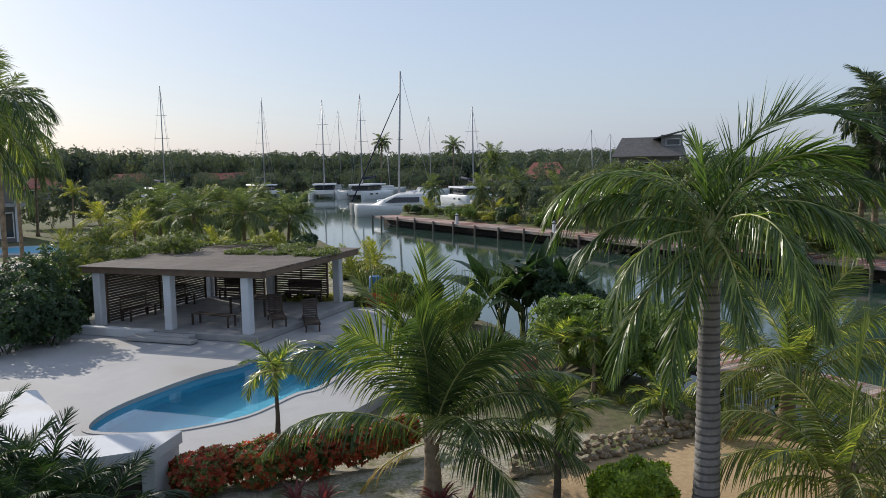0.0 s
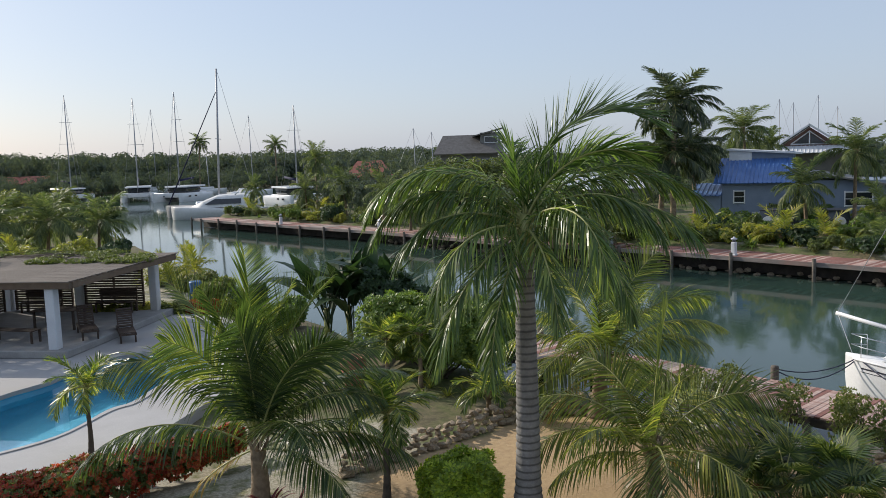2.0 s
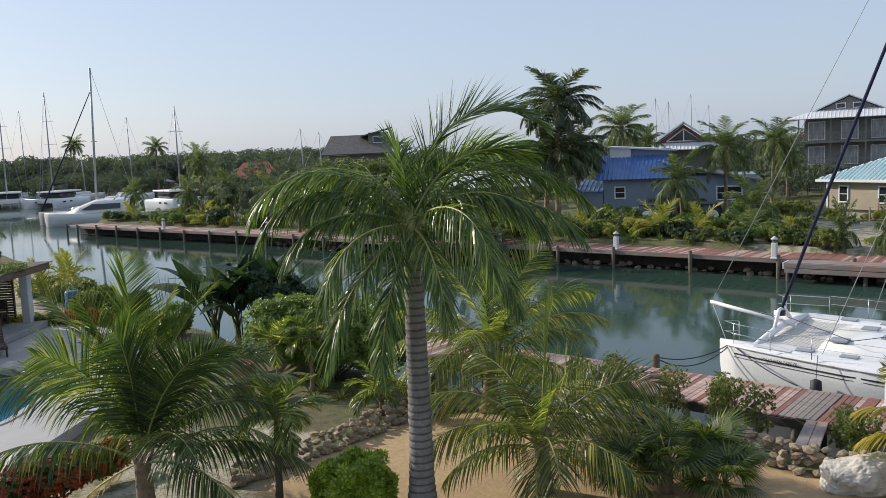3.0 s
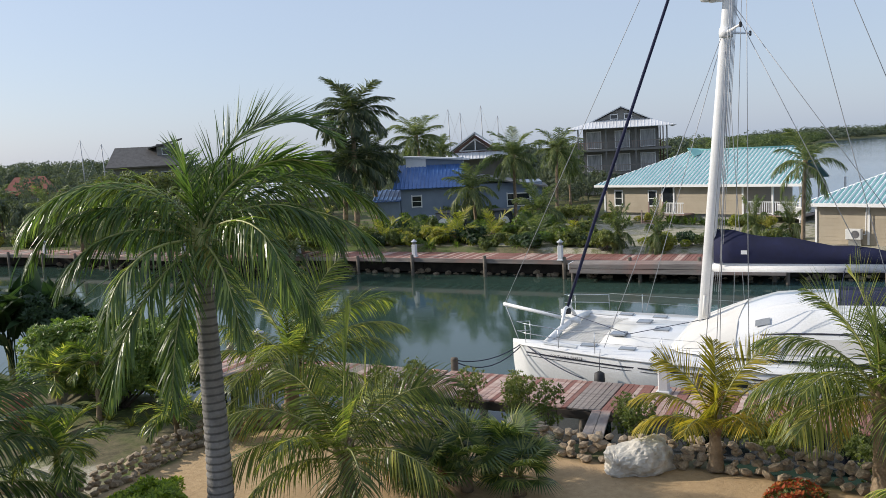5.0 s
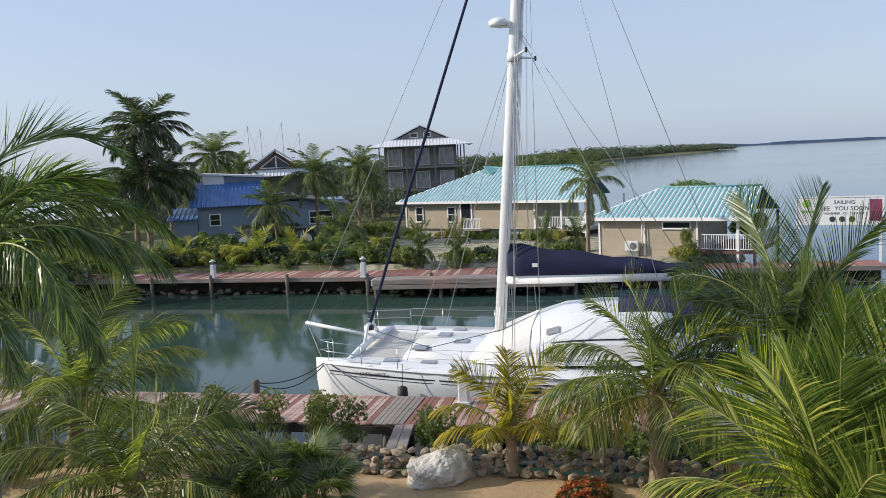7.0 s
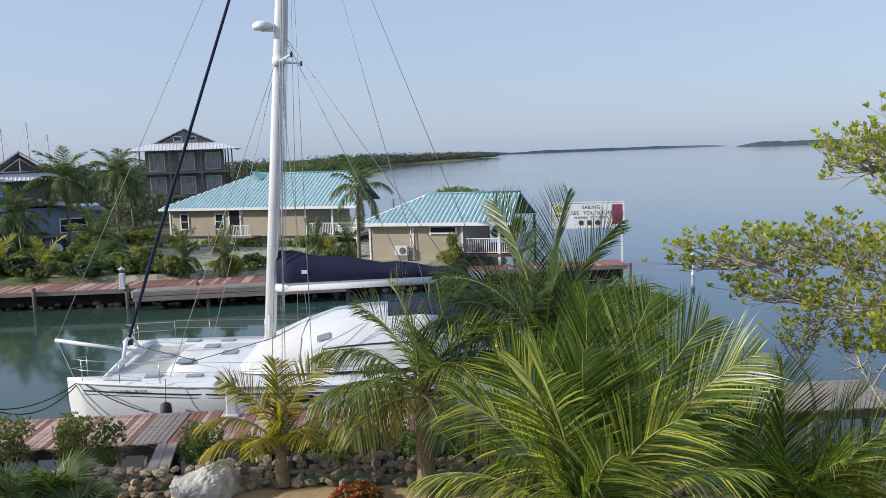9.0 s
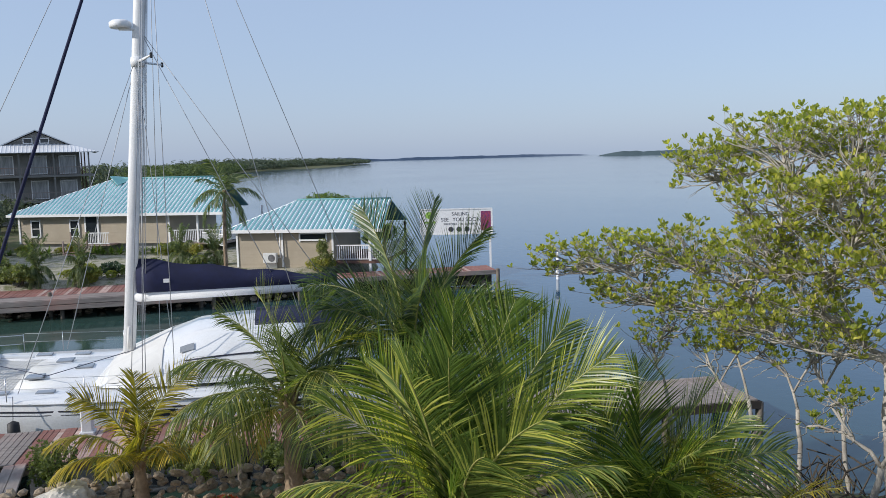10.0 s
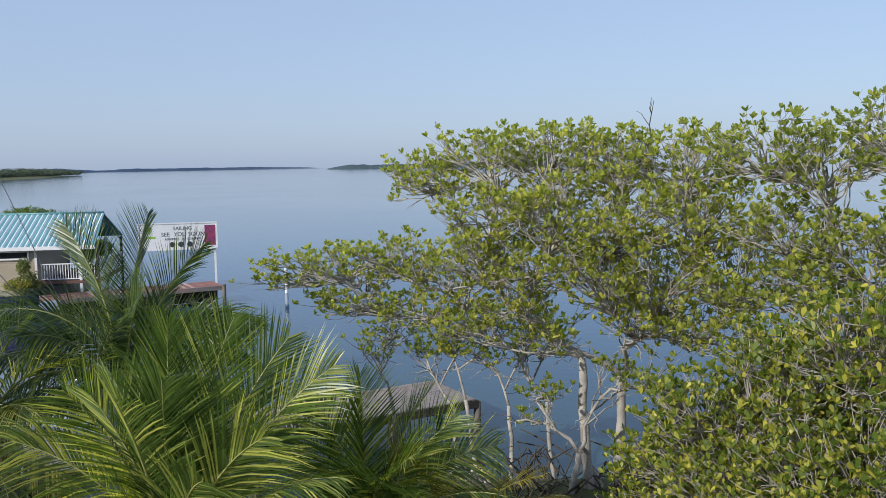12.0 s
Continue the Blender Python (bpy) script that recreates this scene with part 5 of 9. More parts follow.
part("dormer_cap", Mesh().slab([(xm - 1.2, yl - 6.9, rz - 0.45), (xm - 0.2, yl - 5.7, rz + 0.25), (xm + 0.4, yl - 5.7, rz + 0.25), (xm + 0.4, yl - 7.7, rz + 0.05)], 0.05), M["teal"], A)
part("gable_wall", Mesh().add([(x0 - 0.3, yp + 2.3, ez - 0.02), (x1 + 0.3, yp + 2.3, ez - 0.02), (xm, yp + 2.3, rz - 0.14), (x0 - 0.3, yp + 2.42, ez - 0.02), (x1 + 0.3, yp + 2.42, ez - 0.02), (xm, yp + 2.42, rz - 0.14)], [(0, 1, 2), (5, 4, 3), (0, 3, 4, 1), (1, 4, 5, 2), (2, 5, 3, 0)]), M["cream"], A)
part("fascia", Mesh().box((x0 - 0.62, (eL + eR) / 2, ez - 0.09), (0.05, eL - eR, 0.2)), M["trim"], A, "white eave board")
for y in (yl - 0.07, yr + 0.07):
    part("corner_board", Mesh().box((x0 - 0.045, y, 1.72), (0.03, 0.14, 2.3)), M["trim"], A)
for y, w in ((41.8, 0.75), (38.5, 0.75)):
    window(A, facing(x0 - 0.03, y, 1.75, 90), w, 1.25)
dr = part("door", Mesh().box((0, 0.03, 0), (0.95, 0.06, 2.05)), M["glass"], A, "dark open doorway in a white frame", facing(x0 - 0.035, 37.05, 1.66, 90))
part("door_frame", Mesh().box((-0.53, 0.02, 0.03), (0.12, 0.09, 2.2)).box((0.53, 0.02, 0.03), (0.12, 0.09, 2.2)).box((0, 0.02, 1.08), (0.94, 0.09, 0.12)), M["trim"], dr)
part("landing", Mesh().box((x0 - 0.75, 36.4, 0.56), (1.4, 3.2, 0.1)), M["greyplank"], A)
for k in range(4):
    part("stair_tread", Mesh().box((x0 - 1.6 - 0.28 * k, 37.35, 0.42 - 0.15 * k), (0.3, 1.2, 0.05)), M["greyplank"], A)
for y in (36.7, 38.0):
    part("stair_stringer", Mesh().slab([(x0 - 1.45, y - 0.03, 0.55), (x0 - 2.6, y - 0.03, -0.08), (x0 - 2.6, y + 0.03, -0.08), (x0 - 1.45, y + 0.03, 0.55)], 0.2), M["greyplank"], A)
    part("stair_post", Mesh().box((x0 - 2.5, y, 0.45), (0.09, 0.09, 1.1)), M["greyplank"], A)
    part("stair_post", Mesh().box((x0 - 1.45, y, 1.05), (0.09, 0.09, 1.1)), M["greyplank"], A)
railing(A, (x0 - 1.42, 36.6), (x0 - 1.42, 34.85), 0.6, 0.9, "trim")
railing(A, (x0 - 0.1, 27.9), (x0 - 2.6, 25.0), 0.45, 0.9, "trim")

# cream cottage at the point (front)
B = thing("cream_cottage", pose(0, 0, 0.1), "cream clapboard cottage with ribbed teal metal roof and sea porch", "house", "cream cottages")
x0, x1, yl, yr, yp = 50.4, 57.0, 20.9, 14.6, 11.3
siding(B, (x0, yl), (x0, yr), 0.1, 2.45, M["cream"])
siding(B, (x0 + 0.01, yr), (x1, yr), 0.1, 2.45, M["cream"])
siding(B, (x1, yl), (x0 + 0.01, yl), 0.1, 2.45, M["cream"])
siding(B, (x1, yr), (x1, yl), 0.1, 2.45, M["cream"])
part("porch_floor", Mesh().box(((x0 + x1) / 2, (yr + yp) / 2 - 0.05, 0.42), (x1 - x0, yr - yp - 0.1, 0.16)), M["brownwall"], B)
for x in (x0 + 0.1, x1 - 0.1):
    for y in (yp + 0.12, (yp + yr) / 2 - 0.6):
        part("porch_post", Mesh().box((x, y, 0.35), (0.15, 0.15, 4.2), None, 0.01), M["darkwood"] if y < 12 else M["trim"], B)
railing(B, (x0 + 0.1, yr - 0.1), (x0 + 0.1, yp + 0.1), 0.5)
railing(B, (x0 + 0.1, yp + 0.1), (x1 - 0.1, yp + 0.1), 0.5)
ez, rz, xm = 2.5, 4.1, (x0 + x1) / 2
eL, eR = yl + 0.5, yp + 0.1
ribbed(B, [(x0 - 0.5, eL, ez), (x0 - 0.5, eR, ez), (xm, eR + 0.25, rz), (xm, yl - 3.0, rz)], M["teal"], 0.30)
ribbed(B, [(x1 + 0.5, eR, ez), (x1 + 0.5, eL, ez), (xm, yl - 3.0, rz), (xm, eR + 0.25, rz)], M["teal"], 0.30)
ribbed(B, [(x1 + 0.5, eL, ez), (x0 - 0.5, eL, ez), (xm - 0.01, yl - 3.0, rz), (xm + 0.01, yl - 3.0, rz)], M["teal"], 0.30)
part("ridge_cap", Mesh().tube([(xm, yl - 3.0, rz + 0.04), (xm, eR + 0.25, rz + 0.04)], 0.08, 6), M["teal"], B)
part("fascia", Mesh().box((x0 - 0.52, (eL + eR) / 2, ez - 0.09), (0.05, eL - eR, 0.2)), M["trim"], B, "white eave board")
for y in (yl - 0.07, yr + 0.07, 17.9):
    part("corner_board", Mesh().box((x0 - 0.045, y, 1.28), (0.03, 0.12, 2.3)), M["trim"], B)
window(B, facing(x0 - 0.03, 15.9, 2.02, 90), 1.7, 0.42, 1, "white framed low wide window")
ac = thing("air_conditioner", pose(x0 - 0.3, 18.6, 0.55, 0, 0, 90), "white outdoor air conditioning unit on the cottage wall", "air conditioner")
part("casing", Mesh().box((0, 0, 0.3), (0.85, 0.32, 0.6), None, 0.02), M["ac"], ac)
part("fan_grille", Mesh().tube([(-0.12, 0.16, 0.3), (-0.12, 0.175, 0.3)], 0.22, 20), M["lampglass"], ac, "round dark fan grille")
part("pipe", Mesh().tube([(-0.5, 0.0, 0.3), (-0.62, -0.05, 0.3), (-0.62, -0.1, 2.0)], 0.03, 6), M["trim"], ac)
part("bracket", Mesh().box((-0.3, 0.0, -0.02), (0.05, 0.3, 0.04)).box((0.3, 0.0, -0.02), (0.05, 0.3, 0.04)).box((0, -0.14, -0.25), (0.7, 0.04, 0.45)), M["steel"], ac)

# grey three-storey house behind
gp = polar(55.8, 106)
G = thing("grey_house", Matrix.Translation((gp.x, gp.y, 0.2)) @ pose(0, 0, 0, 0, 0, -57), "grey three-storey house with balconies and white metal roof", "house")
W, D = 10.6, 8.5
part("wall", Mesh().box((0, D / 2, 4.1), (W - 1.6, D - 0.2, 8.2)), M["greywall"], G)
for fz in (2.75, 5.55):
    part("balcony_floor", Mesh().box((0.3, D / 2 - 0.8, fz), (W + 0.6, D + 1.6, 0.22)), M["greywall"], G)
    rl = part("railing", Mesh().box((0.3, -1.5, fz + 0.98), (W + 0.5, 0.06, 0.06)), M["greyplank"], G)
    for k in range(45):
        part("baluster", Mesh().box((-W / 2 + 0.2 + k * 0.24, -1.5, fz + 0.54), (0.035, 0.035, 0.86)), M["greyplank"], rl)
for x in (-5.0, -1.7, 1.8, 5.4):
    part("post", Mesh().box((x, -1.5, 4.1), (0.16, 0.16, 8.2)), M["greywall"], G)
for x in (4.75, 5.1):
    part("post", Mesh().box((x, 3.5, 4.1), (0.14, 0.14, 8.2)), M["brownwall"], G)
for fz in (0.1, 2.87, 5.67):
    for x in (-3.2, 0.2, 3.2):
        window(G, facing(x, -0.02 + 0.1, fz + 1.15, 180), 1.7, 2.0, 1, "tall white framed glass door", "curtain")
ribbed(G, [(-W / 2 - 0.9, -2.1, 8.2), (W / 2 + 1.2, -2.1, 8.2), (2.6, 1.6, 9.35), (-2.4, 1.6, 9.35)], M["whiteroof"], 0.4, rib=0.03)
ribbed(G, [(W / 2 + 1.2, -2.1, 8.2), (W / 2 + 1.2, D + 0.8, 8.2), (2.6, D - 2, 9.35), (2.6, 1.6, 9.35)], M["whiteroof"], 0.4)
ribbed(G, [(-W / 2 - 0.9, D + 0.8, 8.2), (-W / 2 - 0.9, -2.1, 8.2), (-2.4, 1.6, 9.35), (-2.4, D - 2, 9.35)], M["whiteroof"], 0.4)
part("gable_wall", Mesh().add([(-3.1, 1.0, 9.05), (3.3, 1.0, 9.05), (0.1, 1.0, 10.55), (-3.1, 5, 9.05), (3.3, 5, 9.05), (0.1, 5, 10.55)], [(0, 1, 2), (5, 4, 3), (0, 3, 4, 1)]), M["greywall"], G)
part("gable_roof", Mesh().slab([(-3.9, 0.5, 8.95), (0.1, 0.5, 10.8), (0.1, 6, 10.8), (-3.9, 6, 8.95)], 0.12).slab([(0.1, 0.5, 10.8), (4.1, 0.5, 8.95), (4.1, 6, 8.95), (0.1, 6, 10.8)], 0.12), M["whiteroof"], G)
for x in (-0.75, 0.95):
    window(G, facing(x, 0.95, 9.55, 180), 0.9, 0.55, 1)

# blue house
bp = polar(41.2, 74)
Bh = thing("blue_house", Matrix.Translation((bp.x, bp.y, 0.25)) @ pose(0, 0, 0, 0, 0, -48), "slate blue rendered house with cobalt metal roofs", "house")
part("main_wall", Mesh().box((2.4, 4.0, 1.75), (5.4, 7.0, 3.5)), M["bluewall"], Bh)
part("shed_wall", Mesh().box((-1.35, 2.0, 1.2), (2.0, 3.4, 2.4)), M["bluewall"], Bh)
part("upper_wall", Mesh().box((2.6, 5.2, 4.2), (5.0, 3.6, 3.2)), M["bluewall"], Bh)
part("wing_wall", Mesh().box((8.6, 4.6, 1.7), (7.0, 6.0, 3.4)), M["bluewall"], Bh)
part("gable_end", Mesh().add([(-0.29, 0.5, 3.5), (-0.29, 5.0, 3.5), (-0.29, 4.4, 5.2), (-0.1, 0.5, 3.5), (-0.1, 5.0, 3.5), (-0.1, 4.4, 5.2)], [(0, 1, 2), (5, 4, 3)]), M["bluewall"], Bh)
ribbed(Bh, [(-0.9, -0.1, 3.35), (5.4, -0.1, 3.35), (5.2, 3.6, 5.35), (-0.7, 3.6, 5.35)], M["blueroof"], 0.35)
ribbed(Bh, [(-2.7, -0.1, 2.35), (-0.32, -0.1, 2.35), (-0.32, 3.6, 3.2), (-2.7, 3.6, 3.2)], M["blueroof"], 0.35)
part("upper_roof", Mesh().slab([(-0.2, 3.0, 6.15), (5.7, 3.0, 5.7), (5.7, 7.6, 5.7), (-0.2, 7.6, 6.15)], 0.14), M["whiteroof"], Bh)
part("tower", Mesh().box((0.9, 4.0, 5.35), (1.8, 1.6, 1.3)), M["trim"], Bh, "white upper box")
part("wing_roof", Mesh().slab([(4.9, 1.0, 4.4), (12.6, 1.0, 3.0), (12.6, 8.2, 3.0), (4.9, 8.2, 4.4)], 0.14), M["greywall"], Bh)
window(Bh, facing(1.1, 0.48, 2.2, 180), 0.85, 0.95, 2, "dark framed window")
window(Bh, facing(10.0, 1.58, 1.9, 180), 2.0, 1.1, 2, "wide dark window")
railing(Bh, (2.2, -0.6), (4.6, -0.6), 0.0, 1.0)

# brown gable house
bg2 = polar(46.2, 112)
T = thing("gabled_house", Matrix.Translation((bg2.x, bg2.y, 0.2)) @ pose(0, 0, 0, 0, 0, -47), "brown gabled house with white metal eaves", "house")
part("wall", Mesh().box((0, 4, 2.7), (8.6, 7, 5.4)), M["greywall"], T)
part("gable_wall", Mesh().add([(-3.4, 0.0, 6.0), (3.4, 0.0, 6.0), (0, 0.0, 8.35), (-3.4, 6, 6.0), (3.4, 6, 6.0), (0, 6, 8.35)], [(0, 1, 2), (5, 4, 3), (0, 3, 4, 1)]), M["brownwall"], T)
part("gable_roof", Mesh().slab([(-4.2, -0.8, 5.9), (0, -0.8, 8.75), (0, 7, 8.75), (-4.2, 7, 5.9)], 0.18).slab([(0, -0.8, 8.75), (4.2, -0.8, 5.9), (4.2, 7, 5.9), (0, 7, 8.75)], 0.18), M["whiteroof"], T)
ribbed(T, [(-5.4, -2.4, 5.3), (5.4, -2.4, 5.3), (4.0, 0.0, 6.1), (-4.0, 0.0, 6.1)], M["whiteroof"], 0.45)
for s in (-1, 1):
    gw = Mesh().add([(s * 0.12, -0.06, 6.35), (s * 1.7, -0.06, 6.35), (s * 0.12, -0.06, 7.6), (s * 0.12, 0.0, 6.35), (s * 1.7, 0.0, 6.35), (s * 0.12, 0.0, 7.6)], [(0, 1, 2) if s > 0 else (2, 1, 0), (0, 2, 5, 3), (1, 4, 5, 2)])
    part("gable_window", gw, M["glass"], T, "triangular gable window")
part("window_trim", Mesh().tube([(-2.1, -0.08, 6.3), (0, -0.08, 7.85), (2.1, -0.08, 6.3), (-2.1, -0.08, 6.3)], 0.09, 4).box((0, -0.08, 7.0), (0.14, 0.08, 1.5)), M["trim"], T)

# dark-roofed pavilion beyond the palms
hp = polar(24.7, 142)
Hh = thing("brown_pavilion", Matrix.Translation((hp.x, hp.y, 0.2)) @ pose(0, 0, 0, 0, 0, -25), "two-storey building with dark brown pitched roof", "house")
part("wall", Mesh().box((0, 4, 3.4), (9.6, 7, 6.8)), M["greywall"], Hh)
part("roof", Mesh().slab([(-5.9, -0.9, 6.5), (5.9, -0.9, 6.5), (5.0, 3.9, 9.6), (-4.4, 3.9, 9.6)], 0.25).slab([(5.9, 8.6, 6.5), (-5.9, 8.6, 6.5), (-4.4, 3.9, 9.6), (5.0, 3.9, 9.6)], 0.25), M["brownroof"], Hh)
part("upper_wall", Mesh().box((3.6, 3.4, 8.6), (3.4, 3.6, 2.6)), M["greywall"], Hh)
part("upper_roof", Mesh().slab([(0.6, 0.9, 9.4), (5.9, 0.9, 10.7), (5.9, 6, 10.7), (0.6, 6, 9.4)], 0.2), M["brownroof"], Hh)
window(Hh, facing(3.8, 1.58, 8.7, 180), 2.2, 1.0, 1)
for x in (-3, 0, 3):
    window(Hh, facing(x, 0.48, 4.8, 180), 1.5, 1.3, 1)

# grey-roofed shed seen through the palm
sp = polar(33.2, 88)
Sh = thing("pale_shed", Matrix.Translation((sp.x, sp.y, 0.2)) @ pose(0, 0, 0, 0, 0, -35), "low house with pale ribbed metal roof", "house")
part("wall", Mesh().box((0, 3, 1.3), (8, 5, 2.6)), M["greywall"], Sh)
ribbed(Sh, [(-4.6, -0.2, 2.5), (4.6, -0.2, 2.5), (4.6, 3, 4.1), (-4.6, 3, 4.1)], M["whiteroof"], 0.5)

# low red-roofed houses across the marina
for az, d, w, rzz in ((-9.3, 232, 11, 4.6), (-3.4, 236, 16, 4.2), (17.8, 170, 9, 5.6), (-14.2, 190, 8, 4.6)):
    p = polar(az, d)
    R = thing("red_roofed_house", Matrix.Translation((p.x, p.y, 0.25)) @ pose(0, 0, 0, 0, 0, -az + random.uniform(-12, 12)), "low house with faded red tiled roof", "house", "red-roofed houses")
    part("wall", Mesh().box((0, 3, 1.4), (w - 1.2, 6, 2.8)), M["greywall"], R)
    part("roof", Mesh().slab([(-w / 2, -0.8, 2.5), (w / 2, -0.8, 2.5), (w / 2 - 2, 3, rzz), (-w / 2 + 2, 3, rzz)], 0.2).slab([(w / 2, 6.8, 2.5), (-w / 2, 6.8, 2.5), (-w / 2 + 2, 3, rzz), (w / 2 - 2, 3, rzz)], 0.2).slab([(w / 2, -0.8, 2.5), (w / 2, 6.8, 2.5), (w / 2 - 2, 3.01, rzz), (w / 2 - 2, 2.99, rzz)], 0.2).slab([(-w / 2, 6.8, 2.5), (-w / 2, -0.8, 2.5), (-w / 2 + 2, 2.99, rzz), (-w / 2 + 2, 3.01, rzz)], 0.2), M["redroof"], R)
    for x in (-w / 4, w / 4):
        window(R, facing(x, -0.02, 1.5, 180), 1.4, 1.1, 1)

# neighbouring villa with its own pool, at the marina side of the garden
vp = polar(-16.4, 84)
V = thing("white_villa", Matrix.Translation((vp.x, vp.y, 0.3)) @ pose(0, 0, 0, 0, 0, 14), "white columned villa with dark openings", "house")
part("wall", Mesh().box((-1.5, 4, 3.4), (5, 7, 6.8)), M["greywall"], V)
for x in (-2.8, -1.1, 1.15):
    part("column", Mesh().box((x, 0, 3.3), (0.42, 0.42, 6.6), None, 0.03), M["white"], V)
part("terrace_floor", Mesh().box((-0.8, 0.4, 3.3), (5.2, 1.4, 0.3)), M["concrete"], V)
part("roof", Mesh().box((-0.8, 3.2, 6.75), (6.2, 8.4, 0.25), None, 0.03), M["white"], V)
for x in (-2.0, 0.2):
    window(V, facing(x, 0.48, 1.5, 180), 1.1, 2.2, 1)
npool = thing("swimming_pool", Matrix.Translation(polar(-13.6, 74, 0.3)), "small round-ended blue pool with white rim", "pool")
loop = smooth_loop([(-4.2, -1), (-2, -3), (2.4, -2.6), (4.2, 0), (2.8, 3), (-1, 2.4), (-3.6, 2.2)])
part("rim", Mesh().prism([(x * 1.35, y * 1.35) for x, y in loop], -0.3, 0.12), M["deck"], npool, "pale paved rim")
part("basin_water", Mesh().prism(loop, 0.0, 0.126), M["pooltile"], npool, "blue pool water")
for d, az, w in ((62, -13.9, 6.5), (54, -13.2, 4.0)):
    p = polar(az, d, 0.3)
    single("paved_patch", Mesh().prism(smooth_loop([(-w / 2, -0.8), (0, -1.3), (w / 2, -0.4), (w / 2.2, 1.1), (-w / 2.4, 1.2)]), -0.3, 0.12), M["deck"], "pale paved patch among shrubs", "paving", Matrix.Translation(p), kind="structure")
# ---------------------------------------------------------------- boats
def loft(sections, closed_ends=True):
    """Joins cross-sections (lists of points of equal length) into a skin."""
    g = Mesh()
    n = len(sections[0])
    vs = [p for s in sections for p in s]
    fs = [(i * n + k, i * n + k + 1, (i + 1) * n + k + 1, (i + 1) * n + k) for i in range(len(sections) - 1) for k in range(n - 1)]
    g.add(vs, fs, True)
    if closed_ends:
        g.f += [tuple(range(n))[::-1], tuple((len(sections) - 1) * n + k for k in range(n))]
        g.smooth += [False, False]
    return g


def hull_mesh(x_stern, x_bow, y, half, keel, sheer, steps=22, stem=0.25):
    """One slender hull; sheer(s) gives the deck's height from stern (0) to bow (1)."""
    sec = []
    for i in range(steps + 1):
        s = i / steps
        x = x_stern + (x_bow - x_stern) * s
        w = half * min(1.0, (1 - s) * 3.2) ** 0.6 if s > 0.7 else half * (0.92 + 0.08 * min(1, s * 4))
        w = max(w, 0.03)
        top = sheer(s)
        k = keel * (1 - 0.5 * max(0, s - 0.8) / 0.2)
        xr = x - stem * max(0, (s - 0.85) / 0.15) * 0.0
        sec.append([(xr - stem * s ** 6, y - w * 0.12, k), (xr - stem * 0.8 * s ** 6, y - w * 0.62, k * 0.72), (xr - stem * 0.5 * s ** 6, y - w * 0.90, k * 0.25), (xr, y - w, top * 0.62), (xr, y - w * 0.98, top - 0.06), (xr, y - w * 0.90, top), (xr, y, top + 0.035), (xr, y + w * 0.90, top), (xr, y + w * 0.98, top - 0.06), (xr, y + w, top * 0.62), (xr - stem * 0.5 * s ** 6, y + w * 0.90, k * 0.25), (xr - stem * 0.8 * s ** 6, y + w * 0.62, k * 0.72), (xr - stem * s ** 6, y + w * 0.12, k)])
    return loft(sec)


BOAT = Matrix.Translation(canal(0, 27.9, WATER)) @ pose(0, 0, 0, 0, 0, CANAL_TURN)
cat = thing("catamaran", BOAT, "white sailing catamaran with furled navy sail moored at the dock", "sailing boat")


def sheer(s):
    return 1.34 + 0.36 * s ** 1.6 - 0.42 * max(0, 0.12 - s) / 0.12


for y in (2.5, -2.5):
    h = part("hull", hull_mesh(-2.9, 10.1, y, 0.82, -0.5, sheer), M["gel"], cat, "white glossy hull")
    st = Mesh()
    o = 0.84 if y > 0 else -0.84
    for sgn in (1,):
        run = []
        for i in range(15):
            s = 0.10 + 0.86 * i / 14
            x = -2.9 + 13.0 * s
            w = 0.82 * min(1.0, (1 - s) * 3.2) ** 0.6 if s > 0.7 else 0.82
            run.append((x, y + (w + 0.008) * (1 if y > 0 else -1), sheer(s) - 0.30))
        for k, th in ((0.0, 0.022), (-0.10, 0.010)):
            st.add([(px, py, pz + k + th) for px, py, pz in run] + [(px, py, pz + k - th) for px, py, pz in run], [(i, i + 1, 15 + i + 1, 15 + i) if y < 0 else (i + 1, i, 15 + i, 15 + i + 1) for i in range(14)])
    part("stripe", st, M["ink"], h, "dark blue sheer stripes")
    rub_pts = []
    for i in range(15):
        s = 0.06 + 0.92 * i / 14
        w = 0.82 * min(1.0, (1 - s) * 3.2) ** 0.6 if s > 0.7 else 0.82
        rub_pts.append((-2.9 + 13.0 * s, y + (w + 0.01) * (1 if y > 0 else -1), sheer(s) - 0.08))
    part("rub_rail", Mesh().tube(rub_pts, 0.03, 6), M["gel"], h)
    for x in (3.2, 1.2, -0.6):
        part("hull_window", Mesh().box((x, y + (0.83 if y > 0 else -0.83), 0.98), (0.75, 0.03, 0.20), None, 0.01), M["glass"], h, "dark hull window")
    for k in range(3):
        part("stern_step", Mesh().box((-2.75 - 0.28 * k, y, 0.72 - 0.24 * k), (0.5, 1.25, 0.16), None, 0.04), M["gel"], h)

# bridge deck and foredeck
fd = []
for i in range(9):
    s = i / 8
    x = -2.2 + 9.6 * s
    zc = 1.52 + 0.10 * s
    fd.append([(x, -1.95, 0.95), (x, -1.95, zc - 0.03), (x, -0.9, zc + 0.10), (x, 0, zc + 0.13), (x, 0.9, zc + 0.10), (x, 1.95, zc - 0.03), (x, 1.95, 0.95)])
part("bridge_deck", loft(fd), M["gel"], cat, "white foredeck")
cab = []
prof = [(5.3, 0.05, 1.5), (4.9, 0.30, 2.0), (4.2, 0.62, 2.25), (3.3, 1.02, 2.3), (2.4, 1.34, 2.3), (1.2, 1.46, 2.28), (-0.4, 1.48, 2.25), (-1.0, 1.46, 2.2)]
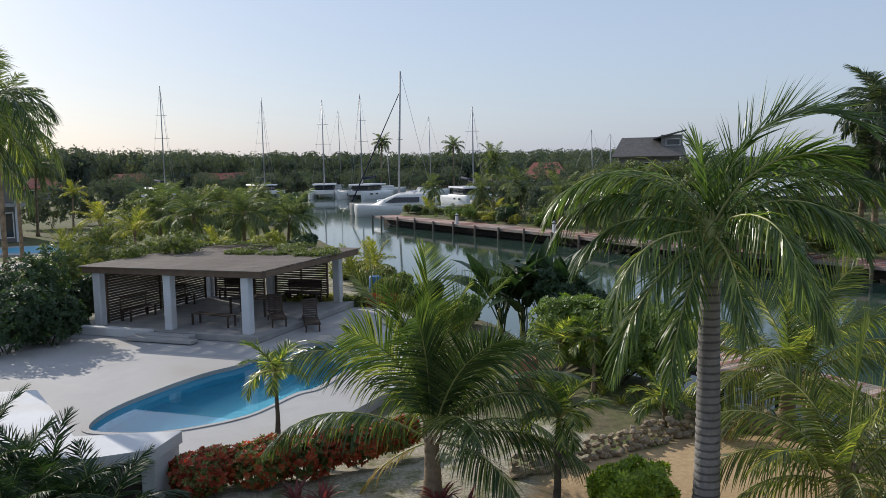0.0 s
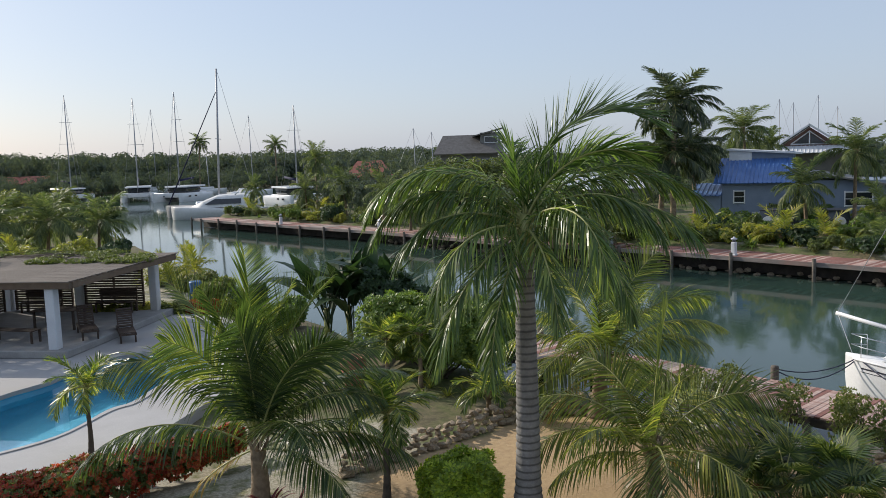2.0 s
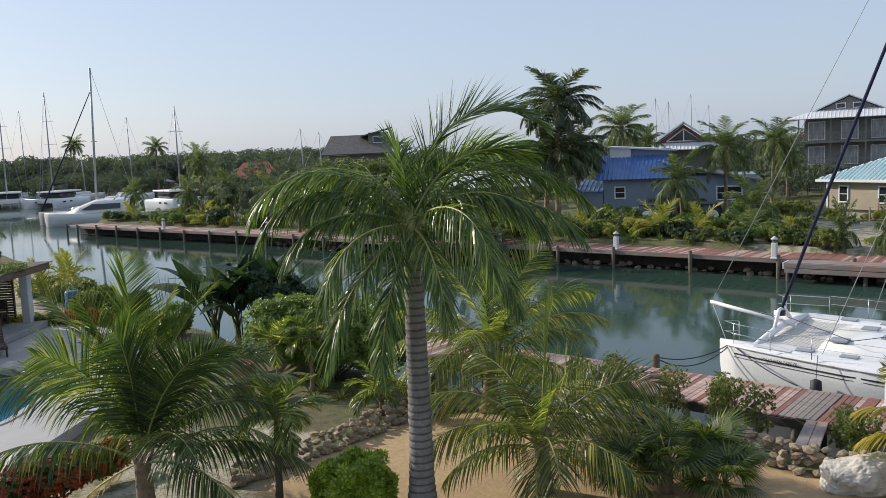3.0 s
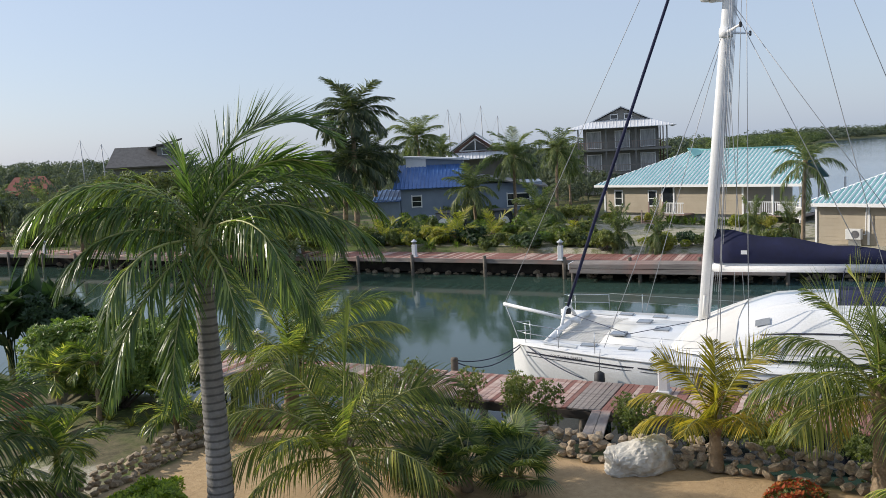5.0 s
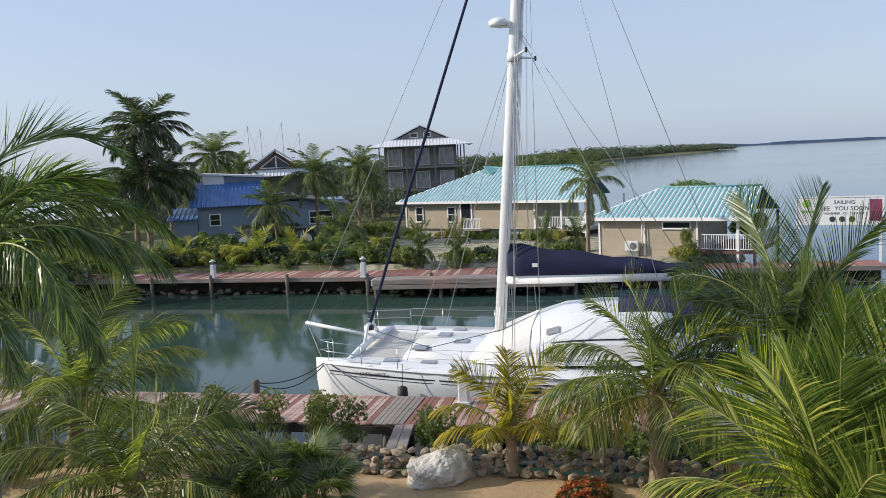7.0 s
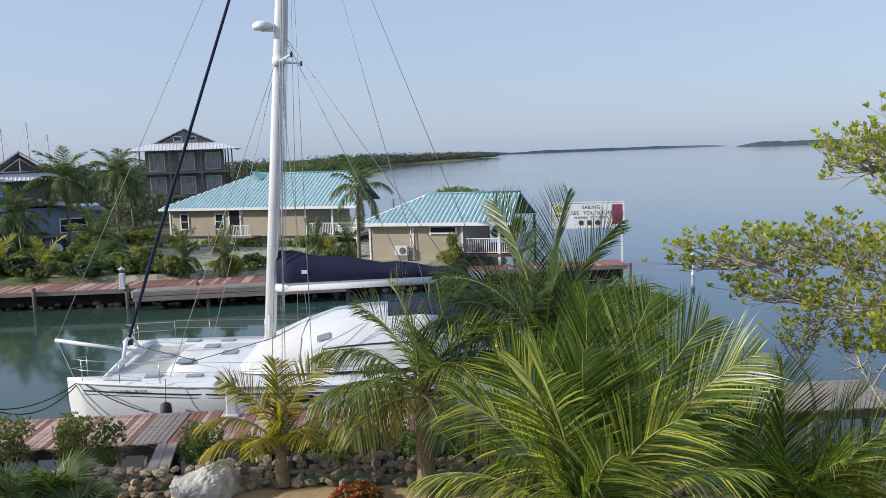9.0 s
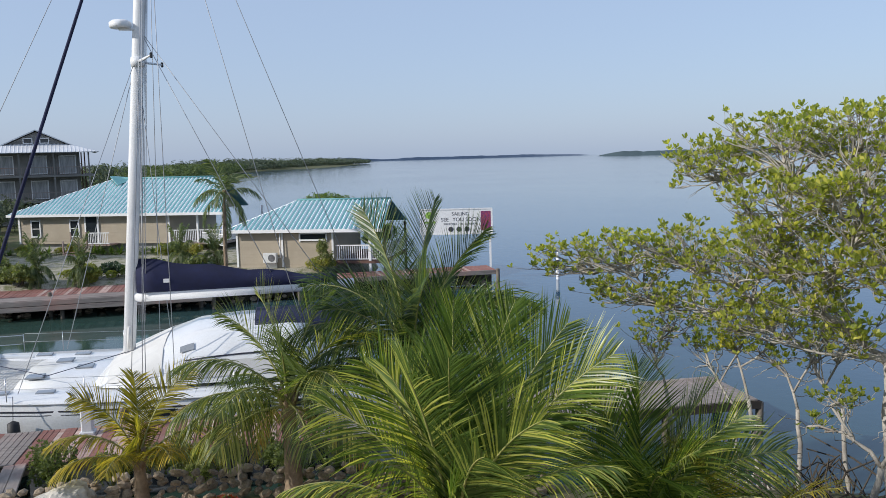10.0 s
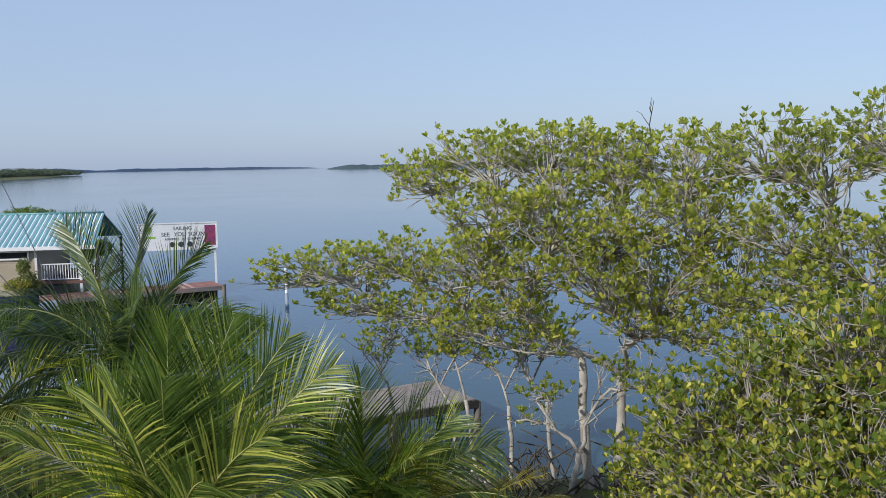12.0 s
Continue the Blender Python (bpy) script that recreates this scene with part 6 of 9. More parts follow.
for x, h, w in prof:
    b = 1.56
    cab.append([(x, -w - 0.35, b), (x, -w - 0.12, b + h * 0.45), (x, -w * 0.80, b + h * 0.88), (x, -w * 0.4, b + h * 0.985), (x, 0, b + h), (x, w * 0.4, b + h * 0.985), (x, w * 0.80, b + h * 0.88), (x, w + 0.12, b + h * 0.45), (x, w + 0.35, b)])
cabin = part("cabin", loft(cab), M["gel"], cat, "rounded white cabin top")
def cabin_point(x, k):
    """A point of the cabin's skin between two sections, k runs over the section's points."""
    i = 0
    while i < len(prof) - 2 and prof[i + 1][0] > x:
        i += 1
    t = (prof[i][0] - x) / (prof[i][0] - prof[i + 1][0])
    j = min(int(k), 7)
    f = k - j
    a0, a1 = Vector(cab[i][j]).lerp(Vector(cab[i][j + 1]), f), Vector(cab[i + 1][j]).lerp(Vector(cab[i + 1][j + 1]), f)
    return a0.lerp(a1, t)


def cabin_patch(xs, ks, lift):
    mid = Vector((1.5, 0, 1.6))
    vs = []
    for x in xs:
        for k in ks:
            p = cabin_point(x, k)
            vs.append(p + (p - Vector((x - 0.3, 0, 1.4))).normalized() * lift)
    n = len(ks)
    return Mesh().add(vs, [(i * n + j, (i + 1) * n + j, (i + 1) * n + j + 1, i * n + j + 1) for i in range(len(xs) - 1) for j in range(n - 1)], True)


part("windscreen_cover", cabin_patch([5.0, 4.7, 4.3, 3.9, 3.5, 3.25], [0.6, 1.0, 1.5, 2.0, 3.0, 4.0, 5.0, 6.0, 6.5, 7.0, 7.4], 0.025), M["canvas"], cabin, "pale canvas windscreen cover")
for ks in ([7.1, 7.4, 7.75], [0.25, 0.6, 0.9]):
    part("side_cover", cabin_patch([2.7, 2.2, 1.6, 1.0, 0.3, -0.3], ks, 0.03), M["canvas"], cabin, "pale canvas side window cover")
for k in (6.35, 1.65):
    part("port_hatch", cabin_patch([2.75, 2.55, 2.35], [k - 0.14, k, k + 0.14], 0.03), M["hatch"], cabin, "small grey cabin window")
for k in (6.9, 1.1):
    part("eyebrow", Mesh().tube([cabin_point(x, k) + Vector((0, 0.02 if k > 4 else -0.02, 0.02)) for x in (2.6, 1.8, 1.0, 0.2, -0.6)], 0.022, 5), M["ink"], cabin)
for x, y, w in ((7.0, 1.1, 0.5), (6.6, -0.9, 0.5), (5.8, 0.15, 0.5)):
    part("deck_hatch", Mesh().box((x, y, 1.74), (w, w, 0.06), None, 0.02), M["hatch"], cat, "grey deck hatch")
for x in (7.6, 6.4, 4.2, 1.6, -0.4):
    for y in (2.5, -2.5):
        s = (x + 2.9) / 13
        part("deck_hatch", Mesh().box((x, y - 0.05 * (1 if y > 0 else -1), sheer(s) + 0.045), (0.5, 0.32, 0.05), None, 0.015), M["hatch"], cat, "grey deck hatch")
for y in (2.5, -2.5):
    part("anti_slip", Mesh().add([(9.0, y - 0.35, sheer(0.915) + 0.028), (9.0, y + 0.30, sheer(0.915) + 0.028), (7.9, y + 0.42, sheer(0.83) + 0.03), (7.9, y - 0.42, sheer(0.83) + 0.03)], [(0, 1, 2, 3)]), M["deckgrip"], cat)
part("crossbeam", Mesh().tube([(9.0, -2.5, 1.62), (9.0, -1.2, 1.74), (9.0, 0, 1.80), (9.0, 1.2, 1.74), (9.0, 2.5, 1.62)], 0.11, 10), M["alu"], cat, "white aluminium crossbeam")
net = Mesh()
for k in range(14):
    net.tube([(7.45 + 0.11 * k, -1.9, 1.60), (7.45 + 0.11 * k, 1.9, 1.60)], 0.006, 3, False)
for k in range(20):
    net.tube([(7.4, -1.9 + 0.2 * k, 1.602), (9.0, -1.9 + 0.2 * k, 1.66)], 0.006, 3, False)
part("trampoline", net.box((8.2, 0, 1.585), (1.5, 3.8, 0.012)), M["canvas"], cat, "pale grey netting between the bows")
part("seagull_striker", Mesh().tube([(9.0, 0.9, 1.76), (9.05, 0.25, 2.32), (9.05, -0.25, 2.32), (9.0, -0.9, 1.76)], 0.06, 8), M["alu"], cat)
part("bowsprit", Mesh().tube([(8.6, 0, 1.82), (11.4, 0, 2.36)], 0.065, 8), M["alu"], cat, "white bowsprit")
part("bobstay", Mesh().tube([(11.35, 0, 2.34), (9.9, 2.4, 1.55)], 0.012, 4).tube([(11.35, 0, 2.34), (9.9, -2.4, 1.55)], 0.012, 4), M["wire"], cat)
for y in (2.5, -2.5):
    pul = Mesh()
    for z in (0.3, 0.6):
        sg = 1 if y > 0 else -1
        pul.tube([(8.4, y + 0.55 * sg, sheer(0.87) + z), (9.6, y + 0.2 * sg, sheer(0.96) + z), (9.95, y, sheer(0.99) + z), (9.6, y - 0.25 * sg, sheer(0.96) + z)], 0.014, 6)
    for x, dy in ((8.4, 0.55), (9.6, 0.2), (9.6, -0.25)):
        pul.tube([(x, y + dy * sg, sheer(0.9)), (x, y + dy * sg, sheer(0.9) + 0.62)], 0.013, 6)
    part("pulpit", pul, M["steel"], cat, "steel bow rail")
    for x in (7.2, 5.2, 3.2, 1.2, -0.8, -2.2):
        part("stanchion", Mesh().tube([(x, y + 0.72 * sg, sheer((x + 2.9) / 13)), (x, y + 0.72 * sg, sheer((x + 2.9) / 13) + 0.66)], 0.014, 6), M["steel"], cat)
    for z in (0.34, 0.62):
        part("lifeline", Mesh().tube([(x, y + 0.72 * sg, sheer((x + 2.9) / 13) + z) for x in (8.4, 7.2, 5.2, 3.2, 1.2, -0.8, -2.2)], 0.006, 4), M["wire"], cat)

# rig
RAKE = 0.088
mf = Vector((4.5, 0, 2.16))


def on_mast(z):
    return Vector((4.5 - RAKE * (z - 2.16), 0, z))


mast = part("mast", Mesh().tube([on_mast(2.0), on_mast(8), on_mast(14), on_mast(19.2)], [0.13, 0.13, 0.12, 0.09], 12, True, 1.45), M["alu"], cat, "tall white mast")
for z in (11.0, 15.2):
    c = on_mast(z)
    sp = part("spreader", Mesh().tube([c, c + Vector((-0.55, 1.25, 0.05))], [0.05, 0.03], 6).tube([c, c + Vector((-0.55, -1.25, 0.05))], [0.05, 0.03], 6), M["alu"], mast)
    part("spreader_end", Mesh().box(tuple(c + Vector((-0.56, 1.27, 0.05))), (0.08, 0.08, 0.16), None, 0.02).box(tuple(c + Vector((-0.56, -1.27, 0.05))), (0.08, 0.08, 0.16), None, 0.02), M["black"], sp, "dark spreader ends")
    part("collar", Mesh().lathe([(0.20, -0.14), (0.22, 0.0), (0.20, 0.14)], 12, tuple(c)), M["alu"], sp)
c = on_mast(12.0)
part("radar", Mesh().lathe([(0.30, 0), (0.33, 0.06), (0.33, 0.16), (0.22, 0.24), (0.02, 0.26)], 18, (c.x + 0.52, 0, 12.0)).box((c.x + 0.3, 0, 11.97), (0.55, 0.2, 0.05)), M["alu"], mast, "round white radar dome")
part("winch_gear", Mesh().tube([on_mast(2.2) + Vector((0, 0.2, 0)), on_mast(2.9) + Vector((0, 0.2, 0))], 0.05, 6).tube([on_mast(2.3) + Vector((0.15, -0.15, 0)), on_mast(3.0) + Vector((0.12, -0.12, 0))], 0.06, 6), M["canvas"], mast, "coiled halyards")
part("boom", Mesh().tube([on_mast(3.8) + Vector((-0.12, 0, 0)), (-2.6, 0, 3.86)], [0.12, 0.11], 10, True, 1.5), M["alu"], cat, "white boom")
bag = []
for i in range(12):
    s = i / 11
    x = 4.15 - 6.2 * s
    top = 4.18 + 0.82 * (1 - s) ** 1.1 + 0.05 * math.sin(i * 1.9)
    w = 0.20 - 0.05 * s
    bag.append([(x, -w * 0.5, 3.92), (x, -w, 4.05), (x, -w * 0.8, (3.95 + top) / 2), (x, 0, top), (x, w * 0.8, (3.95 + top) / 2), (x, w, 4.05), (x, w * 0.5, 3.92)])
sail = part("sail_cover", loft(bag), M["navy"], cat, "navy blue canvas sail bag")
part("patch", Mesh().box((3.25, 0.19, 4.28), (0.18, 0.02, 0.12)), M["signwhite"], sail)
part("forestay_sail", Mesh().tube([(9.05, 0, 2.3), (9.0 - 0.9, 0, 5.0), on_mast(18.6)], [0.05, 0.058, 0.04], 8), M["navy"], cat, "furled navy genoa on the forestay")
part("furler", Mesh().lathe([(0.13, 0), (0.13, 0.16)], 12, (9.05, 0, 2.1)), M["black"], cat)
for a, b in ((on_mast(18.8), (4.0, 3.2, 1.6)), (on_mast(18.8), (4.0, -3.2, 1.6)), (on_mast(10.9), (3.6, 3.2, 1.6)), (on_mast(10.9), (3.6, -3.2, 1.6)), (on_mast(15.1), (3.7, 3.2, 1.6)), (on_mast(19.0), (-2.6, 0, 4.0)), (on_mast(12), (0.0, 0.05, 4.25)), (on_mast(12), (-1.6, 0.05, 4.1)), (on_mast(18.7), (11.35, 0, 2.4)), (on_mast(18.0), (2.9, 2.4, 2.0)), (on_mast(11.3), (7.0, 2.9, 1.7)), (on_mast(11.3), (7.0, -2.9, 1.7)), (on_mast(18.6), (-1.2, 2.6, 1.5))):
    part("shroud", Mesh().tube([a, b], 0.011, 4), M["wire"], cat)
for k in range(4):
    part("halyard", Mesh().tube([on_mast(3.0) + Vector((-0.25 - 0.07 * k, 0.05 * k, 0)), on_mast(18.5) + Vector((-0.1, 0, 0))], 0.009, 4), M["wire"], cat)
part("jib_sheet", Mesh().tube([(4.3, 0.4, 2.2), (6.5, 1.8, 1.9), (8.7, 0.6, 2.2)], 0.012, 4), M["rope"], cat)
part("mainsheet", Mesh().tube([(0.4, 0.0, 3.9), (0.6, 1.2, 3.05)], 0.012, 4), M["rope"], cat)
bim = []
for i in range(6):
    x = 0.6 - 0.62 * i
    bim.append([(x, -1.5, 2.92), (x, -1.1, 3.06), (x, 0, 3.12), (x, 1.1, 3.06), (x, 1.5, 2.86), (x, 1.45, 2.82), (x, 0, 3.06), (x, -1.45, 2.88)])
part("bimini", loft(bim), M["navy"], cat, "navy canvas bimini")
for x in (0.5, -2.4):
    for y in (1.42, -1.42):
        part("bimini_pole", Mesh().tube([(x, y, 1.6), (x, y, 2.92)], 0.018, 6), M["steel"], cat)
part("davits", Mesh().tube([(-2.4, 1.6, 1.5), (-3.2, 1.6, 2.3), (-4.0, 1.6, 2.2)], 0.05, 6).tube([(-2.4, -1.6, 1.5), (-3.2, -1.6, 2.3), (-4.0, -1.6, 2.2)], 0.05, 6), M["steel"], cat)


def text_on(body, size, m, mat, parent, name="lettering", label=""):
    c = bpy.data.curves.new(name, "FONT")
    c.body, c.size, c.align_x, c.align_y, c.extrude = body, size, "CENTER", "CENTER", 0.003
    tmp = bpy.data.objects.new("tmp", c)
    dg = bpy.context.evaluated_depsgraph_get()
    scene.collection.objects.link(tmp)
    bpy.context.view_layer.update()
    me = bpy.data.meshes.new_from_object(tmp.evaluated_get(bpy.context.evaluated_depsgraph_get()))
    bpy.data.objects.remove(tmp)
    bpy.data.curves.remove(c)
    me.name = name
    me.materials.clear()
    me.materials.append(mat)
    return part(name, me, None, parent, label, m)


s = 0.80
text_on("SOUTHERN BREEZE", 0.125, pose(8.15, 3.065, sheer(0.85) - 0.26, 90, 0, 171.5), M["ink"], cat, "name_lettering", "dark boat name lettering")
for u, dz in ((7.0, 0.1), (0.35, 0.1), (-1.2, 0.0)):
    f = thing("boat_fender", BOAT @ pose(u, 3.50, 0.66 + dz), "cylindrical fender hanging along the hull", "fender", "fenders on the catamaran")
    part("body", Mesh().lathe([(0.03, -0.36), (0.15, -0.30), (0.17, 0), (0.15, 0.30), (0.04, 0.36)], 14), M["black"] if u > 1 else M["navy"], f)
    part("rope", Mesh().tube([(0, 0, 0.34), (0, -0.15, 1.0)], 0.01, 5), M["rope"], f)
for a, b, sag in ((BOAT @ Vector((9.7, 2.6, 1.65)), canal(11.35, 23.52, 0.3), 0.25), (BOAT @ Vector((9.6, 2.7, 1.6)), canal(7.2, 23.4, 0.05), 0.1), (BOAT @ Vector((9.7, 2.5, 1.65)), canal(11.3, 23.5, 0.25), 0.45), (BOAT @ Vector((-2.0, 3.2, 1.2)), canal(-6.6, 23.5, 0.3), 0.3)):
    g = Mesh().tube([a.lerp(b, k / 8) - Vector((0, 0, sag * 4 * (k / 8) * (1 - k / 8))) for k in range(9)], 0.018, 5)
    single("mooring_line", g, M["rope"], "dark mooring rope between boat and dock", "rope", group="mooring lines")


# distant catamarans and yachts
def far_cat(az, d, turn, mast_h, rake=0.0, label="white catamaran moored across the marina"):
    p = polar(az, d, WATER)
    ob = thing("catamaran", Matrix.Translation(p) @ pose(0, 0, 0, 0, 0, turn), label, "sailing boat", "moored catamarans")
    for y in (2.9, -2.9):
        h = part("hull", hull_mesh(-6, 6, y, 0.85, -0.5, lambda s: 1.5 + 0.3 * s, 12), M["gel"], ob)
        for x in (3.2, 1.0):
            part("hull_window", Mesh().box((x, y + (0.84 if y > 0 else -0.84), 1.1), (0.9, 0.04, 0.28)).box((x, y + (-0.84 if y > 0 else 0.84), 1.1), (0.9, 0.04, 0.28)), M["glass"], h)
    part("bridge_deck", Mesh().box((-1, 0, 1.25), (8.4, 5.0, 0.9), None, 0.1), M["gel"], ob)
    part("cabin", Mesh().box((-0.8, 0, 2.25), (5.4, 4.8, 1.1), None, 0.35), M["glass"], ob, "dark wrap-around windows")
    part("cabin_roof", Mesh().box((-1.3, 0, 2.95), (7.2, 5.2, 0.3), None, 0.12), M["gel"], ob)
    part("crossbeam", Mesh().tube([(5.4, -2.9, 1.75), (5.4, 2.9, 1.75)], 0.1, 6), M["alu"], ob)
    top = (0.8 - rake * mast_h, 0, mast_h)
    part("mast", Mesh().tube([(0.8, 0, 2.9), top], [0.15, 0.10], 8), M["wire"], ob)
    part("boom", Mesh().tube([(0.6, 0, 4.2), (-4.6, 0, 4.6)], 0.22, 8), M["navy"], ob)
    part("rigging", Mesh().tube([top, (5.4, 0, 1.8)], 0.035, 4).tube([top, (0, 2.9, 1.8)], 0.02, 4).tube([top, (0, -2.9, 1.8)], 0.02, 4).tube([(0.6, 1.7, mast_h * 0.55), (0.6, -1.7, mast_h * 0.55)], 0.04, 4).tube([(0.6, 1.3, mast_h * 0.75), (0.6, -1.3, mast_h * 0.75)], 0.035, 4), M["wire"], ob)
    return ob


far_cat(-7.2, 196, -60, 25.0)
far_cat(-0.9, 200, -70, 22.8)
far_cat(3.1, 192, -95, 21.6, 0.02)
far_cat(5.75, 182, -128, 22.0)
far_cat(13.0, 150, -80, 17.0)
for az, d, hgt in ((4.07, 230, 21.5), (10.1, 190, 17.5), (7.3, 210, 9.0), (20.9, 165, 13.0), (22.1, 160, 12.0), (44.4, 190, 16.8), (45.2, 190, 16.0), (46.6, 185, 17.0), (47.7, 195, 15.0)):
    p = polar(az, d, WATER)
    yb = thing("sailing_yacht", Matrix.Translation(p) @ pose(0, 0, 0, 0, 0, -az + 20), "white sailing yacht with bare mast, mostly hidden behind the bank", "sailing boat", "moored yachts")
    part("hull", hull_mesh(-5, 5, 0, 1.6, -0.4, lambda s: 1.1 + 0.3 * s, 10), M["gel"], yb)
    part("cabin", Mesh().box((-0.5, 0, 1.55), (4, 1.9, 0.6), None, 0.15), M["gel"], yb)
    part("mast", Mesh().tube([(0.6, 0, 1.4), (0.3, 0, hgt)], [0.11, 0.08], 6), M["wire"], yb)
    part("rigging", Mesh().tube([(0.3, 0, hgt), (5, 0, 1.5)], 0.02, 4).tube([(0.3, 0, hgt), (-5, 0, 1.3)], 0.02, 4).tube([(0.5, 0.9, hgt * 0.6), (0.5, -0.9, hgt * 0.6)], 0.03, 4), M["wire"], yb)

# grey sloop with the furled headsail and the motor yacht at the boardwalk's end
p = polar(6.9, 126, WATER)
sl = thing("sailing_yacht", Matrix.Translation(p) @ pose(0, 0, 0, 0, 0, 158), "grey-hulled sloop with tall mast and furled dark headsail", "sailing boat")
part("hull", hull_mesh(-8, 5, 0, 2.0, -0.5, lambda s: 1.35 + 0.4 * s, 16), M["concrete"], sl, "grey hull")
part("cabin", Mesh().box((-2, 0, 1.85), (5, 2.4, 0.8), None, 0.2), M["gel"], sl)
part("mast", Mesh().tube([(-2.6, 0, 1.7), (-3.3, 0, 20.8)], [0.17, 0.13], 8), M["wire"], sl)
part("forestay_sail", Mesh().tube([(4.6, 0, 1.9), (-3.05, 0, 17.6)], [0.11, 0.06], 6), M["navy"], sl, "furled dark headsail")
part("rigging", Mesh().tube([(-3.3, 0, 20.8), (-8, 0, 1.5)], 0.025, 4).tube([(-3.0, 1.6, 11), (-3.0, -1.6, 11)], 0.05, 4), M["wire"], sl)
p = polar(8.2, 121, WATER)
my = thing("motor_yacht", Matrix.Translation(p) @ pose(0, 0, 0, 0, 0, 158), "sleek grey-white motor yacht moored behind the boardwalk", "motor boat")
part("hull", hull_mesh(-6, 7, 0, 2.1, -0.5, lambda s: 1.3 + 0.5 * s, 16), M["ac"], my)
sup = [[(x, -w, 1.6), (x, -w * 0.8, 1.6 + h * 0.8), (x, 0, 1.6 + h), (x, w * 0.8, 1.6 + h * 0.8), (x, w, 1.6)] for x, h, w in ((4.2, 0.1, 1.0), (2.2, 1.0, 1.5), (0.2, 1.75, 1.6), (-3.2, 1.8, 1.6), (-5.2, 1.2, 1.5))]
part("superstructure", loft(sup), M["ac"], my)
part("windows", Mesh().slab([(2.0, -1.58, 2.0), (-3.0, -1.62, 2.1), (-3.0, -1.45, 2.75), (0.6, -1.42, 2.75)], 0.03).slab([(2.0, 1.58, 2.0), (-3.0, 1.62, 2.1), (-3.0, 1.45, 2.75), (0.6, 1.42, 2.75)], 0.03), M["glass"], my)
part("arch", Mesh().tube([(-2.2, -1.4, 3.2), (-2.8, -1.0, 4.0), (-2.8, 1.0, 4.0), (-2.2, 1.4, 3.2)], 0.08, 6), M["alu"], my)

# small buoys on the canal and the channel marker
for p in (canal(31.3, 29.5), canal(44.9, 30.0)):
    b = thing("white_buoy", Matrix.Translation((p.x, p.y, WATER)), "small white mooring buoy floating on the canal", "buoy", "buoys")
    part("float", Mesh().lathe([(0.05, -0.25), (0.30, -0.15), (0.33, 0.12), (0.20, 0.28), (0.10, 0.32)], 14), M["gel"], b)
    part("cap", Mesh().lathe([(0.1, 0.32), (0.16, 0.36), (0.15, 0.46), (0.03, 0.5)], 12), M["trim"], b)
p = polar(88.9, 54, WATER)
mk = thing("channel_marker", Matrix.Translation(p), "black and white banded channel marker post in the sea", "marker")
part("post", Mesh().tube([(0, 0, -1.5), (0, 0, 1.4)], 0.10, 10), M["trim"], mk)
part("band", Mesh().lathe([(0.13, 0.75), (0.13, 1.25)], 10), M["black"], mk, "black band")
part("cap", Mesh().lathe([(0.12, 1.4), (0.10, 1.6), (0.02, 1.8)], 10), M["trim"], mk)

# farewell sign at the end of the boardwalk
sa, sb = polar(79.75, 53.0), polar(84.5, 53.0)
sdv = sb - sa
sm = Matrix.Translation((sa.x, sa.y, 0)) @ pose(0, 0, 0, 0, 0, math.degrees(math.atan2(sdv.y, sdv.x)))
sg = thing("signboard", sm, "white printed signboard on white posts at the dock end", "sign")
SW = sdv.length
part("board", Mesh().box((SW / 2, 0, 2.78), (SW, 0.06, 1.5), None, 0.01), M["signwhite"], sg)
part("frame", Mesh().box((SW / 2, 0.0, 3.56), (SW + 0.1, 0.12, 0.07)).box((SW / 2, 0.0, 2.0), (SW + 0.1, 0.12, 0.07)).box((-0.03, 0, 2.78), (0.07, 0.12, 1.5)).box((SW + 0.03, 0, 2.78), (0.07, 0.12, 1.5)), M["trim"], sg)
for x in (0.1, SW - 0.1):
    part("post", Mesh().box((x, 0.1, 0.6), (0.12, 0.12, 5.6)), M["trim"], sg)
for line, z, sz in (("SAILING", 3.25, 0.30), ("SEE YOU SOON", 2.9, 0.33), ("REMEMBER TO CONFIRM", 2.62, 0.17)):
    at = -0.5 * len(line)
    for word in line.split():
        text_on(word, sz, pose(SW * 0.56 + (at + 0.5 * len(word)) * 0.66 * sz, -0.035, z, 90, 0, 0), M["ink"], sg, "word")
        at += len(word) + 0.8
part("logo", Mesh().tube([(0.5, -0.04, 3.2), (0.5, -0.045, 3.2)], 0.22, 16).box((0.55, -0.038, 2.75), (0.7, 0.01, 0.12)), M["green_ink"], sg, "green logo shape")
part("photo_panel", Mesh().box((SW - 0.36, -0.036, 2.8), (0.62, 0.012, 1.2)), M["violet_ink"], sg, "dark red and violet picture panel")
for k in range(3):
    part("round_mark", Mesh().tube([(SW * 0.42 + 0.5 * k, -0.032, 2.3), (SW * 0.42 + 0.5 * k, -0.042, 2.3)], 0.16, 16), M["ink"], sg)
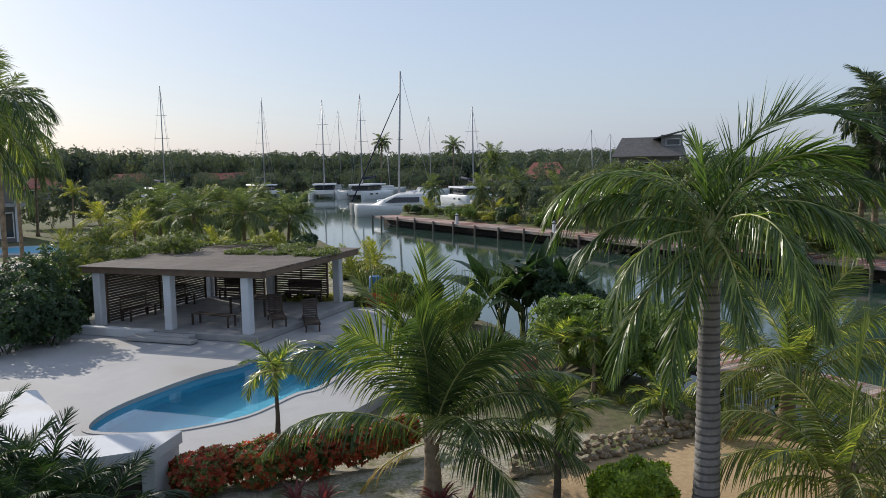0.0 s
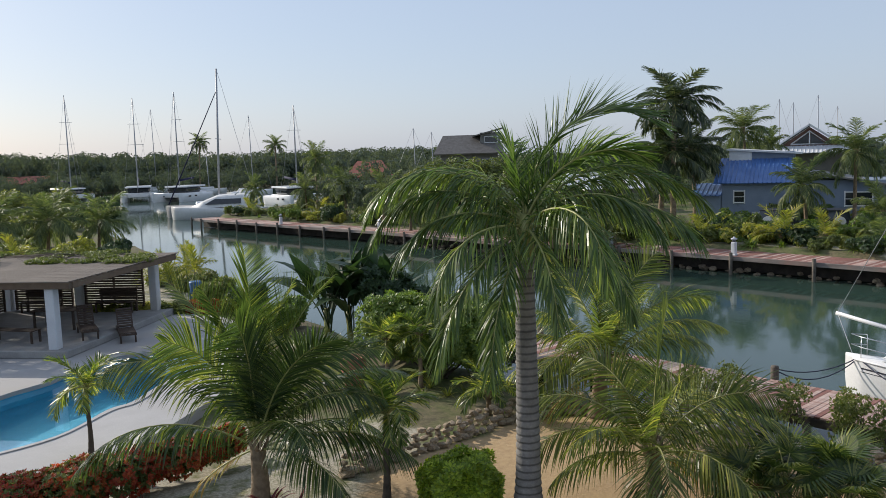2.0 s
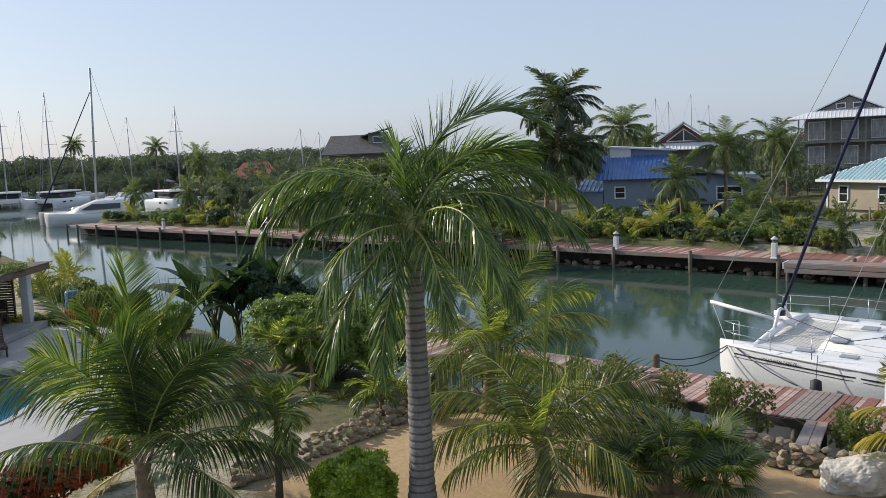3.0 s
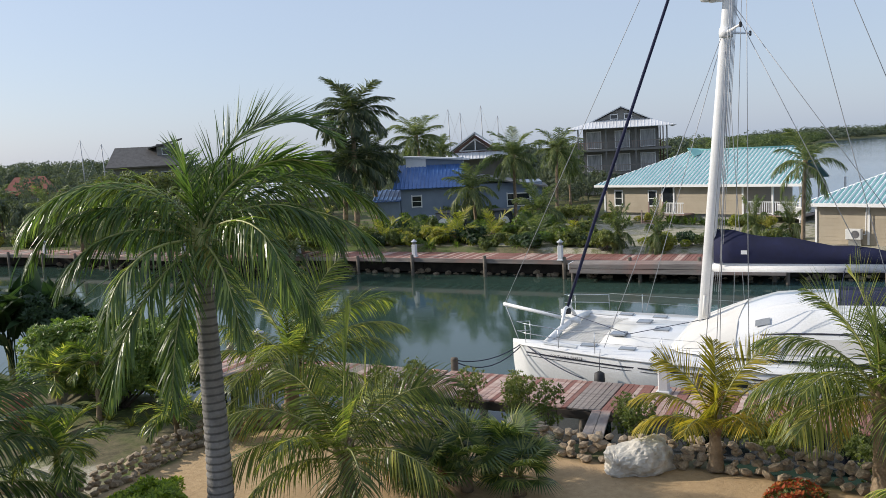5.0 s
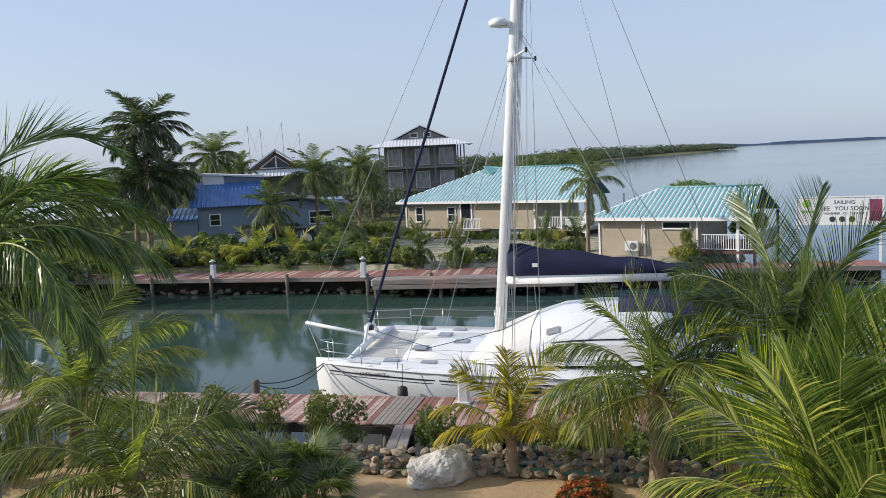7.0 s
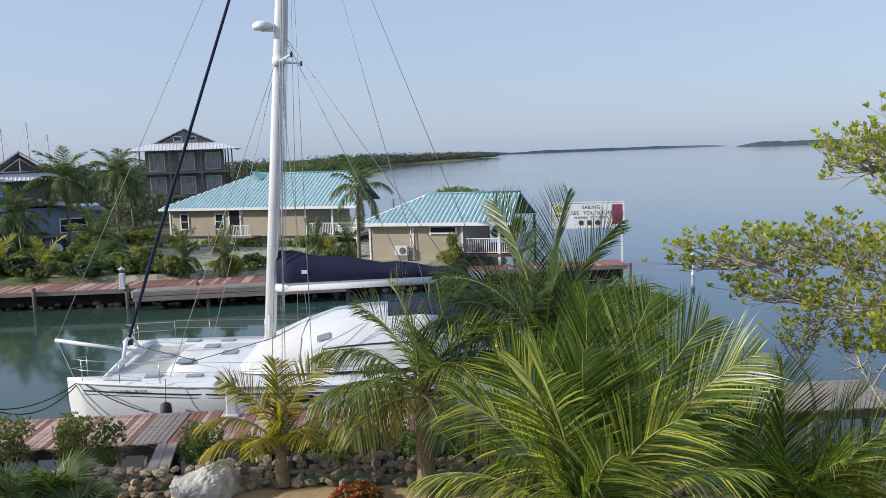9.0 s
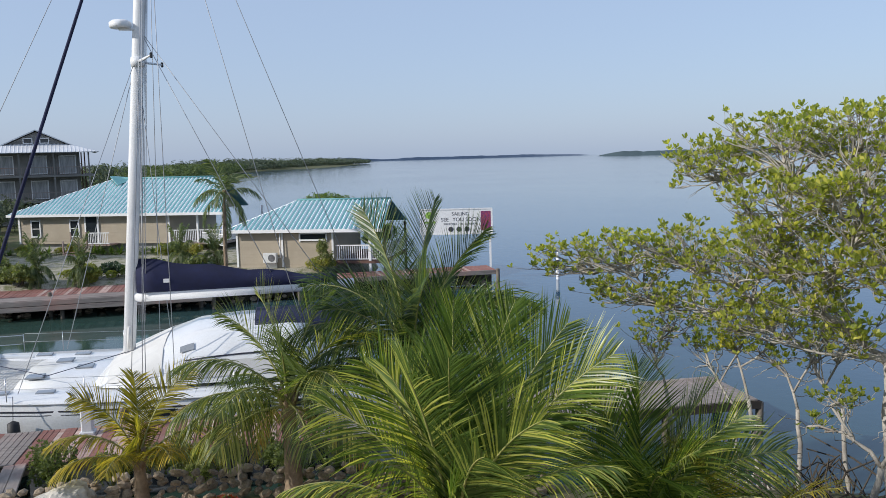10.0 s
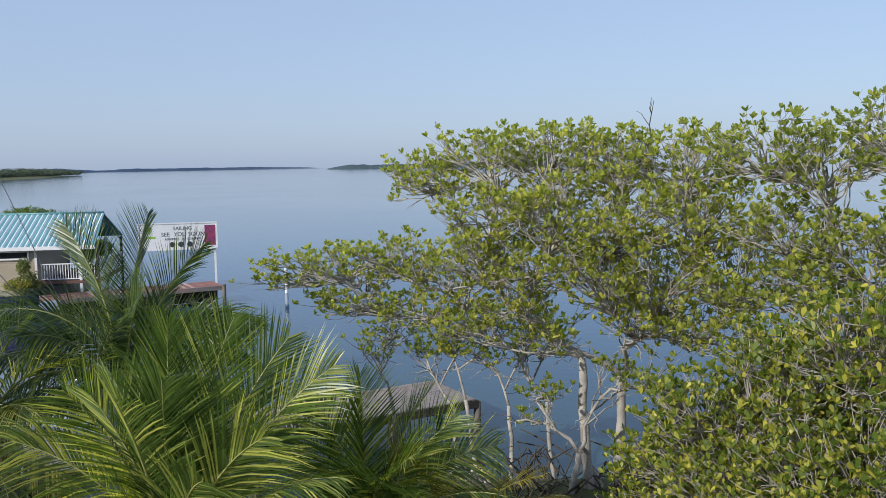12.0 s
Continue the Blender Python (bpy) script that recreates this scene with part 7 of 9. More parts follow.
# ---------------------------------------------------------------- planting
R = random.Random(7)
rng = random.Random(70)
coco_gold = frond_set("coconut", M["coconutgold"], rng, 3.2, 0.92, 0.027, 70, (82, 66, 48, 28, 4), 0.7, 84, 0.6, 3, spread=72, plume=7, roll=20)
# Royal fronds by the villa use darker coconut leaf to look backlit.
royal_backlit = frond_set("royal", M["coconut"], rng, 3.05, 0.90, 0.028, 74, (70, 52, 32, 8, -40), 1.0, 150, 0.3, 3, stalk=0.028, spread=62, plume=40, roll=50, first=0.05)
xmas = frond_set("christmas", M["coconutbright"], rng, 1.05, 0.36, 0.026, 36, (70, 45, 20), 0.5, 110, 0.7, 2)
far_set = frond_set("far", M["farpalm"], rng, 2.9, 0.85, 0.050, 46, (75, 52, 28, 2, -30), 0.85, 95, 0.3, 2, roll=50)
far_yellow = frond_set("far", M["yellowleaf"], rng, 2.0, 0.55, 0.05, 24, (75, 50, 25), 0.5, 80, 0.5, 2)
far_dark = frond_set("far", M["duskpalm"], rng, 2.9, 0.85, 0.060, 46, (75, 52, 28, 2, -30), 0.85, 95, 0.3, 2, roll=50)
coco_dark = frond_set("feather", M["darkleaf"], rng, 1.7, 0.45, 0.03, 44, (78, 58, 38, 12), 0.5, 75, 0.4, 2)
dry_big = [frond_data("dry_frond", M["dry"], 2.4, -20, 55, 34, 0.5, 0.035, 0.9, rng)]

# the tall palm on the sand: side (0 to the sea, 180 to the pool), rise, droop, length, hang
royal_leaves = [(6, 84, 136, 3.8, 0.10), (354, 66, 104, 2.8, 0.25), (100, 76, 90, 2.4, 0.3), (20, 62, 104, 3.0, 0.5),
                (178, 52, 128, 3.6, 1.4), (186, 40, 116, 3.3, 1.6), (166, 58, 124, 3.1, 1.2), (198, 24, 100, 2.8, 1.6), (150, 60, 124, 2.8, 1.0),
                (356, 42, 100, 3.7, 1.1), (346, 28, 88, 3.4, 1.3), (8, 50, 108, 3.4, 0.9), (334, 38, 116, 3.0, 1.4), (26, 28, 96, 2.9, 1.3),
                (302, 28, 116, 3.2, 1.5), (318, 4, 88, 3.0, 1.4), (238, -14, 70, 3.4, 1.3), (246, -36, 50, 3.0, 1.2), (224, 8, 92, 2.9, 1.5), (284, -6, 78, 2.6, 1.5), (75, 40, 110, 2.7, 1.2), (125, 36, 108, 2.7, 1.3)]
palm("royal_palm", (7.15, 13.45, YARD), 4.7, (0.10, 0.05), None, (), R, "tall royal palm with grey ringed trunk and drooping fronds", (0.235, 0.165), 34, "royaltrunk", 0.7, view=28, posed=royal_leaves,
     posed_style=dict(mat=M["royal"], pairs=84, leaf=0.80, width=0.030, fold=0.8, first=0.07, spread=60, twist=10, tip=0.4, stalk=0.03, plume=22, roll=36, shape=1.45))
pool_leaves = [(183, 34, 92, 3.7, 1.5), (350, 20, 66, 3.2, 1.4), (174, 68, 98, 3.6, 1.0), (3, 52, 84, 3.5, 1.1), (168, 80, 40, 3.6, 0.25), (95, 87, 30, 3.8, 0.15), (8, 78, 42, 3.6, 0.25), (0, 68, 84, 3.2, 0.7),
               (225, 74, 60, 3.3, 0.4), (310, 72, 62, 3.2, 0.4), (265, 80, 50, 3.2, 0.3), (285, 46, 78, 2.9, 1.0), (330, 52, 78, 3.0, 0.9), (50, 62, 80, 3.2, 0.7), (90, 45, 80, 3.0, 0.9),
               (312, 14, 60, 2.5, 1.5), (20, 24, 72, 2.8, 1.3), (40, 82, 35, 3.3, 0.2), (180, 84, 25, 3.2, 0.15)]
palm("coconut_palm", (2.8, 16.1, YARD), 1.15, (0.05, 0.0), None, (), R, "short coconut palm with arching green fronds by the pool", (0.16, 0.14), 9, "trunk", None, dry=1, dry_set=dry_big, view=10, posed=pool_leaves, posed_style=dict(mat=M["coconut"], pairs=84, leaf=0.92, width=0.027))
palm("christmas_palm", (-0.15, 20.3, DECK_Z - 0.05), 1.45, (0.03, 0.0), xmas, (3, 5, 5), R, "small slender palm with yellow-green fronds at the pool edge", (0.055, 0.04), 10, "darkbark", 0.15)
palm("christmas_palm", (4.95, 14.95, YARD), 1.6, (0.08, 0.0), xmas, (4, 6, 6), R, "small slender palm with green fronds beside the sand", (0.07, 0.05), 10, "darkbark", 0.15)
sand_leaves = [(186, 38, 96, 2.6, 1.2), (176, 56, 88, 2.7, 0.9), (205, 20, 70, 2.2, 1.4), (4, 44, 80, 2.7, 1.0), (352, 60, 76, 2.7, 0.7), (20, 30, 72, 2.4, 1.1), (80, 84, 40, 2.9, 0.2), (130, 66, 72, 2.6, 0.6), (300, 76, 60, 2.5, 0.4), (275, 40, 95, 2.3, 1.0), (262, 22, 80, 2.1, 1.2), (320, 30, 80, 2.3, 1.1), (235, 50, 85, 2.4, 0.9), (60, 50, 80, 2.5, 0.8), (110, 40, 80, 2.4, 0.9), (340, 8, 55, 2.2, 1.4)]
palm("coconut_palm", (9.4, 12.8, YARD), 0.9, (0.05, 0.05), None, (), R, "young coconut palm with yellowing fronds on the sand", (0.15, 0.13), 8, dry=1, dry_set=dry_big, view=36, posed=sand_leaves, posed_style=dict(mat=M["coconutmid"], pairs=74, leaf=0.92, width=0.028))
edge_leaves = [(4, 66, 88, 3.3, 0.8), (354, 52, 84, 3.3, 1.0), (12, 40, 80, 2.9, 1.1), (178, 60, 86, 3.0, 0.9), (188, 44, 88, 2.9, 1.1), (196, 24, 74, 2.6, 1.4), (90, 84, 34, 3.0, 0.2), (160, 78, 46, 3.0, 0.3), (20, 80, 44, 3.1, 0.3), (300, 70, 66, 2.8, 0.5), (260, 56, 80, 2.6, 0.8), (235, 40, 84, 2.6, 1.1), (285, 34, 80, 2.4, 1.1), (320, 26, 74, 2.5, 1.2), (130, 50, 80, 2.7, 0.9), (55, 52, 80, 2.8, 0.9), (345, 14, 62, 2.4, 1.3), (210, 8, 58, 2.3, 1.5)]
palm("coconut_palm", (11.3, 17.5, YARD), 1.3, (0.2, 0.0), None, (), R, "coconut palm with yellow-edged fronds behind the stone wall", (0.2, 0.15), 9, dry=3, dry_set=dry_big, view=33, posed=edge_leaves, posed_style=dict(mat=M["coconutmid"], pairs=74, leaf=0.90, width=0.028))
gold_leaves = [(180, 56, 92, 1.9, 0.8), (168, 74, 58, 1.9, 0.35), (8, 76, 50, 2.1, 0.3), (15, 62, 70, 1.9, 0.5), (0, 48, 82, 1.9, 0.8), (188, 34, 84, 1.7, 1.0), (350, 32, 80, 1.7, 1.0), (270, 66, 72, 1.5, 0.5), (90, 80, 40, 1.8, 0.3), (300, 50, 80, 1.5, 0.8), (240, 46, 84, 1.5, 0.8)]
palm("coconut_palm", (15.0, 8.3, YARD), 0.85, (0.0, 0.0), None, (), R, "young coconut palm with golden fronds at the stone wall", (0.12, 0.10), 6, view=61, posed=gold_leaves, posed_style=dict(mat=M["coconutgold"], pairs=84, leaf=0.70, width=0.027))
rubble_leaves = [(172, 74, 50, 2.20, 0.35), (140, 82, 35, 2.29, 0.2), (20, 80, 40, 2.29, 0.2), (350, 66, 70, 2.29, 0.5), (184, 56, 82, 2.38, 0.9), (190, 30, 85, 2.38, 1.4), (176, 14, 66, 2.20, 1.6), (205, 8, 60, 1.94, 1.7), (5, 42, 80, 2.29, 1.0), (345, 20, 72, 2.11, 1.3), (300, 55, 85, 2.11, 0.9), (265, 70, 70, 2.11, 0.5), (240, 44, 85, 2.11, 1.1), (280, 18, 75, 1.94, 1.4), (320, 6, 60, 1.94, 1.5), (90, 60, 80, 2.11, 0.7), (50, 34, 78, 2.11, 1.1), (130, 34, 80, 2.11, 1.1), (225, 12, 60, 1.94, 1.6)]
palm("coconut_palm", (15.15, 5.3, YARD), 2.05, (0.05, 0.05), None, (), R, "coconut palm with pale fibrous trunk beside the rubble wall", (0.17, 0.13), 12, dry=2, dry_set=dry_big, view=72, posed=rubble_leaves, posed_style=dict(mat=M["coconutmid"], pairs=84, leaf=0.96, width=0.025))
shore_leaves = [(165, 84, 26, 3.5, 0.15), (20, 87, 18, 3.5, 0.12), (176, 74, 88, 3.1, 0.6), (184, 58, 96, 3.0, 1.0), (8, 76, 36, 3.3, 0.25), (4, 64, 98, 3.2, 0.8), (352, 50, 104, 3.1, 1.0), (200, 34, 88, 2.7, 1.2), (335, 34, 88, 2.6, 1.2), (300, 78, 50, 2.8, 0.3), (250, 72, 66, 2.7, 0.5), (280, 50, 86, 2.5, 0.9), (60, 66, 80, 2.8, 0.6), (120, 66, 80, 2.8, 0.6), (15, 20, 70, 2.5, 1.4), (165, 18, 70, 2.5, 1.4), (225, 50, 80, 2.5, 1.0), (315, 16, 66, 2.3, 1.4), (210, 64, 66, 2.7, 0.6), (330, 62, 68, 2.7, 0.6)]
palm("coconut_palm", (16.55, 3.25, YARD), 2.25, (0.1, 0.0), None, (), R, "coconut palm with long upright green fronds by the shore", (0.2, 0.16), 10, view=80, posed=shore_leaves, posed_style=dict(mat=M["coconut"], lay=(55, 88), pairs=96, leaf=1.0, width=0.025, spread=68, stalk=0.036))
lush_leaves = [(165, 84, 16, 3.02, 0.10), (60, 88, 10, 3.60, 0.08), (12, 82, 18, 3.70, 0.10), (350, 74, 24, 3.70, 0.15), (358, 66, 34, 3.70, 0.25), (178, 76, 28, 3.11, 0.2), (184, 68, 48, 3.02, 0.5), (190, 54, 74, 2.86, 1.0), (345, 56, 56, 2.94, 0.6), (285, 82, 26, 3.30, 0.15), (250, 78, 32, 3.30, 0.2), (310, 70, 44, 3.10, 0.35), (230, 68, 50, 2.60, 0.4), (270, 64, 66, 2.39, 0.6), (295, 44, 80, 2.21, 0.9), (215, 46, 78, 2.18, 0.9), (320, 50, 74, 2.39, 0.9), (182, 80, 22, 2.94, 0.15), (285, 70, 50, 2.70, 0.4)]
palm("coconut_palm", (11.9, 1.75, YARD), 0.9, (0.0, 0.0), None, (), R, "lush coconut palm with upright glossy fronds", (0.22, 0.18), 6, view=83, posed=lush_leaves, posed_style=dict(mat=M["coconutbright"], lay=(45, 85), pairs=76, leaf=1.14, width=0.025, spread=64, stalk=0.036))
bright_leaves = [(150, 82, 30, 2.8, 0.15), (30, 80, 34, 2.8, 0.2), (90, 86, 20, 2.8, 0.12), (172, 64, 66, 2.7, 0.5), (12, 62, 66, 2.8, 0.5), (356, 42, 76, 2.8, 0.9), (348, 24, 66, 2.8, 1.2), (5, 30, 64, 2.8, 1.1), (186, 44, 80, 2.5, 0.9), (200, 24, 70, 2.3, 1.3), (270, 74, 60, 2.4, 0.4), (305, 60, 74, 2.4, 0.7), (240, 56, 74, 2.3, 0.8), (285, 36, 80, 2.2, 1.0), (325, 36, 78, 2.4, 1.0), (215, 36, 78, 2.2, 1.1), (60, 56, 72, 2.5, 0.7), (120, 54, 72, 2.5, 0.7), (335, 12, 55, 2.5, 1.3), (310, 14, 60, 2.2, 1.3), (0, 74, 46, 2.7, 0.3), (180, 76, 44, 2.6, 0.3), (300, 76, 46, 2.4, 0.3), (250, 38, 76, 2.2, 1.0), (270, 56, 70, 2.2, 0.7), (345, 54, 66, 2.6, 0.7)]
palm("coconut_palm", (12.9, -0.9, YARD), 0.55, (0.0, 0.0), None, (), R, "lush coconut palm with bright fronds near the mangroves", (0.22, 0.18), 6, view=94, posed=bright_leaves, posed_style=dict(mat=M["coconutbright"], pairs=84, leaf=1.06, width=0.027, spread=68, stalk=0.034))
palm("coconut_palm", (13.0, -2.2, YARD), 0.3, (0.0, 0.0), coco_gold, (1, 2, 4, 6, 5), R, "low coconut palm with yellow drooping fronds near the mangroves", (0.2, 0.16), 5, dry=2, dry_set=dry_big, size=0.78)

# palms across the canal and beyond
for az, d, cz, sc, lab in ((38.0, 72, 8.6, 1.45, "tall dark coconut palm behind the blue house"), (37.2, 73, 5.2, 1.4, "leaning coconut palm behind the boardwalk"), (39.4, 76, 6.0, 1.2, "coconut palm beside the blue house"), (42.6, 84, 7.6, 1.15, "coconut palm above the blue roofs"), (43.9, 90, 6.4, 0.7, "coconut palm between roofs"), (48.7, 68, 6.0, 0.9, "slim palm with a bare trunk"), (51.5, 84, 6.3, 0.95, "coconut palm by the grey house"), (52.4, 92, 5.0, 0.8, "coconut palm by the grey house"), (46.0, 66, 3.6, 0.85, "short coconut palm with hanging fronds in front of the blue house"), (50.3, 63, 2.0, 0.8, "bushy palm behind the boardwalk"), (66.75, 49.0, 5.1, 0.72, "slim palm between the cream cottages"), (55.6, 53, 1.0, 0.36, "young palm in front of the cottage"), (58.0, 52, 0.9, 0.32, "young palm in front of the cottage"), (63.8, 57, 0.9, 0.36, "young palm in front of the porch"), (66.0, 57, 0.9, 0.36, "young palm in front of the porch")):
    p = polar(az, d, 0.2)
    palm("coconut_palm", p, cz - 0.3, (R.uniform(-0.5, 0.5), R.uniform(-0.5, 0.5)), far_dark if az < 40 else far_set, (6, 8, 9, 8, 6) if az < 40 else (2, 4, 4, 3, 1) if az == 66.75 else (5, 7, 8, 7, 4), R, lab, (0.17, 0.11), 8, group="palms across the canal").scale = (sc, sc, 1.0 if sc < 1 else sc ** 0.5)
for az, d, cz, sc in ((14.4, 108, 6.6, 0.8), (16.3, 96, 3.8, 0.8), (13.7, 100, 3.0, 0.7), (10.2, 112, 3.0, 0.6), (18.8, 82, 3.2, 0.8), (20.6, 74, 2.6, 0.7), (22.6, 66, 3.0, 0.7), (25.8, 62, 3.0, 0.8), (30.2, 58, 3.2, 0.8), (34.2, 60, 3.4, 0.8), (6.9, 215, 11.0, 1.1), (11.8, 200, 9.6, 1.1)):
    p = polar(az, d, 0.2)
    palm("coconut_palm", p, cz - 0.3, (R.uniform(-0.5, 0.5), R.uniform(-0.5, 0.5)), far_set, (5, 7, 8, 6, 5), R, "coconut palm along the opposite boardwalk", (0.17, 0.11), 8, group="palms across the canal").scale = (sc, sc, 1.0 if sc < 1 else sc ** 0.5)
for az, d, cz, sc, st in ((0.6, 66, 2.6, 0.9, 0), (-2.3, 64, 3.0, 1.0, 0), (-5.2, 62, 3.0, 1.05, 0), (-7.5, 72, 3.2, 1.0, 0), (-3.8, 50, 1.8, 0.7, 1), (-10.9, 64, 3.0, 1.0, 1), (-9.0, 58, 2.5, 0.8, 1), (-13.0, 52, 1.9, 0.8, 1), (-12.3, 46, 1.5, 0.6, 1), (5.0, 44, 0.9, 0.6, 1), (6.4, 46, 1.0, 0.6, 1), (3.9, 45, 0.9, 0.55, 1), (5.8, 48, 0.9, 0.5, 1), (-15.5, 66, 9.0, 1.0, 0), (-16.4, 60, 9.6, 1.2, 0), (-14.6, 90, 7.0, 1.0, 0), (-12.6, 96, 4.0, 0.8, 1)):
    p = polar(az, d, YARD)
    palm("garden_palm", p, cz - 0.3, (R.uniform(-0.3, 0.3), R.uniform(-0.3, 0.3)), far_yellow if st else far_set, (4, 5, 6) if st else (5, 7, 8, 6, 5), R, "yellow-green areca palm in the neighbouring garden" if st else "coconut palm in the neighbouring garden", (0.14, 0.09), 6, group="palms beyond the pergola").scale = (sc, sc, 1.0 if sc < 1 else sc ** 0.5)
palm("royal_palm", polar(-17.7, 27, YARD), 7.4, (0.1, 0.0), royal_backlit, (2, 4, 5, 5, 4), R, "tall royal palm beside the neighbouring villa", (0.2, 0.15), 30, "royaltrunk", 0.7)
# ---------------------------------------------------------------- mangroves at the shore
def oval_leaves(g, c, d, size, rng, wide=0.46, count=7, cup=1.0):
    """A rosette of blunt, leathery leaves, broadest beyond the middle."""
    d = d.normalized()
    a = d.orthogonal().normalized()
    b = d.cross(a)
    t0 = rng.uniform(0, 6.28)
    for k in range(count):
        t = t0 + 6.283 * k / count + rng.uniform(-0.35, 0.35)
        e = (math.cos(t) * a + math.sin(t) * b) * rng.uniform(0.6, 1.1) + d * cup * rng.uniform(0.3, 1.5)
        e.normalize()
        side = e.cross(d)
        side = side.normalized() if side.length > 1e-3 else a
        ln = size * rng.uniform(0.7, 1.2)
        w = side * (ln * wide * 0.5)
        q = c + e * ln * 0.38
        r = c + e * ln * 0.76
        g.add([c, q + w * 0.72, r + w, c + e * ln, r - w, q - w * 0.72], [(0, 1, 2, 3, 4, 5)])


def crooked(a, b, n, wobble, rng):
    """A wandering way from a to b."""
    out, off = [a], Vector((0, 0, 0))
    for j in range(1, n):
        f = j / n
        off = off * 0.6 + Vector((rng.uniform(-1, 1), rng.uniform(-1, 1), rng.uniform(-0.8, 0.8))) * wobble
        out.append(a.lerp(b, f) + off * min(1.0, 3 * (1 - f)))
    return out + [b]


def mangrove(name, base, fork, blobs, rng, label, r=0.12, twigs=16, per=1.0, roots=6, leaf_size=0.112, mat="mangrove"):
    """Pale crooked trunk; each limb leaves the nearest older one; wandering twigs end in rosettes of leathery leaves."""
    ob = thing(name, pose(base.x, base.y, base.z), label, "mangrove tree")
    fk = Vector(fork) - base
    way = crooked(Vector((0, 0, -0.4)), fk, 8, r * 0.9, rng)
    part("trunk", Mesh().tube(way, [r * (1.3 - 0.5 * j / 8) for j in range(9)], 10), M["bark"], ob, "pale grey crooked trunk")
    nodes = [(p, r * 0.75) for p in way[5:]]
    for k in range(roots):
        a = rng.uniform(0, 6.28)
        o = Vector((math.cos(a), math.sin(a), 0)) * rng.uniform(0.5, 1.3)
        part("stilt_root", Mesh().tube([fk * rng.uniform(0.12, 0.4), o * 0.6 + Vector((0, 0, 0.45)), o + Vector((0, 0, -0.7))], [0.045, 0.04, 0.03], 6), M["bark"], ob)
    leaves, fine = Mesh(), Mesh()
    loc = sorted([(Vector(c) - base, Vector(q)) for c, q in blobs], key=lambda b: (b[0] - fk).length)
    for c, q in loc:
        hub = c - Vector((0, 0, q.z * 0.35))
        start, r0 = min(nodes, key=lambda nd: (nd[0] - hub).length + 0.45 * (nd[0] - fk).length)
        n = max(4, int((hub - start).length / 0.3))
        limb = crooked(start, hub, n, 0.10, rng)
        rad = [max(0.022, r0 * (0.86 - 0.46 * j / n)) for j in range(n + 1)]
        part("limb", Mesh().tube(limb, rad, 7), M["bark"], ob)
        nodes += [(p, k) for p, k in zip(limb[1:], rad[1:])]
        area = q.x * q.y + q.x * q.z + q.y * q.z
        for k in range(int(9.8 * per * area)):
            t, z = rng.uniform(0, 6.283), rng.uniform(-0.8, 1)
            w = math.sqrt(max(0, 1 - z * z))
            e = c + Vector((q.x * w * math.cos(t), q.y * w * math.sin(t), q.z * z)) * (0.35 + 0.65 * rng.random() ** 0.5)
            s = rng.choice(limb[n // 2:])
            tw = crooked(s, e, 5, 0.075, rng)
            fine.tube(tw, [0.020, 0.017, 0.014, 0.011, 0.009, 0.007], 4, False)
            for _ in range(rng.randint(4, 8)):
                o = e + Vector((rng.gauss(0, 0.17), rng.gauss(0, 0.17), rng.uniform(-0.05, 0.26)))
                i = rng.choice((3, 4, 5))
                m = tw[i].lerp(o, 0.5) + Vector((rng.uniform(-0.05, 0.05), rng.uniform(-0.05, 0.05), -0.03))
                fine.tube([tw[i], m, o], [0.008, 0.006, 0.004], 3, False)
                oval_leaves(leaves, o, Vector((rng.uniform(-0.7, 0.7), rng.uniform(-0.7, 0.7), 0.8)), leaf_size * rng.uniform(0.8, 1.2), rng, count=rng.randint(5, 8))
        for k in range(int(twigs * 0.7)):
            s = rng.choice(limb[n // 3:])
            e = s + Vector((rng.uniform(-0.6, 0.6), rng.uniform(-0.6, 0.6), rng.uniform(-0.4, 0.35)))
            fine.tube(crooked(s, e, 4, 0.09, rng), [0.012, 0.010, 0.008, 0.006, 0.004], 3, False)
    part("branchwork", fine, M["bark"], ob, "bare pale twigs")
    part("foliage", leaves, M[mat], ob, "yellow-green leathery leaves")
    return ob


def bare_twig(at, height, rng):
    """A dead leafless branch that stands out of the crown."""
    g = Mesh()
    top = at + Vector((0.12, -0.2, height))
    way = crooked(at, top, 6, 0.06, rng)
    g.tube(way, [0.024, 0.021, 0.018, 0.015, 0.012, 0.009, 0.005], 5, False)
    for i in (3, 4, 5, 5):
        e = way[i] + Vector((rng.uniform(-0.3, 0.3), rng.uniform(-0.3, 0.3), rng.uniform(0.1, 0.3)))
        g.tube(crooked(way[i], e, 3, 0.04, rng), [0.009, 0.007, 0.005, 0.003], 4, False)
    return g


mr = random.Random(31)


def tier(az, d, z, a, b, c):
    return (tuple(polar(az, d, z)), (a, b, c))


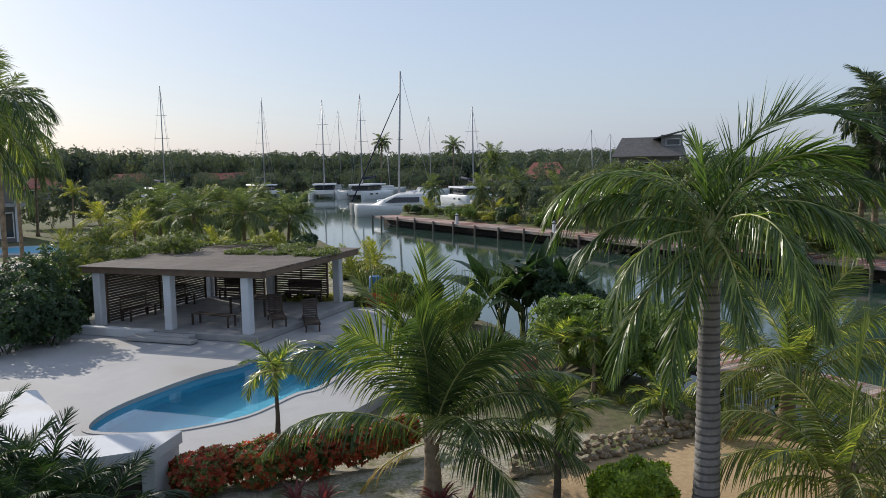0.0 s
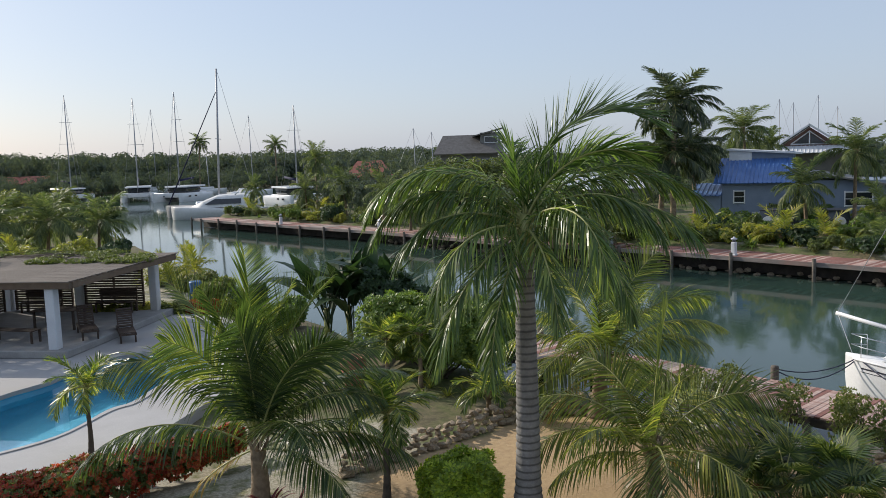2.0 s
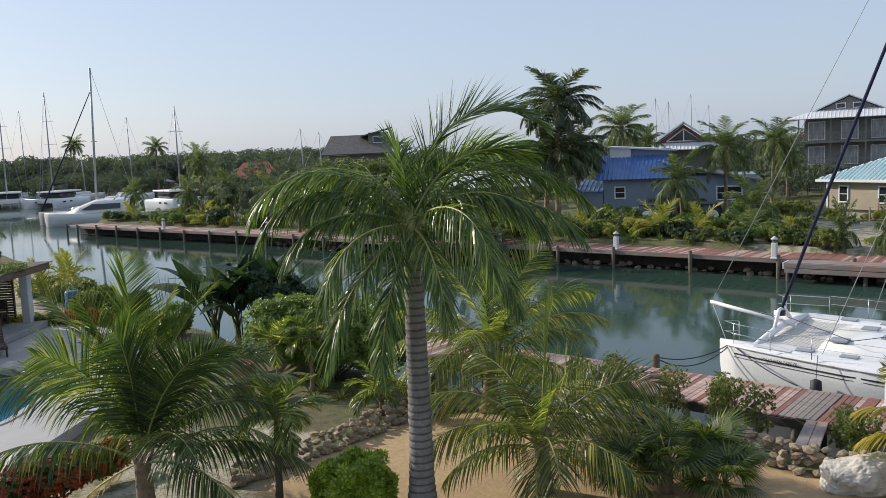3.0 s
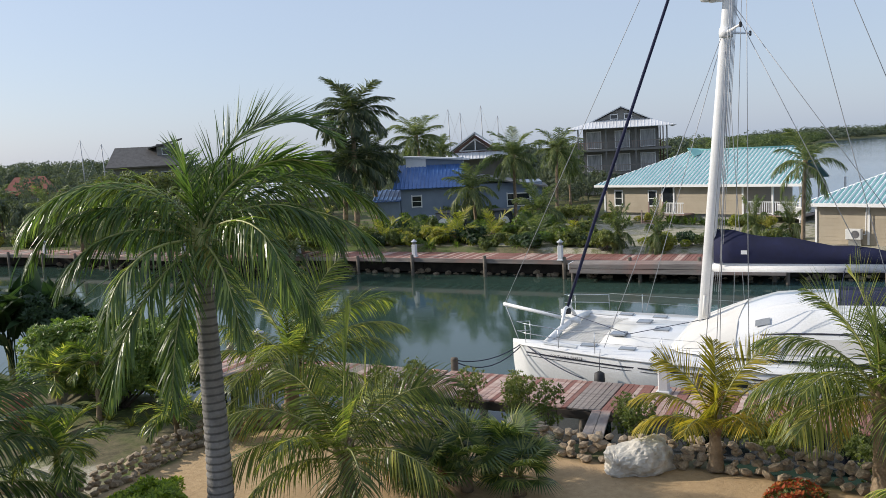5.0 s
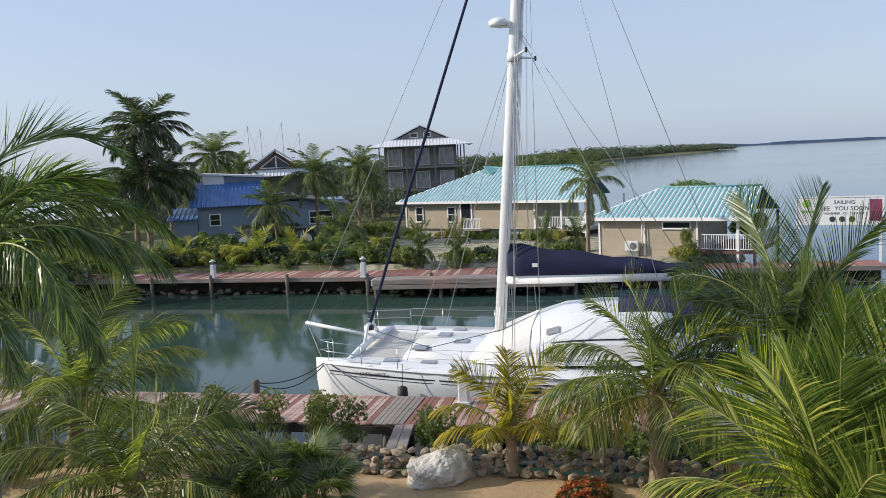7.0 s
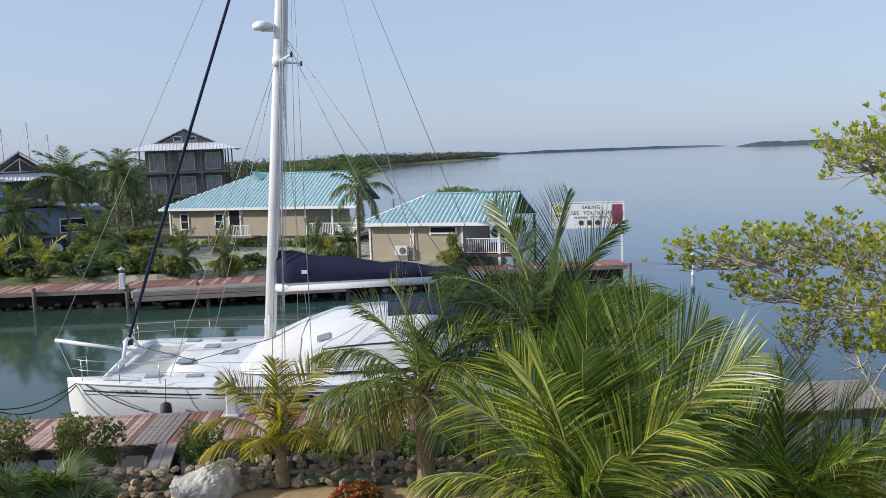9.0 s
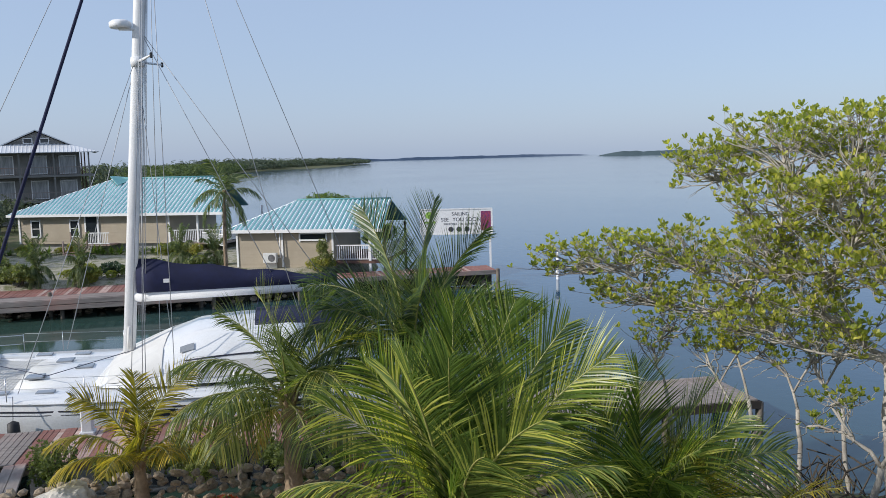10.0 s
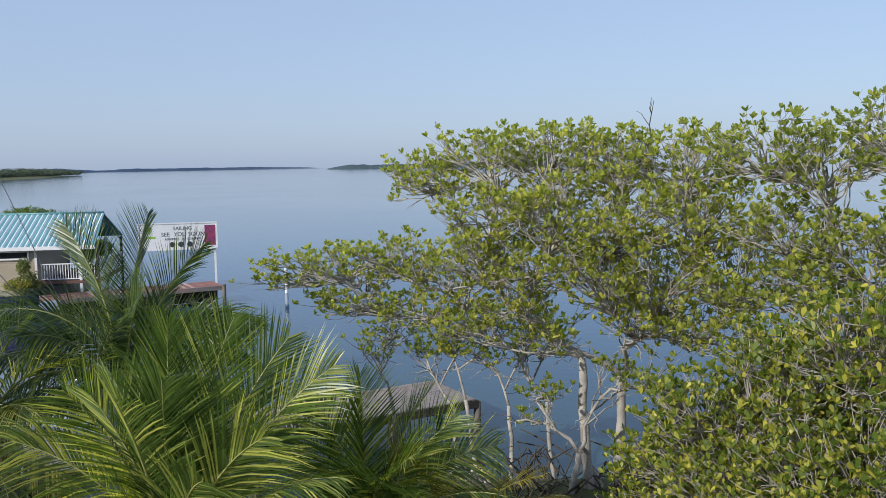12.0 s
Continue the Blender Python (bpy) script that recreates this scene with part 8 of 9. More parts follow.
mangrove("mangrove", polar(110.9, 17.4, -0.6), polar(111.2, 17.3, 2.6), [
    tier(98.6, 17.6, 6.4, 0.9, 1.2, 0.5), tier(102.5, 17.4, 6.95, 1.2, 1.2, 0.55), tier(106.5, 17.0, 6.9, 1.2, 1.2, 0.6), tier(110.5, 16.8, 6.7, 1.2, 1.2, 0.65), tier(115.0, 16.6, 6.7, 1.2, 1.2, 0.65),
    tier(103.0, 16.6, 5.9, 1.0, 1.2, 0.6), tier(107.0, 16.2, 5.9, 1.2, 1.2, 0.7), tier(111.5, 16.0, 5.8, 1.3, 1.3, 0.75), tier(116.0, 16.2, 5.7, 1.2, 1.2, 0.8),
    tier(102.0, 16.6, 5.0, 0.9, 1.0, 0.55), tier(105.5, 16.2, 4.9, 1.1, 1.1, 0.6), tier(109.5, 15.8, 4.8, 1.2, 1.1, 0.65), tier(114.0, 15.9, 4.7, 1.2, 1.2, 0.75), tier(118.5, 16.0, 4.7, 1.1, 1.1, 0.8),
    tier(104.0, 16.8, 4.1, 0.8, 0.9, 0.4), tier(112.5, 15.9, 3.9, 0.8, 0.8, 0.4), tier(116.5, 15.8, 3.8, 1.0, 1.0, 0.6)], mr, "spreading pale-barked mangrove with yellow-green leaf tiers", 0.105, 20, 1.6, 8)
mangrove("mangrove", polar(109.6, 17.2, -0.6), polar(108.6, 17.0, 3.0), [
    tier(90.2, 18.6, 4.45, 0.7, 1.2, 0.42), tier(93.0, 18.2, 4.6, 0.9, 1.2, 0.5), tier(96.5, 17.8, 4.75, 1.0, 1.2, 0.6), tier(99.8, 17.2, 4.5, 1.0, 1.1, 0.6), tier(94.0, 18.4, 3.85, 0.9, 1.1, 0.4), tier(98.0, 17.6, 3.8, 0.9, 1.0, 0.45),
    tier(102.0, 17.0, 3.6, 0.8, 0.9, 0.4), tier(106.0, 16.8, 3.2, 0.6, 0.7, 0.3)], mr, "leaning mangrove with a long bare limb over the water", 0.10, 14, 1.4, 6)
mangrove("mangrove", polar(107.8, 16.8, -0.6), polar(108.4, 16.6, 1.2), [
    tier(105.6, 16.6, 2.3, 0.5, 0.6, 0.28), tier(110.5, 16.2, 2.7, 0.6, 0.6, 0.3), tier(113.8, 15.8, 2.9, 0.7, 0.7, 0.4), tier(104.2, 16.8, 1.8, 0.35, 0.4, 0.2)], mr, "crooked mangrove stem beside the spreading one", 0.07, 10, 0.9, 8)
mangrove("mangrove", polar(129.5, 14.0, 0.1), polar(127.4, 14.2, 4.1), [
    tier(119.5, 15.4, 6.85, 1.0, 1.0, 0.7), tier(123.0, 15.0, 6.6, 1.0, 1.0, 0.7), tier(127.5, 14.4, 7.0, 1.1, 1.1, 0.8), tier(121.0, 15.2, 5.5, 1.0, 1.0, 0.7), tier(124.5, 14.8, 5.2, 1.0, 1.0, 0.6), tier(128.0, 14.4, 5.3, 1.1, 1.1, 0.7), tier(121.5, 15.0, 4.6, 1.0, 1.0, 0.6),
    tier(132.0, 14.0, 6.2, 1.4, 1.4, 0.9), tier(134.0, 14.0, 4.6, 1.5, 1.5, 1.0)], mr, "tall mangrove with forked silver limbs", 0.15, 14, 1.4)
mangrove("mangrove", polar(122.5, 12.2, 0.1), polar(122.0, 12.2, 1.6), [
    tier(117.0, 12.6, 3.1, 0.9, 1.0, 0.7), tier(121.5, 12.3, 3.8, 1.0, 1.0, 0.8), tier(126.0, 11.8, 4.4, 1.1, 1.1, 0.8), tier(114.2, 12.8, 2.3, 0.8, 0.9, 0.6), tier(118.5, 11.8, 2.3, 1.1, 1.1, 0.9), tier(123.5, 11.4, 2.7, 1.1, 1.1, 1.0), tier(128.0, 11.2, 3.0, 1.2, 1.2, 1.1), tier(113.4, 12.4, 1.4, 0.8, 0.8, 0.6), tier(116.0, 11.9, 1.3, 0.9, 0.9, 0.7), tier(120.0, 11.2, 1.4, 1.1, 1.1, 0.9), tier(125.0, 10.8, 1.6, 1.2, 1.2, 1.0), tier(114.5, 11.6, 0.6, 0.9, 0.9, 0.6), tier(118.5, 11.0, 0.7, 1.0, 1.0, 0.7), tier(129.0, 12.6, 4.4, 1.0, 1.0, 0.7)], mr, "low dense mangrove bush at the waterline", 0.06, 10, 4.2, 6, 0.105, "bushgreen")
for az, d, top in ((104.0, 18.2, 3.0), (102.0, 19.0, 3.0), (106.8, 18.4, 3.0), (100.2, 19.2, 2.8), (96.6, 19.4, 2.9)):
    b = polar(az, d, -0.9)
    mangrove("mangrove", b, b + Vector((mr.uniform(-0.5, 0.5), mr.uniform(-0.5, 0.5), top - 0.5)), [tuple([tuple(b + Vector((mr.uniform(-0.5, 0.5), mr.uniform(-0.5, 0.5), top + 1.2))), (0.8, 0.8, 0.35)]), tuple([tuple(b + Vector((0.5, 0.6, top + 0.6))), (0.6, 0.6, 0.3)])], mr, "thin dark-stemmed mangrove sapling over the water", 0.05, 9, 1.0, 6)
tangle = Mesh()
for k in range(300):
    p = polar(mr.uniform(101.0, 116.0), mr.uniform(15.4, 18.2), -0.5)
    q = p + Vector((mr.uniform(-1.1, 1.1), mr.uniform(-1.1, 1.1), mr.uniform(0.3, 1.3)))
    e = q + Vector((mr.uniform(-0.8, 0.8), mr.uniform(-0.8, 0.8), mr.uniform(-1.2, 0.5)))
    rr = mr.uniform(0.014, 0.034)
    tangle.tube([p, p.lerp(q, 0.5) + Vector((mr.uniform(-0.2, 0.2), mr.uniform(-0.2, 0.2), 0.1)), q, e], [rr, rr * 0.9, rr * 0.8, rr * 0.5], 5, False)
single("dead_branch", bare_twig(polar(112.6, 16.8, 6.6), 1.35, mr), M["darkbark"], "bare dead branch standing out of the mangrove crown", "branch")
tg = thing("mangrove_roots", pose(0, 0, 0), "dark tangle of dead mangrove roots at the waterline", "roots", kind="stuff")
part("roots", tangle, M["darkbark"], tg)

# ---------------------------------------------------------------- garden shrubs
sr = random.Random(52)
hedge = []
for k in range(9):
    s = k / 8
    p = polar(18.6 + 6.9 * s, 25.6 - 2.0 * s)
    hedge.append(((p.x, p.y, 1.45), (0.95, 1.1, 1.15)))
    hedge.append(((p.x + 0.9, p.y + 1.1, 1.3), (1.0, 1.0, 1.05)))
shrub("clipped_hedge", (9.2, 22.7, YARD), [((c[0] - 9.2, c[1] - 22.7, c[2] - 0.1), q) for c, q in hedge], 24000, 0.10, "hedgeleaf", sr, "tall clipped green hedge with dark shaded side", 0.55, 5, nstem=30, r=0.03, shell=0.84, category="hedge")
shrub("round_bush", (6.06, 13.95, YARD), [((0, 0, 0.55), (0.83, 0.83, 0.66))], 2600, 0.088, "limeleaf", sr, "clipped round bright green bush on the sand", 0.5, 6, nstem=10, shell=0.86, category="bush")
# banana-like white bird plant
wb = thing("bird_of_paradise", Matrix.Translation(polar(17.2, 30.0, YARD)), "giant bird of paradise clump with broad dark leaves", "shrub")
for k in range(4):
    part("stem", Mesh().tube([(0.8 * k - 1.3, 0, 0), (0.82 * k - 1.35, 0, 1.3)], [0.11, 0.09], 8), M["rachis"], wb)


def paddle(ln, w, bend):
    g = Mesh()
    pts = []
    for j in range(9):
        s = j / 8
        a = radians(82 - bend * s * s)
        pts.append((ln * s * math.cos(a), 0, ln * s * math.sin(a)))
    g.tube(pts, [0.03 * (1 - 0.8 * j / 8) for j in range(9)], 5)
    vs, fs = [], []
    for j in range(9):
        s = j / 8
        ww = 0.0 if s < 0.35 else w * math.sin(math.pi * min(1, (s - 0.35) / 0.65 * 0.92 + 0.08)) * 0.5
        x, y, z = pts[j]
        vs += [(x, -ww, z + 0.12 * ww), (x, 0, z), (x, ww, z + 0.12 * ww)]
    for j in range(3, 8):
        fs += [(3 * j, 3 * j + 1, 3 * j + 4, 3 * j + 3), (3 * j + 1, 3 * j + 2, 3 * j + 5, 3 * j + 4)]
    g.add(vs, fs, True)
    return g.data("leaf", M["darkleaf"])


pads = [paddle(3.2, 0.74, b) for b in (10, 24, 42)]
for k in range(72):
    part("leaf", pads[k % 3], None, wb, "", pose(0.8 * (k % 4) - 1.3, sr.uniform(-0.4, 0.4), sr.uniform(0.2, 0.9), sr.uniform(-12, 12), sr.uniform(-10, 10), sr.choice((0, 180)) + sr.uniform(-50, 50)) @ Matrix.Scale(sr.uniform(0.7, 1.0), 4))
shrub("dark_shrub", tuple(polar(19.4, 29.0, YARD)), [((0, 0, 1.3), (1.0, 1.0, 1.3)), ((0.9, -0.3, 1.1), (0.7, 0.7, 1.0)), ((-0.6, 0.4, 2.1), (0.6, 0.6, 0.6))], 2600, 0.2, "darkleaf", sr, "dark glossy broad-leaved shrub at the canal edge", 0.5)
# red-flowered hedge along the terrace
for x, y, w, hgt in ((-1.6, 17.3, 0.9, 0.85), (-0.5, 17.4, 0.9, 0.95), (0.5, 17.7, 0.9, 0.9), (1.5, 18.2, 0.8, 0.8), (2.4, 18.8, 0.7, 0.7)):
    shrub("ixora_bush", (x, y, YARD), [((0, 0, hgt * 0.5), (w * 0.8, w * 0.75, hgt * 0.55)), ((0.3, 0.2, hgt * 0.55), (w * 0.6, w * 0.6, hgt * 0.5))], 1000, 0.09, "shrubleaf", sr, "low ixora bush covered in orange-red flowers", 0.5, 6, "ixora bushes", flowers=("redleaf", 620, 0.075))
for x, y in ((0.2, 16.4), (0.7, 16.2), (3.3, 15.2), (2.9, 15.7)):
    spiky("cordyline", (x, y, YARD), 22, 0.55, 0.07, "cordy", sr, "red-leaved cordyline plant on the gravel", (25, 85), 50, "cordylines")
spiky("cordyline", (11.25, 11.95, YARD), 30, 0.85, 0.08, "cordy", sr, "dark red cordyline among palmettos", (35, 88), 40, "cordylines")
shrub("ixora_bush", (14.45, 6.5, YARD), [((0, 0, 0.1), (0.72, 0.5, 0.24))], 500, 0.08, "shrubleaf", sr, "low red-flowered bush on the sand", flowers=("redleaf", 300, 0.08))
for x, y, n, ln, hh in ((11.2, 11.4, 17, 0.70, 0.5), (12.1, 11.15, 17, 0.70, 0.45), (10.55, 11.75, 14, 0.64, 0.4), (11.7, 10.5, 14, 0.60, 0.35)):
    fan_palm("palmetto", (x, y, YARD), n, ln, "coconut", sr, "low palmetto with split fan leaves on the sand", hh, "palmettos")
for az, d, hh in ((-14.2, 15.6, 0.7), (-16.8, 15.0, 0.9), (-11.4, 15.4, 0.25), (-18.5, 16.0, 1.2)):
    p = polar(az, d, YARD)
    palm("garden_palm", p, hh, (0.0, 0.0), coco_dark, (4, 5, 6, 5), R, "dark shaded feather palm beside the poolside bar", (0.1, 0.08), 5, group="palms by the bar")
# tufts on the planted bank behind the stone edging
for k in range(14):
    s = sr.random()
    p = Vector((5.6 + 5.6 * s, 18.4 + 1.2 * math.sin(3.0 * s) + sr.uniform(0.0, 2.2)))
    spiky("strap_tuft", (p.x, p.y, YARD), 24, sr.uniform(0.35, 0.6), 0.04, sr.choice(("shrubleaf", "yellowleaf")), sr, "small tuft of strap leaves on the planted bank", (15, 85), 50, "tufts on the bank")
for x, y, z, n in ((9.0, 18.9, 0.15, 3), (8.4, 22.0, 1.1, 3), (7.7, 22.8, 0.9, 3)):
    palm("christmas_palm", (x, y, YARD), z + 0.4, (0.05, 0.0), xmas, (3, 5, 5), R, "small feather palm in front of the hedge", (0.06, 0.05), 6, group="small palms")
pot = thing("clay_urn", Matrix.Translation(Vector((6.75, 22.9, YARD - 0.05))) @ Matrix.Scale(0.8, 4), "tall terracotta urn beside the hedge", "pot")
part("body", Mesh().lathe([(0.22, 0), (0.30, 0.1), (0.42, 0.6), (0.46, 0.95), (0.40, 1.15), (0.44, 1.2), (0.38, 1.2), (0.34, 1.1)], 18), M["redroof"], pot)
# dock-side bushes
for x, y, hgt in ((15.0, 16.7, 1.0), (15.4, 15.4, 1.1), (15.5, 13.9, 1.15), (15.7, 13.1, 1.05), (16.1, 14.3, 1.0), (16.2, 10.9, 0.95), (16.5, 11.3, 0.8), (16.7, 9.9, 0.6), (17.3, 8.5, 0.75), (17.7, 7.8, 0.7), (17.9, 6.7, 0.7), (17.4, 9.2, 0.55), (14.4, 17.4, 0.9), (15.4, 17.6, 1.0), (14.8, 18.4, 0.9), (16.9, 5.9, 0.7), (17.6, 5.0, 0.7), (17.0, 8.0, 0.6)):
    shrub("dockside_shrub", (x, y, 0.0), [((0, 0, 0.25), (0.45, 0.45, 0.35)), ((0.2, 0.25, hgt * 0.7), (0.32, 0.32, hgt * 0.42)), ((-0.25, -0.1, hgt * 0.6), (0.3, 0.3, hgt * 0.4)), ((0.05, -0.3, hgt * 0.8), (0.2, 0.2, hgt * 0.3))], 300, 0.078, "shrubleaf", sr, "leafy green shrub between stone wall and dock", 0.42, 6, "dockside shrubs", 10, 0.012, 0.3, 0.9)
# garden beyond the pergola and at the terrace's rim
for k in range(9):
    p = Vector((0.2, 38.6)).lerp(Vector((5.4, 37.0)), k / 8)
    shrub("croton_bush", (p.x, p.y, YARD), [((0, 0, 0.3), (0.45, 0.4, 0.36))], 260, 0.11, sr.choice(("yellowleaf", "shrubleaf", "redleaf")), sr, "low yellow and red croton bush at the terrace rim", 0.5, 6, "croton bushes")
for k in range(8):
    p = Vector((-11.2, 35.6)).lerp(Vector((-7.8, 34.9)), k / 7)
    shrub("dark_shrub", (p.x, p.y, YARD), [((0, 0, 0.45), (0.5, 0.5, 0.55))], 300, 0.12, "darkleaf", sr, "dark clipped low hedge by the pergola", 0.5, 6, "low hedge plants")
for az, d, w, hh, mat in ((-15.5, 36, 1.6, 3.4, "darkleaf"), (-14.0, 40, 1.5, 3.0, "shrubleaf"), (-12.6, 38, 1.1, 1.9, "darkleaf"), (-16.5, 33, 1.5, 2.4, "darkleaf"), (-14.2, 34, 1.2, 1.7, "darkleaf"), (-10.5, 52, 1.6, 2.2, "shrubleaf"), (-8.6, 50, 1.6, 2.4, "shrubleaf"), (-6.8, 48, 1.4, 2.0, "shrubleaf"), (-12.0, 60, 1.8, 2.5, "shrubleaf"), (-4.5, 56, 1.6, 2.2, "shrubleaf"), (-1.0, 56, 1.5, 2.0, "yellowleaf"), (1.2, 58, 1.1, 1.5, "darkleaf"), (-9.6, 68, 2.0, 3.2, "shrubleaf"), (-13.8, 100, 3, 5, "woods"), (-11.0, 104, 3, 5, "woods"), (-8.0, 96, 3, 4.6, "shrubleaf"), (-5.0, 92, 3, 4.2, "shrubleaf"), (-2.0, 96, 2.6, 4.0, "shrubleaf"), (0.6, 90, 2.2, 3.2, "darkleaf"), (1.6, 62, 1.0, 1.3, "darkleaf"), (-6.5, 78, 2, 3, "yellowleaf"), (-3.2, 76, 1.8, 2.8, "shrubleaf"), (4.6, 47, 0.9, 0.9, "shrubleaf"), (6.6, 44, 0.9, 0.9, "shrubleaf"), (7.6, 40, 0.9, 1.1, "shrubleaf"), (9.6, 38, 0.9, 1.0, "darkleaf"), (12.0, 33, 0.9, 1.1, "hedgeleaf")):
    p = polar(az, d, YARD)
    shrub("garden_shrub", tuple(p), [((0, 0, hh * 0.5), (w, w, hh * 0.52)), ((w * 0.5, w * 0.3, hh * 0.7), (w * 0.6, w * 0.6, hh * 0.4)), ((-w * 0.6, 0.1, hh * 0.4), (w * 0.6, w * 0.6, hh * 0.4))], 900, 0.17 if d < 70 else 0.3, mat, sr, "dense leafy shrub in the neighbouring garden", 0.5, 5, "shrubs beyond the pergola", shell=0.6)
barrel = thing("blue_barrel", Matrix.Translation(Vector((4.5, 40.6, YARD))), "blue plastic barrel behind the crotons", "barrel")
part("drum", Mesh().lathe([(0.27, 0), (0.29, 0.05), (0.29, 0.45), (0.31, 0.48), (0.29, 0.52), (0.29, 0.95), (0.25, 1.0)], 16), M["bluebarrel"], barrel)
for x, y, s in ((5.3, 16.85, 0.6), (5.75, 17.1, 0.4), (4.75, 16.6, 0.45), (5.3, 18.7, 0.5)):
    single("garden_rock", STONES[int(s * 20) % 14].copy(), None, "grey garden rock at the sand's edge", "rock", pose(x, y, YARD + 0.1, 8, 5, s * 400) @ Matrix.Diagonal((s * 1.3, s, s * 0.8, 1)), "garden rocks")

for az, d, w, hh in ((22.6, 104, 2.4, 6.2), (23.9, 106, 2.6, 6.4), (25.2, 104, 2.6, 6.3), (26.6, 105, 2.6, 6.2), (21.4, 100, 2.2, 5.4), (28.2, 100, 2.4, 5.6)):
    shrub("bank_tree", tuple(polar(az, d, 0.1)), [((0, 0, hh * 0.62), (w, w, hh * 0.38)), ((w * 0.6, w * 0.3, hh * 0.5), (w * 0.7, w * 0.7, hh * 0.36)), ((-w * 0.7, 0.1, hh * 0.45), (w * 0.7, w * 0.7, hh * 0.36))], 1300, 0.3, "shrubleaf", sr, "leafy green tree in front of the brown pavilion", 0.5, 5, "trees by the pavilion", 10, 0.12, 0.5, category="tree")

# ---------------------------------------------------------------- opposite bank
templates = []
for k in range(7):
    mat = ("shrubleaf", "yellowleaf", "darkleaf", "hedgeleaf", "shrubleaf", "yellowleaf", "shrubleaf")[k]
    w = sr.uniform(0.8, 1.2)
    t = shrub("bank_shrub", (polar(28 + k, 61, 0.15)), [((sr.uniform(-w, w), sr.uniform(-w, w), sr.uniform(0.3, 1.0)), (sr.uniform(0.35, 0.8) * w, sr.uniform(0.35, 0.8) * w, sr.uniform(0.3, 0.7))) for _ in range(6)], 620, 0.17, mat, sr, ("green leafy shrub behind the boardwalk", "yellow-green shrub behind the boardwalk", "dark rounded shrub behind the boardwalk", "bright green shrub behind the boardwalk", "grey-green shrub behind the boardwalk", "yellow-green shrub behind the boardwalk", "green leafy shrub behind the boardwalk")[k], 0.5, 5, "shrubs on the opposite bank", shell=0.55)
    templates.append(t)
tuft = spiky("bank_tuft", polar(36, 58, 0.15), 46, 1.1, 0.09, "hedgeleaf", sr, "arching strap-leaved plant behind the boardwalk", (20, 85), 70, "strap plants on the opposite bank")
def along_bank(s):
    """A point on the boardwalk's edge (s from 0 at the landing to 1 far up the canal) and the way inland."""
    i = min(int(s * 6), 5)
    a, b = Vector(FD[7 - i]), Vector(FD[6 - i])
    return a.lerp(b, s * 6 - i), Vector(((b - a).y, -(b - a).x)).normalized()


for k in range(150):
    s = (k / 149.0) ** 1.15
    p, nr = along_bank(s)
    p = p + nr * (3.5 + 6.5 * sr.random() ** 1.7)
    src = tuft if sr.random() < 0.38 else sr.choice(templates)
    sc = sr.uniform(0.5, 1.15)
    copy_thing(src, pose(p.x, p.y, 0.15, 0, 0, sr.uniform(0, 360)) @ Matrix.Diagonal((sc, sc, sc * sr.uniform(0.8, 1.2), 1)))
for x, y, sc in ((42.9, 30.6, 0.9), (43.6, 31.8, 0.8), (44.9, 27.2, 0.75), (45.6, 28.5, 0.8), (46.0, 25.4, 0.7), (47.0, 25.0, 0.8), (46.6, 27.0, 0.7), (48.6, 22.6, 0.8), (47.6, 21.9, 0.6)):
    copy_thing(sr.choice(templates[:3]), pose(x, y, 0.15, 0, 0, sr.uniform(0, 360)) @ Matrix.Diagonal((sc, sc, sc, 1)))
for k in range(26):
    copy_thing(tuft, pose(58.9 + sr.uniform(-0.7, 0.7), 27.5 + 15.5 * k / 25, 0.15, 0, 0, sr.uniform(0, 360)) @ Matrix.Scale(sr.uniform(0.7, 1.0), 4))
yp1 = palm("young_palm", polar(33.5, 59, 0.15), 0.5, (0.0, 0.0), far_set, (3, 4, 5, 3, 0), R, "young feather palm behind the boardwalk", (0.12, 0.1), 4, group="young palms on the opposite bank")
yp1.scale = (0.62, 0.62, 0.62)
yp2 = palm("young_palm", polar(31.5, 60, 0.15), 0.5, (0.0, 0.0), far_yellow, (3, 4, 5), R, "young yellow-green palm behind the boardwalk", (0.1, 0.08), 4, group="young palms on the opposite bank")
for k in range(30):
    p, nr = along_bank((k + sr.random()) / 30)
    p = p + nr * sr.uniform(3.8, 8.0)
    sc = sr.uniform(0.8, 1.3)
    copy_thing(yp1 if sr.random() < 0.6 else yp2, pose(p.x, p.y, 0.15, 0, 0, sr.uniform(0, 360)) @ Matrix.Diagonal((sc, sc, sc, 1)))
for x, y, sc in ((59.0, 41.5, 0.6), (59.2, 38.0, 0.6), (58.6, 29.6, 0.7), (57.4, 27.6, 0.7), (49.6, 15.1, 0.62), (51.0, 52.0, 1.2), (53.5, 50.0, 1.1), (55.0, 47.5, 1.2), (48.5, 50.5, 1.0), (46.0, 51.0, 1.0), (56.5, 45.5, 1.1), (57.5, 44.0, 1.0)):
    copy_thing(sr.choice(templates), pose(x, y, 0.15, 0, 0, sr.uniform(0, 360)) @ Matrix.Diagonal((sc, sc, sc * 1.15, 1)))

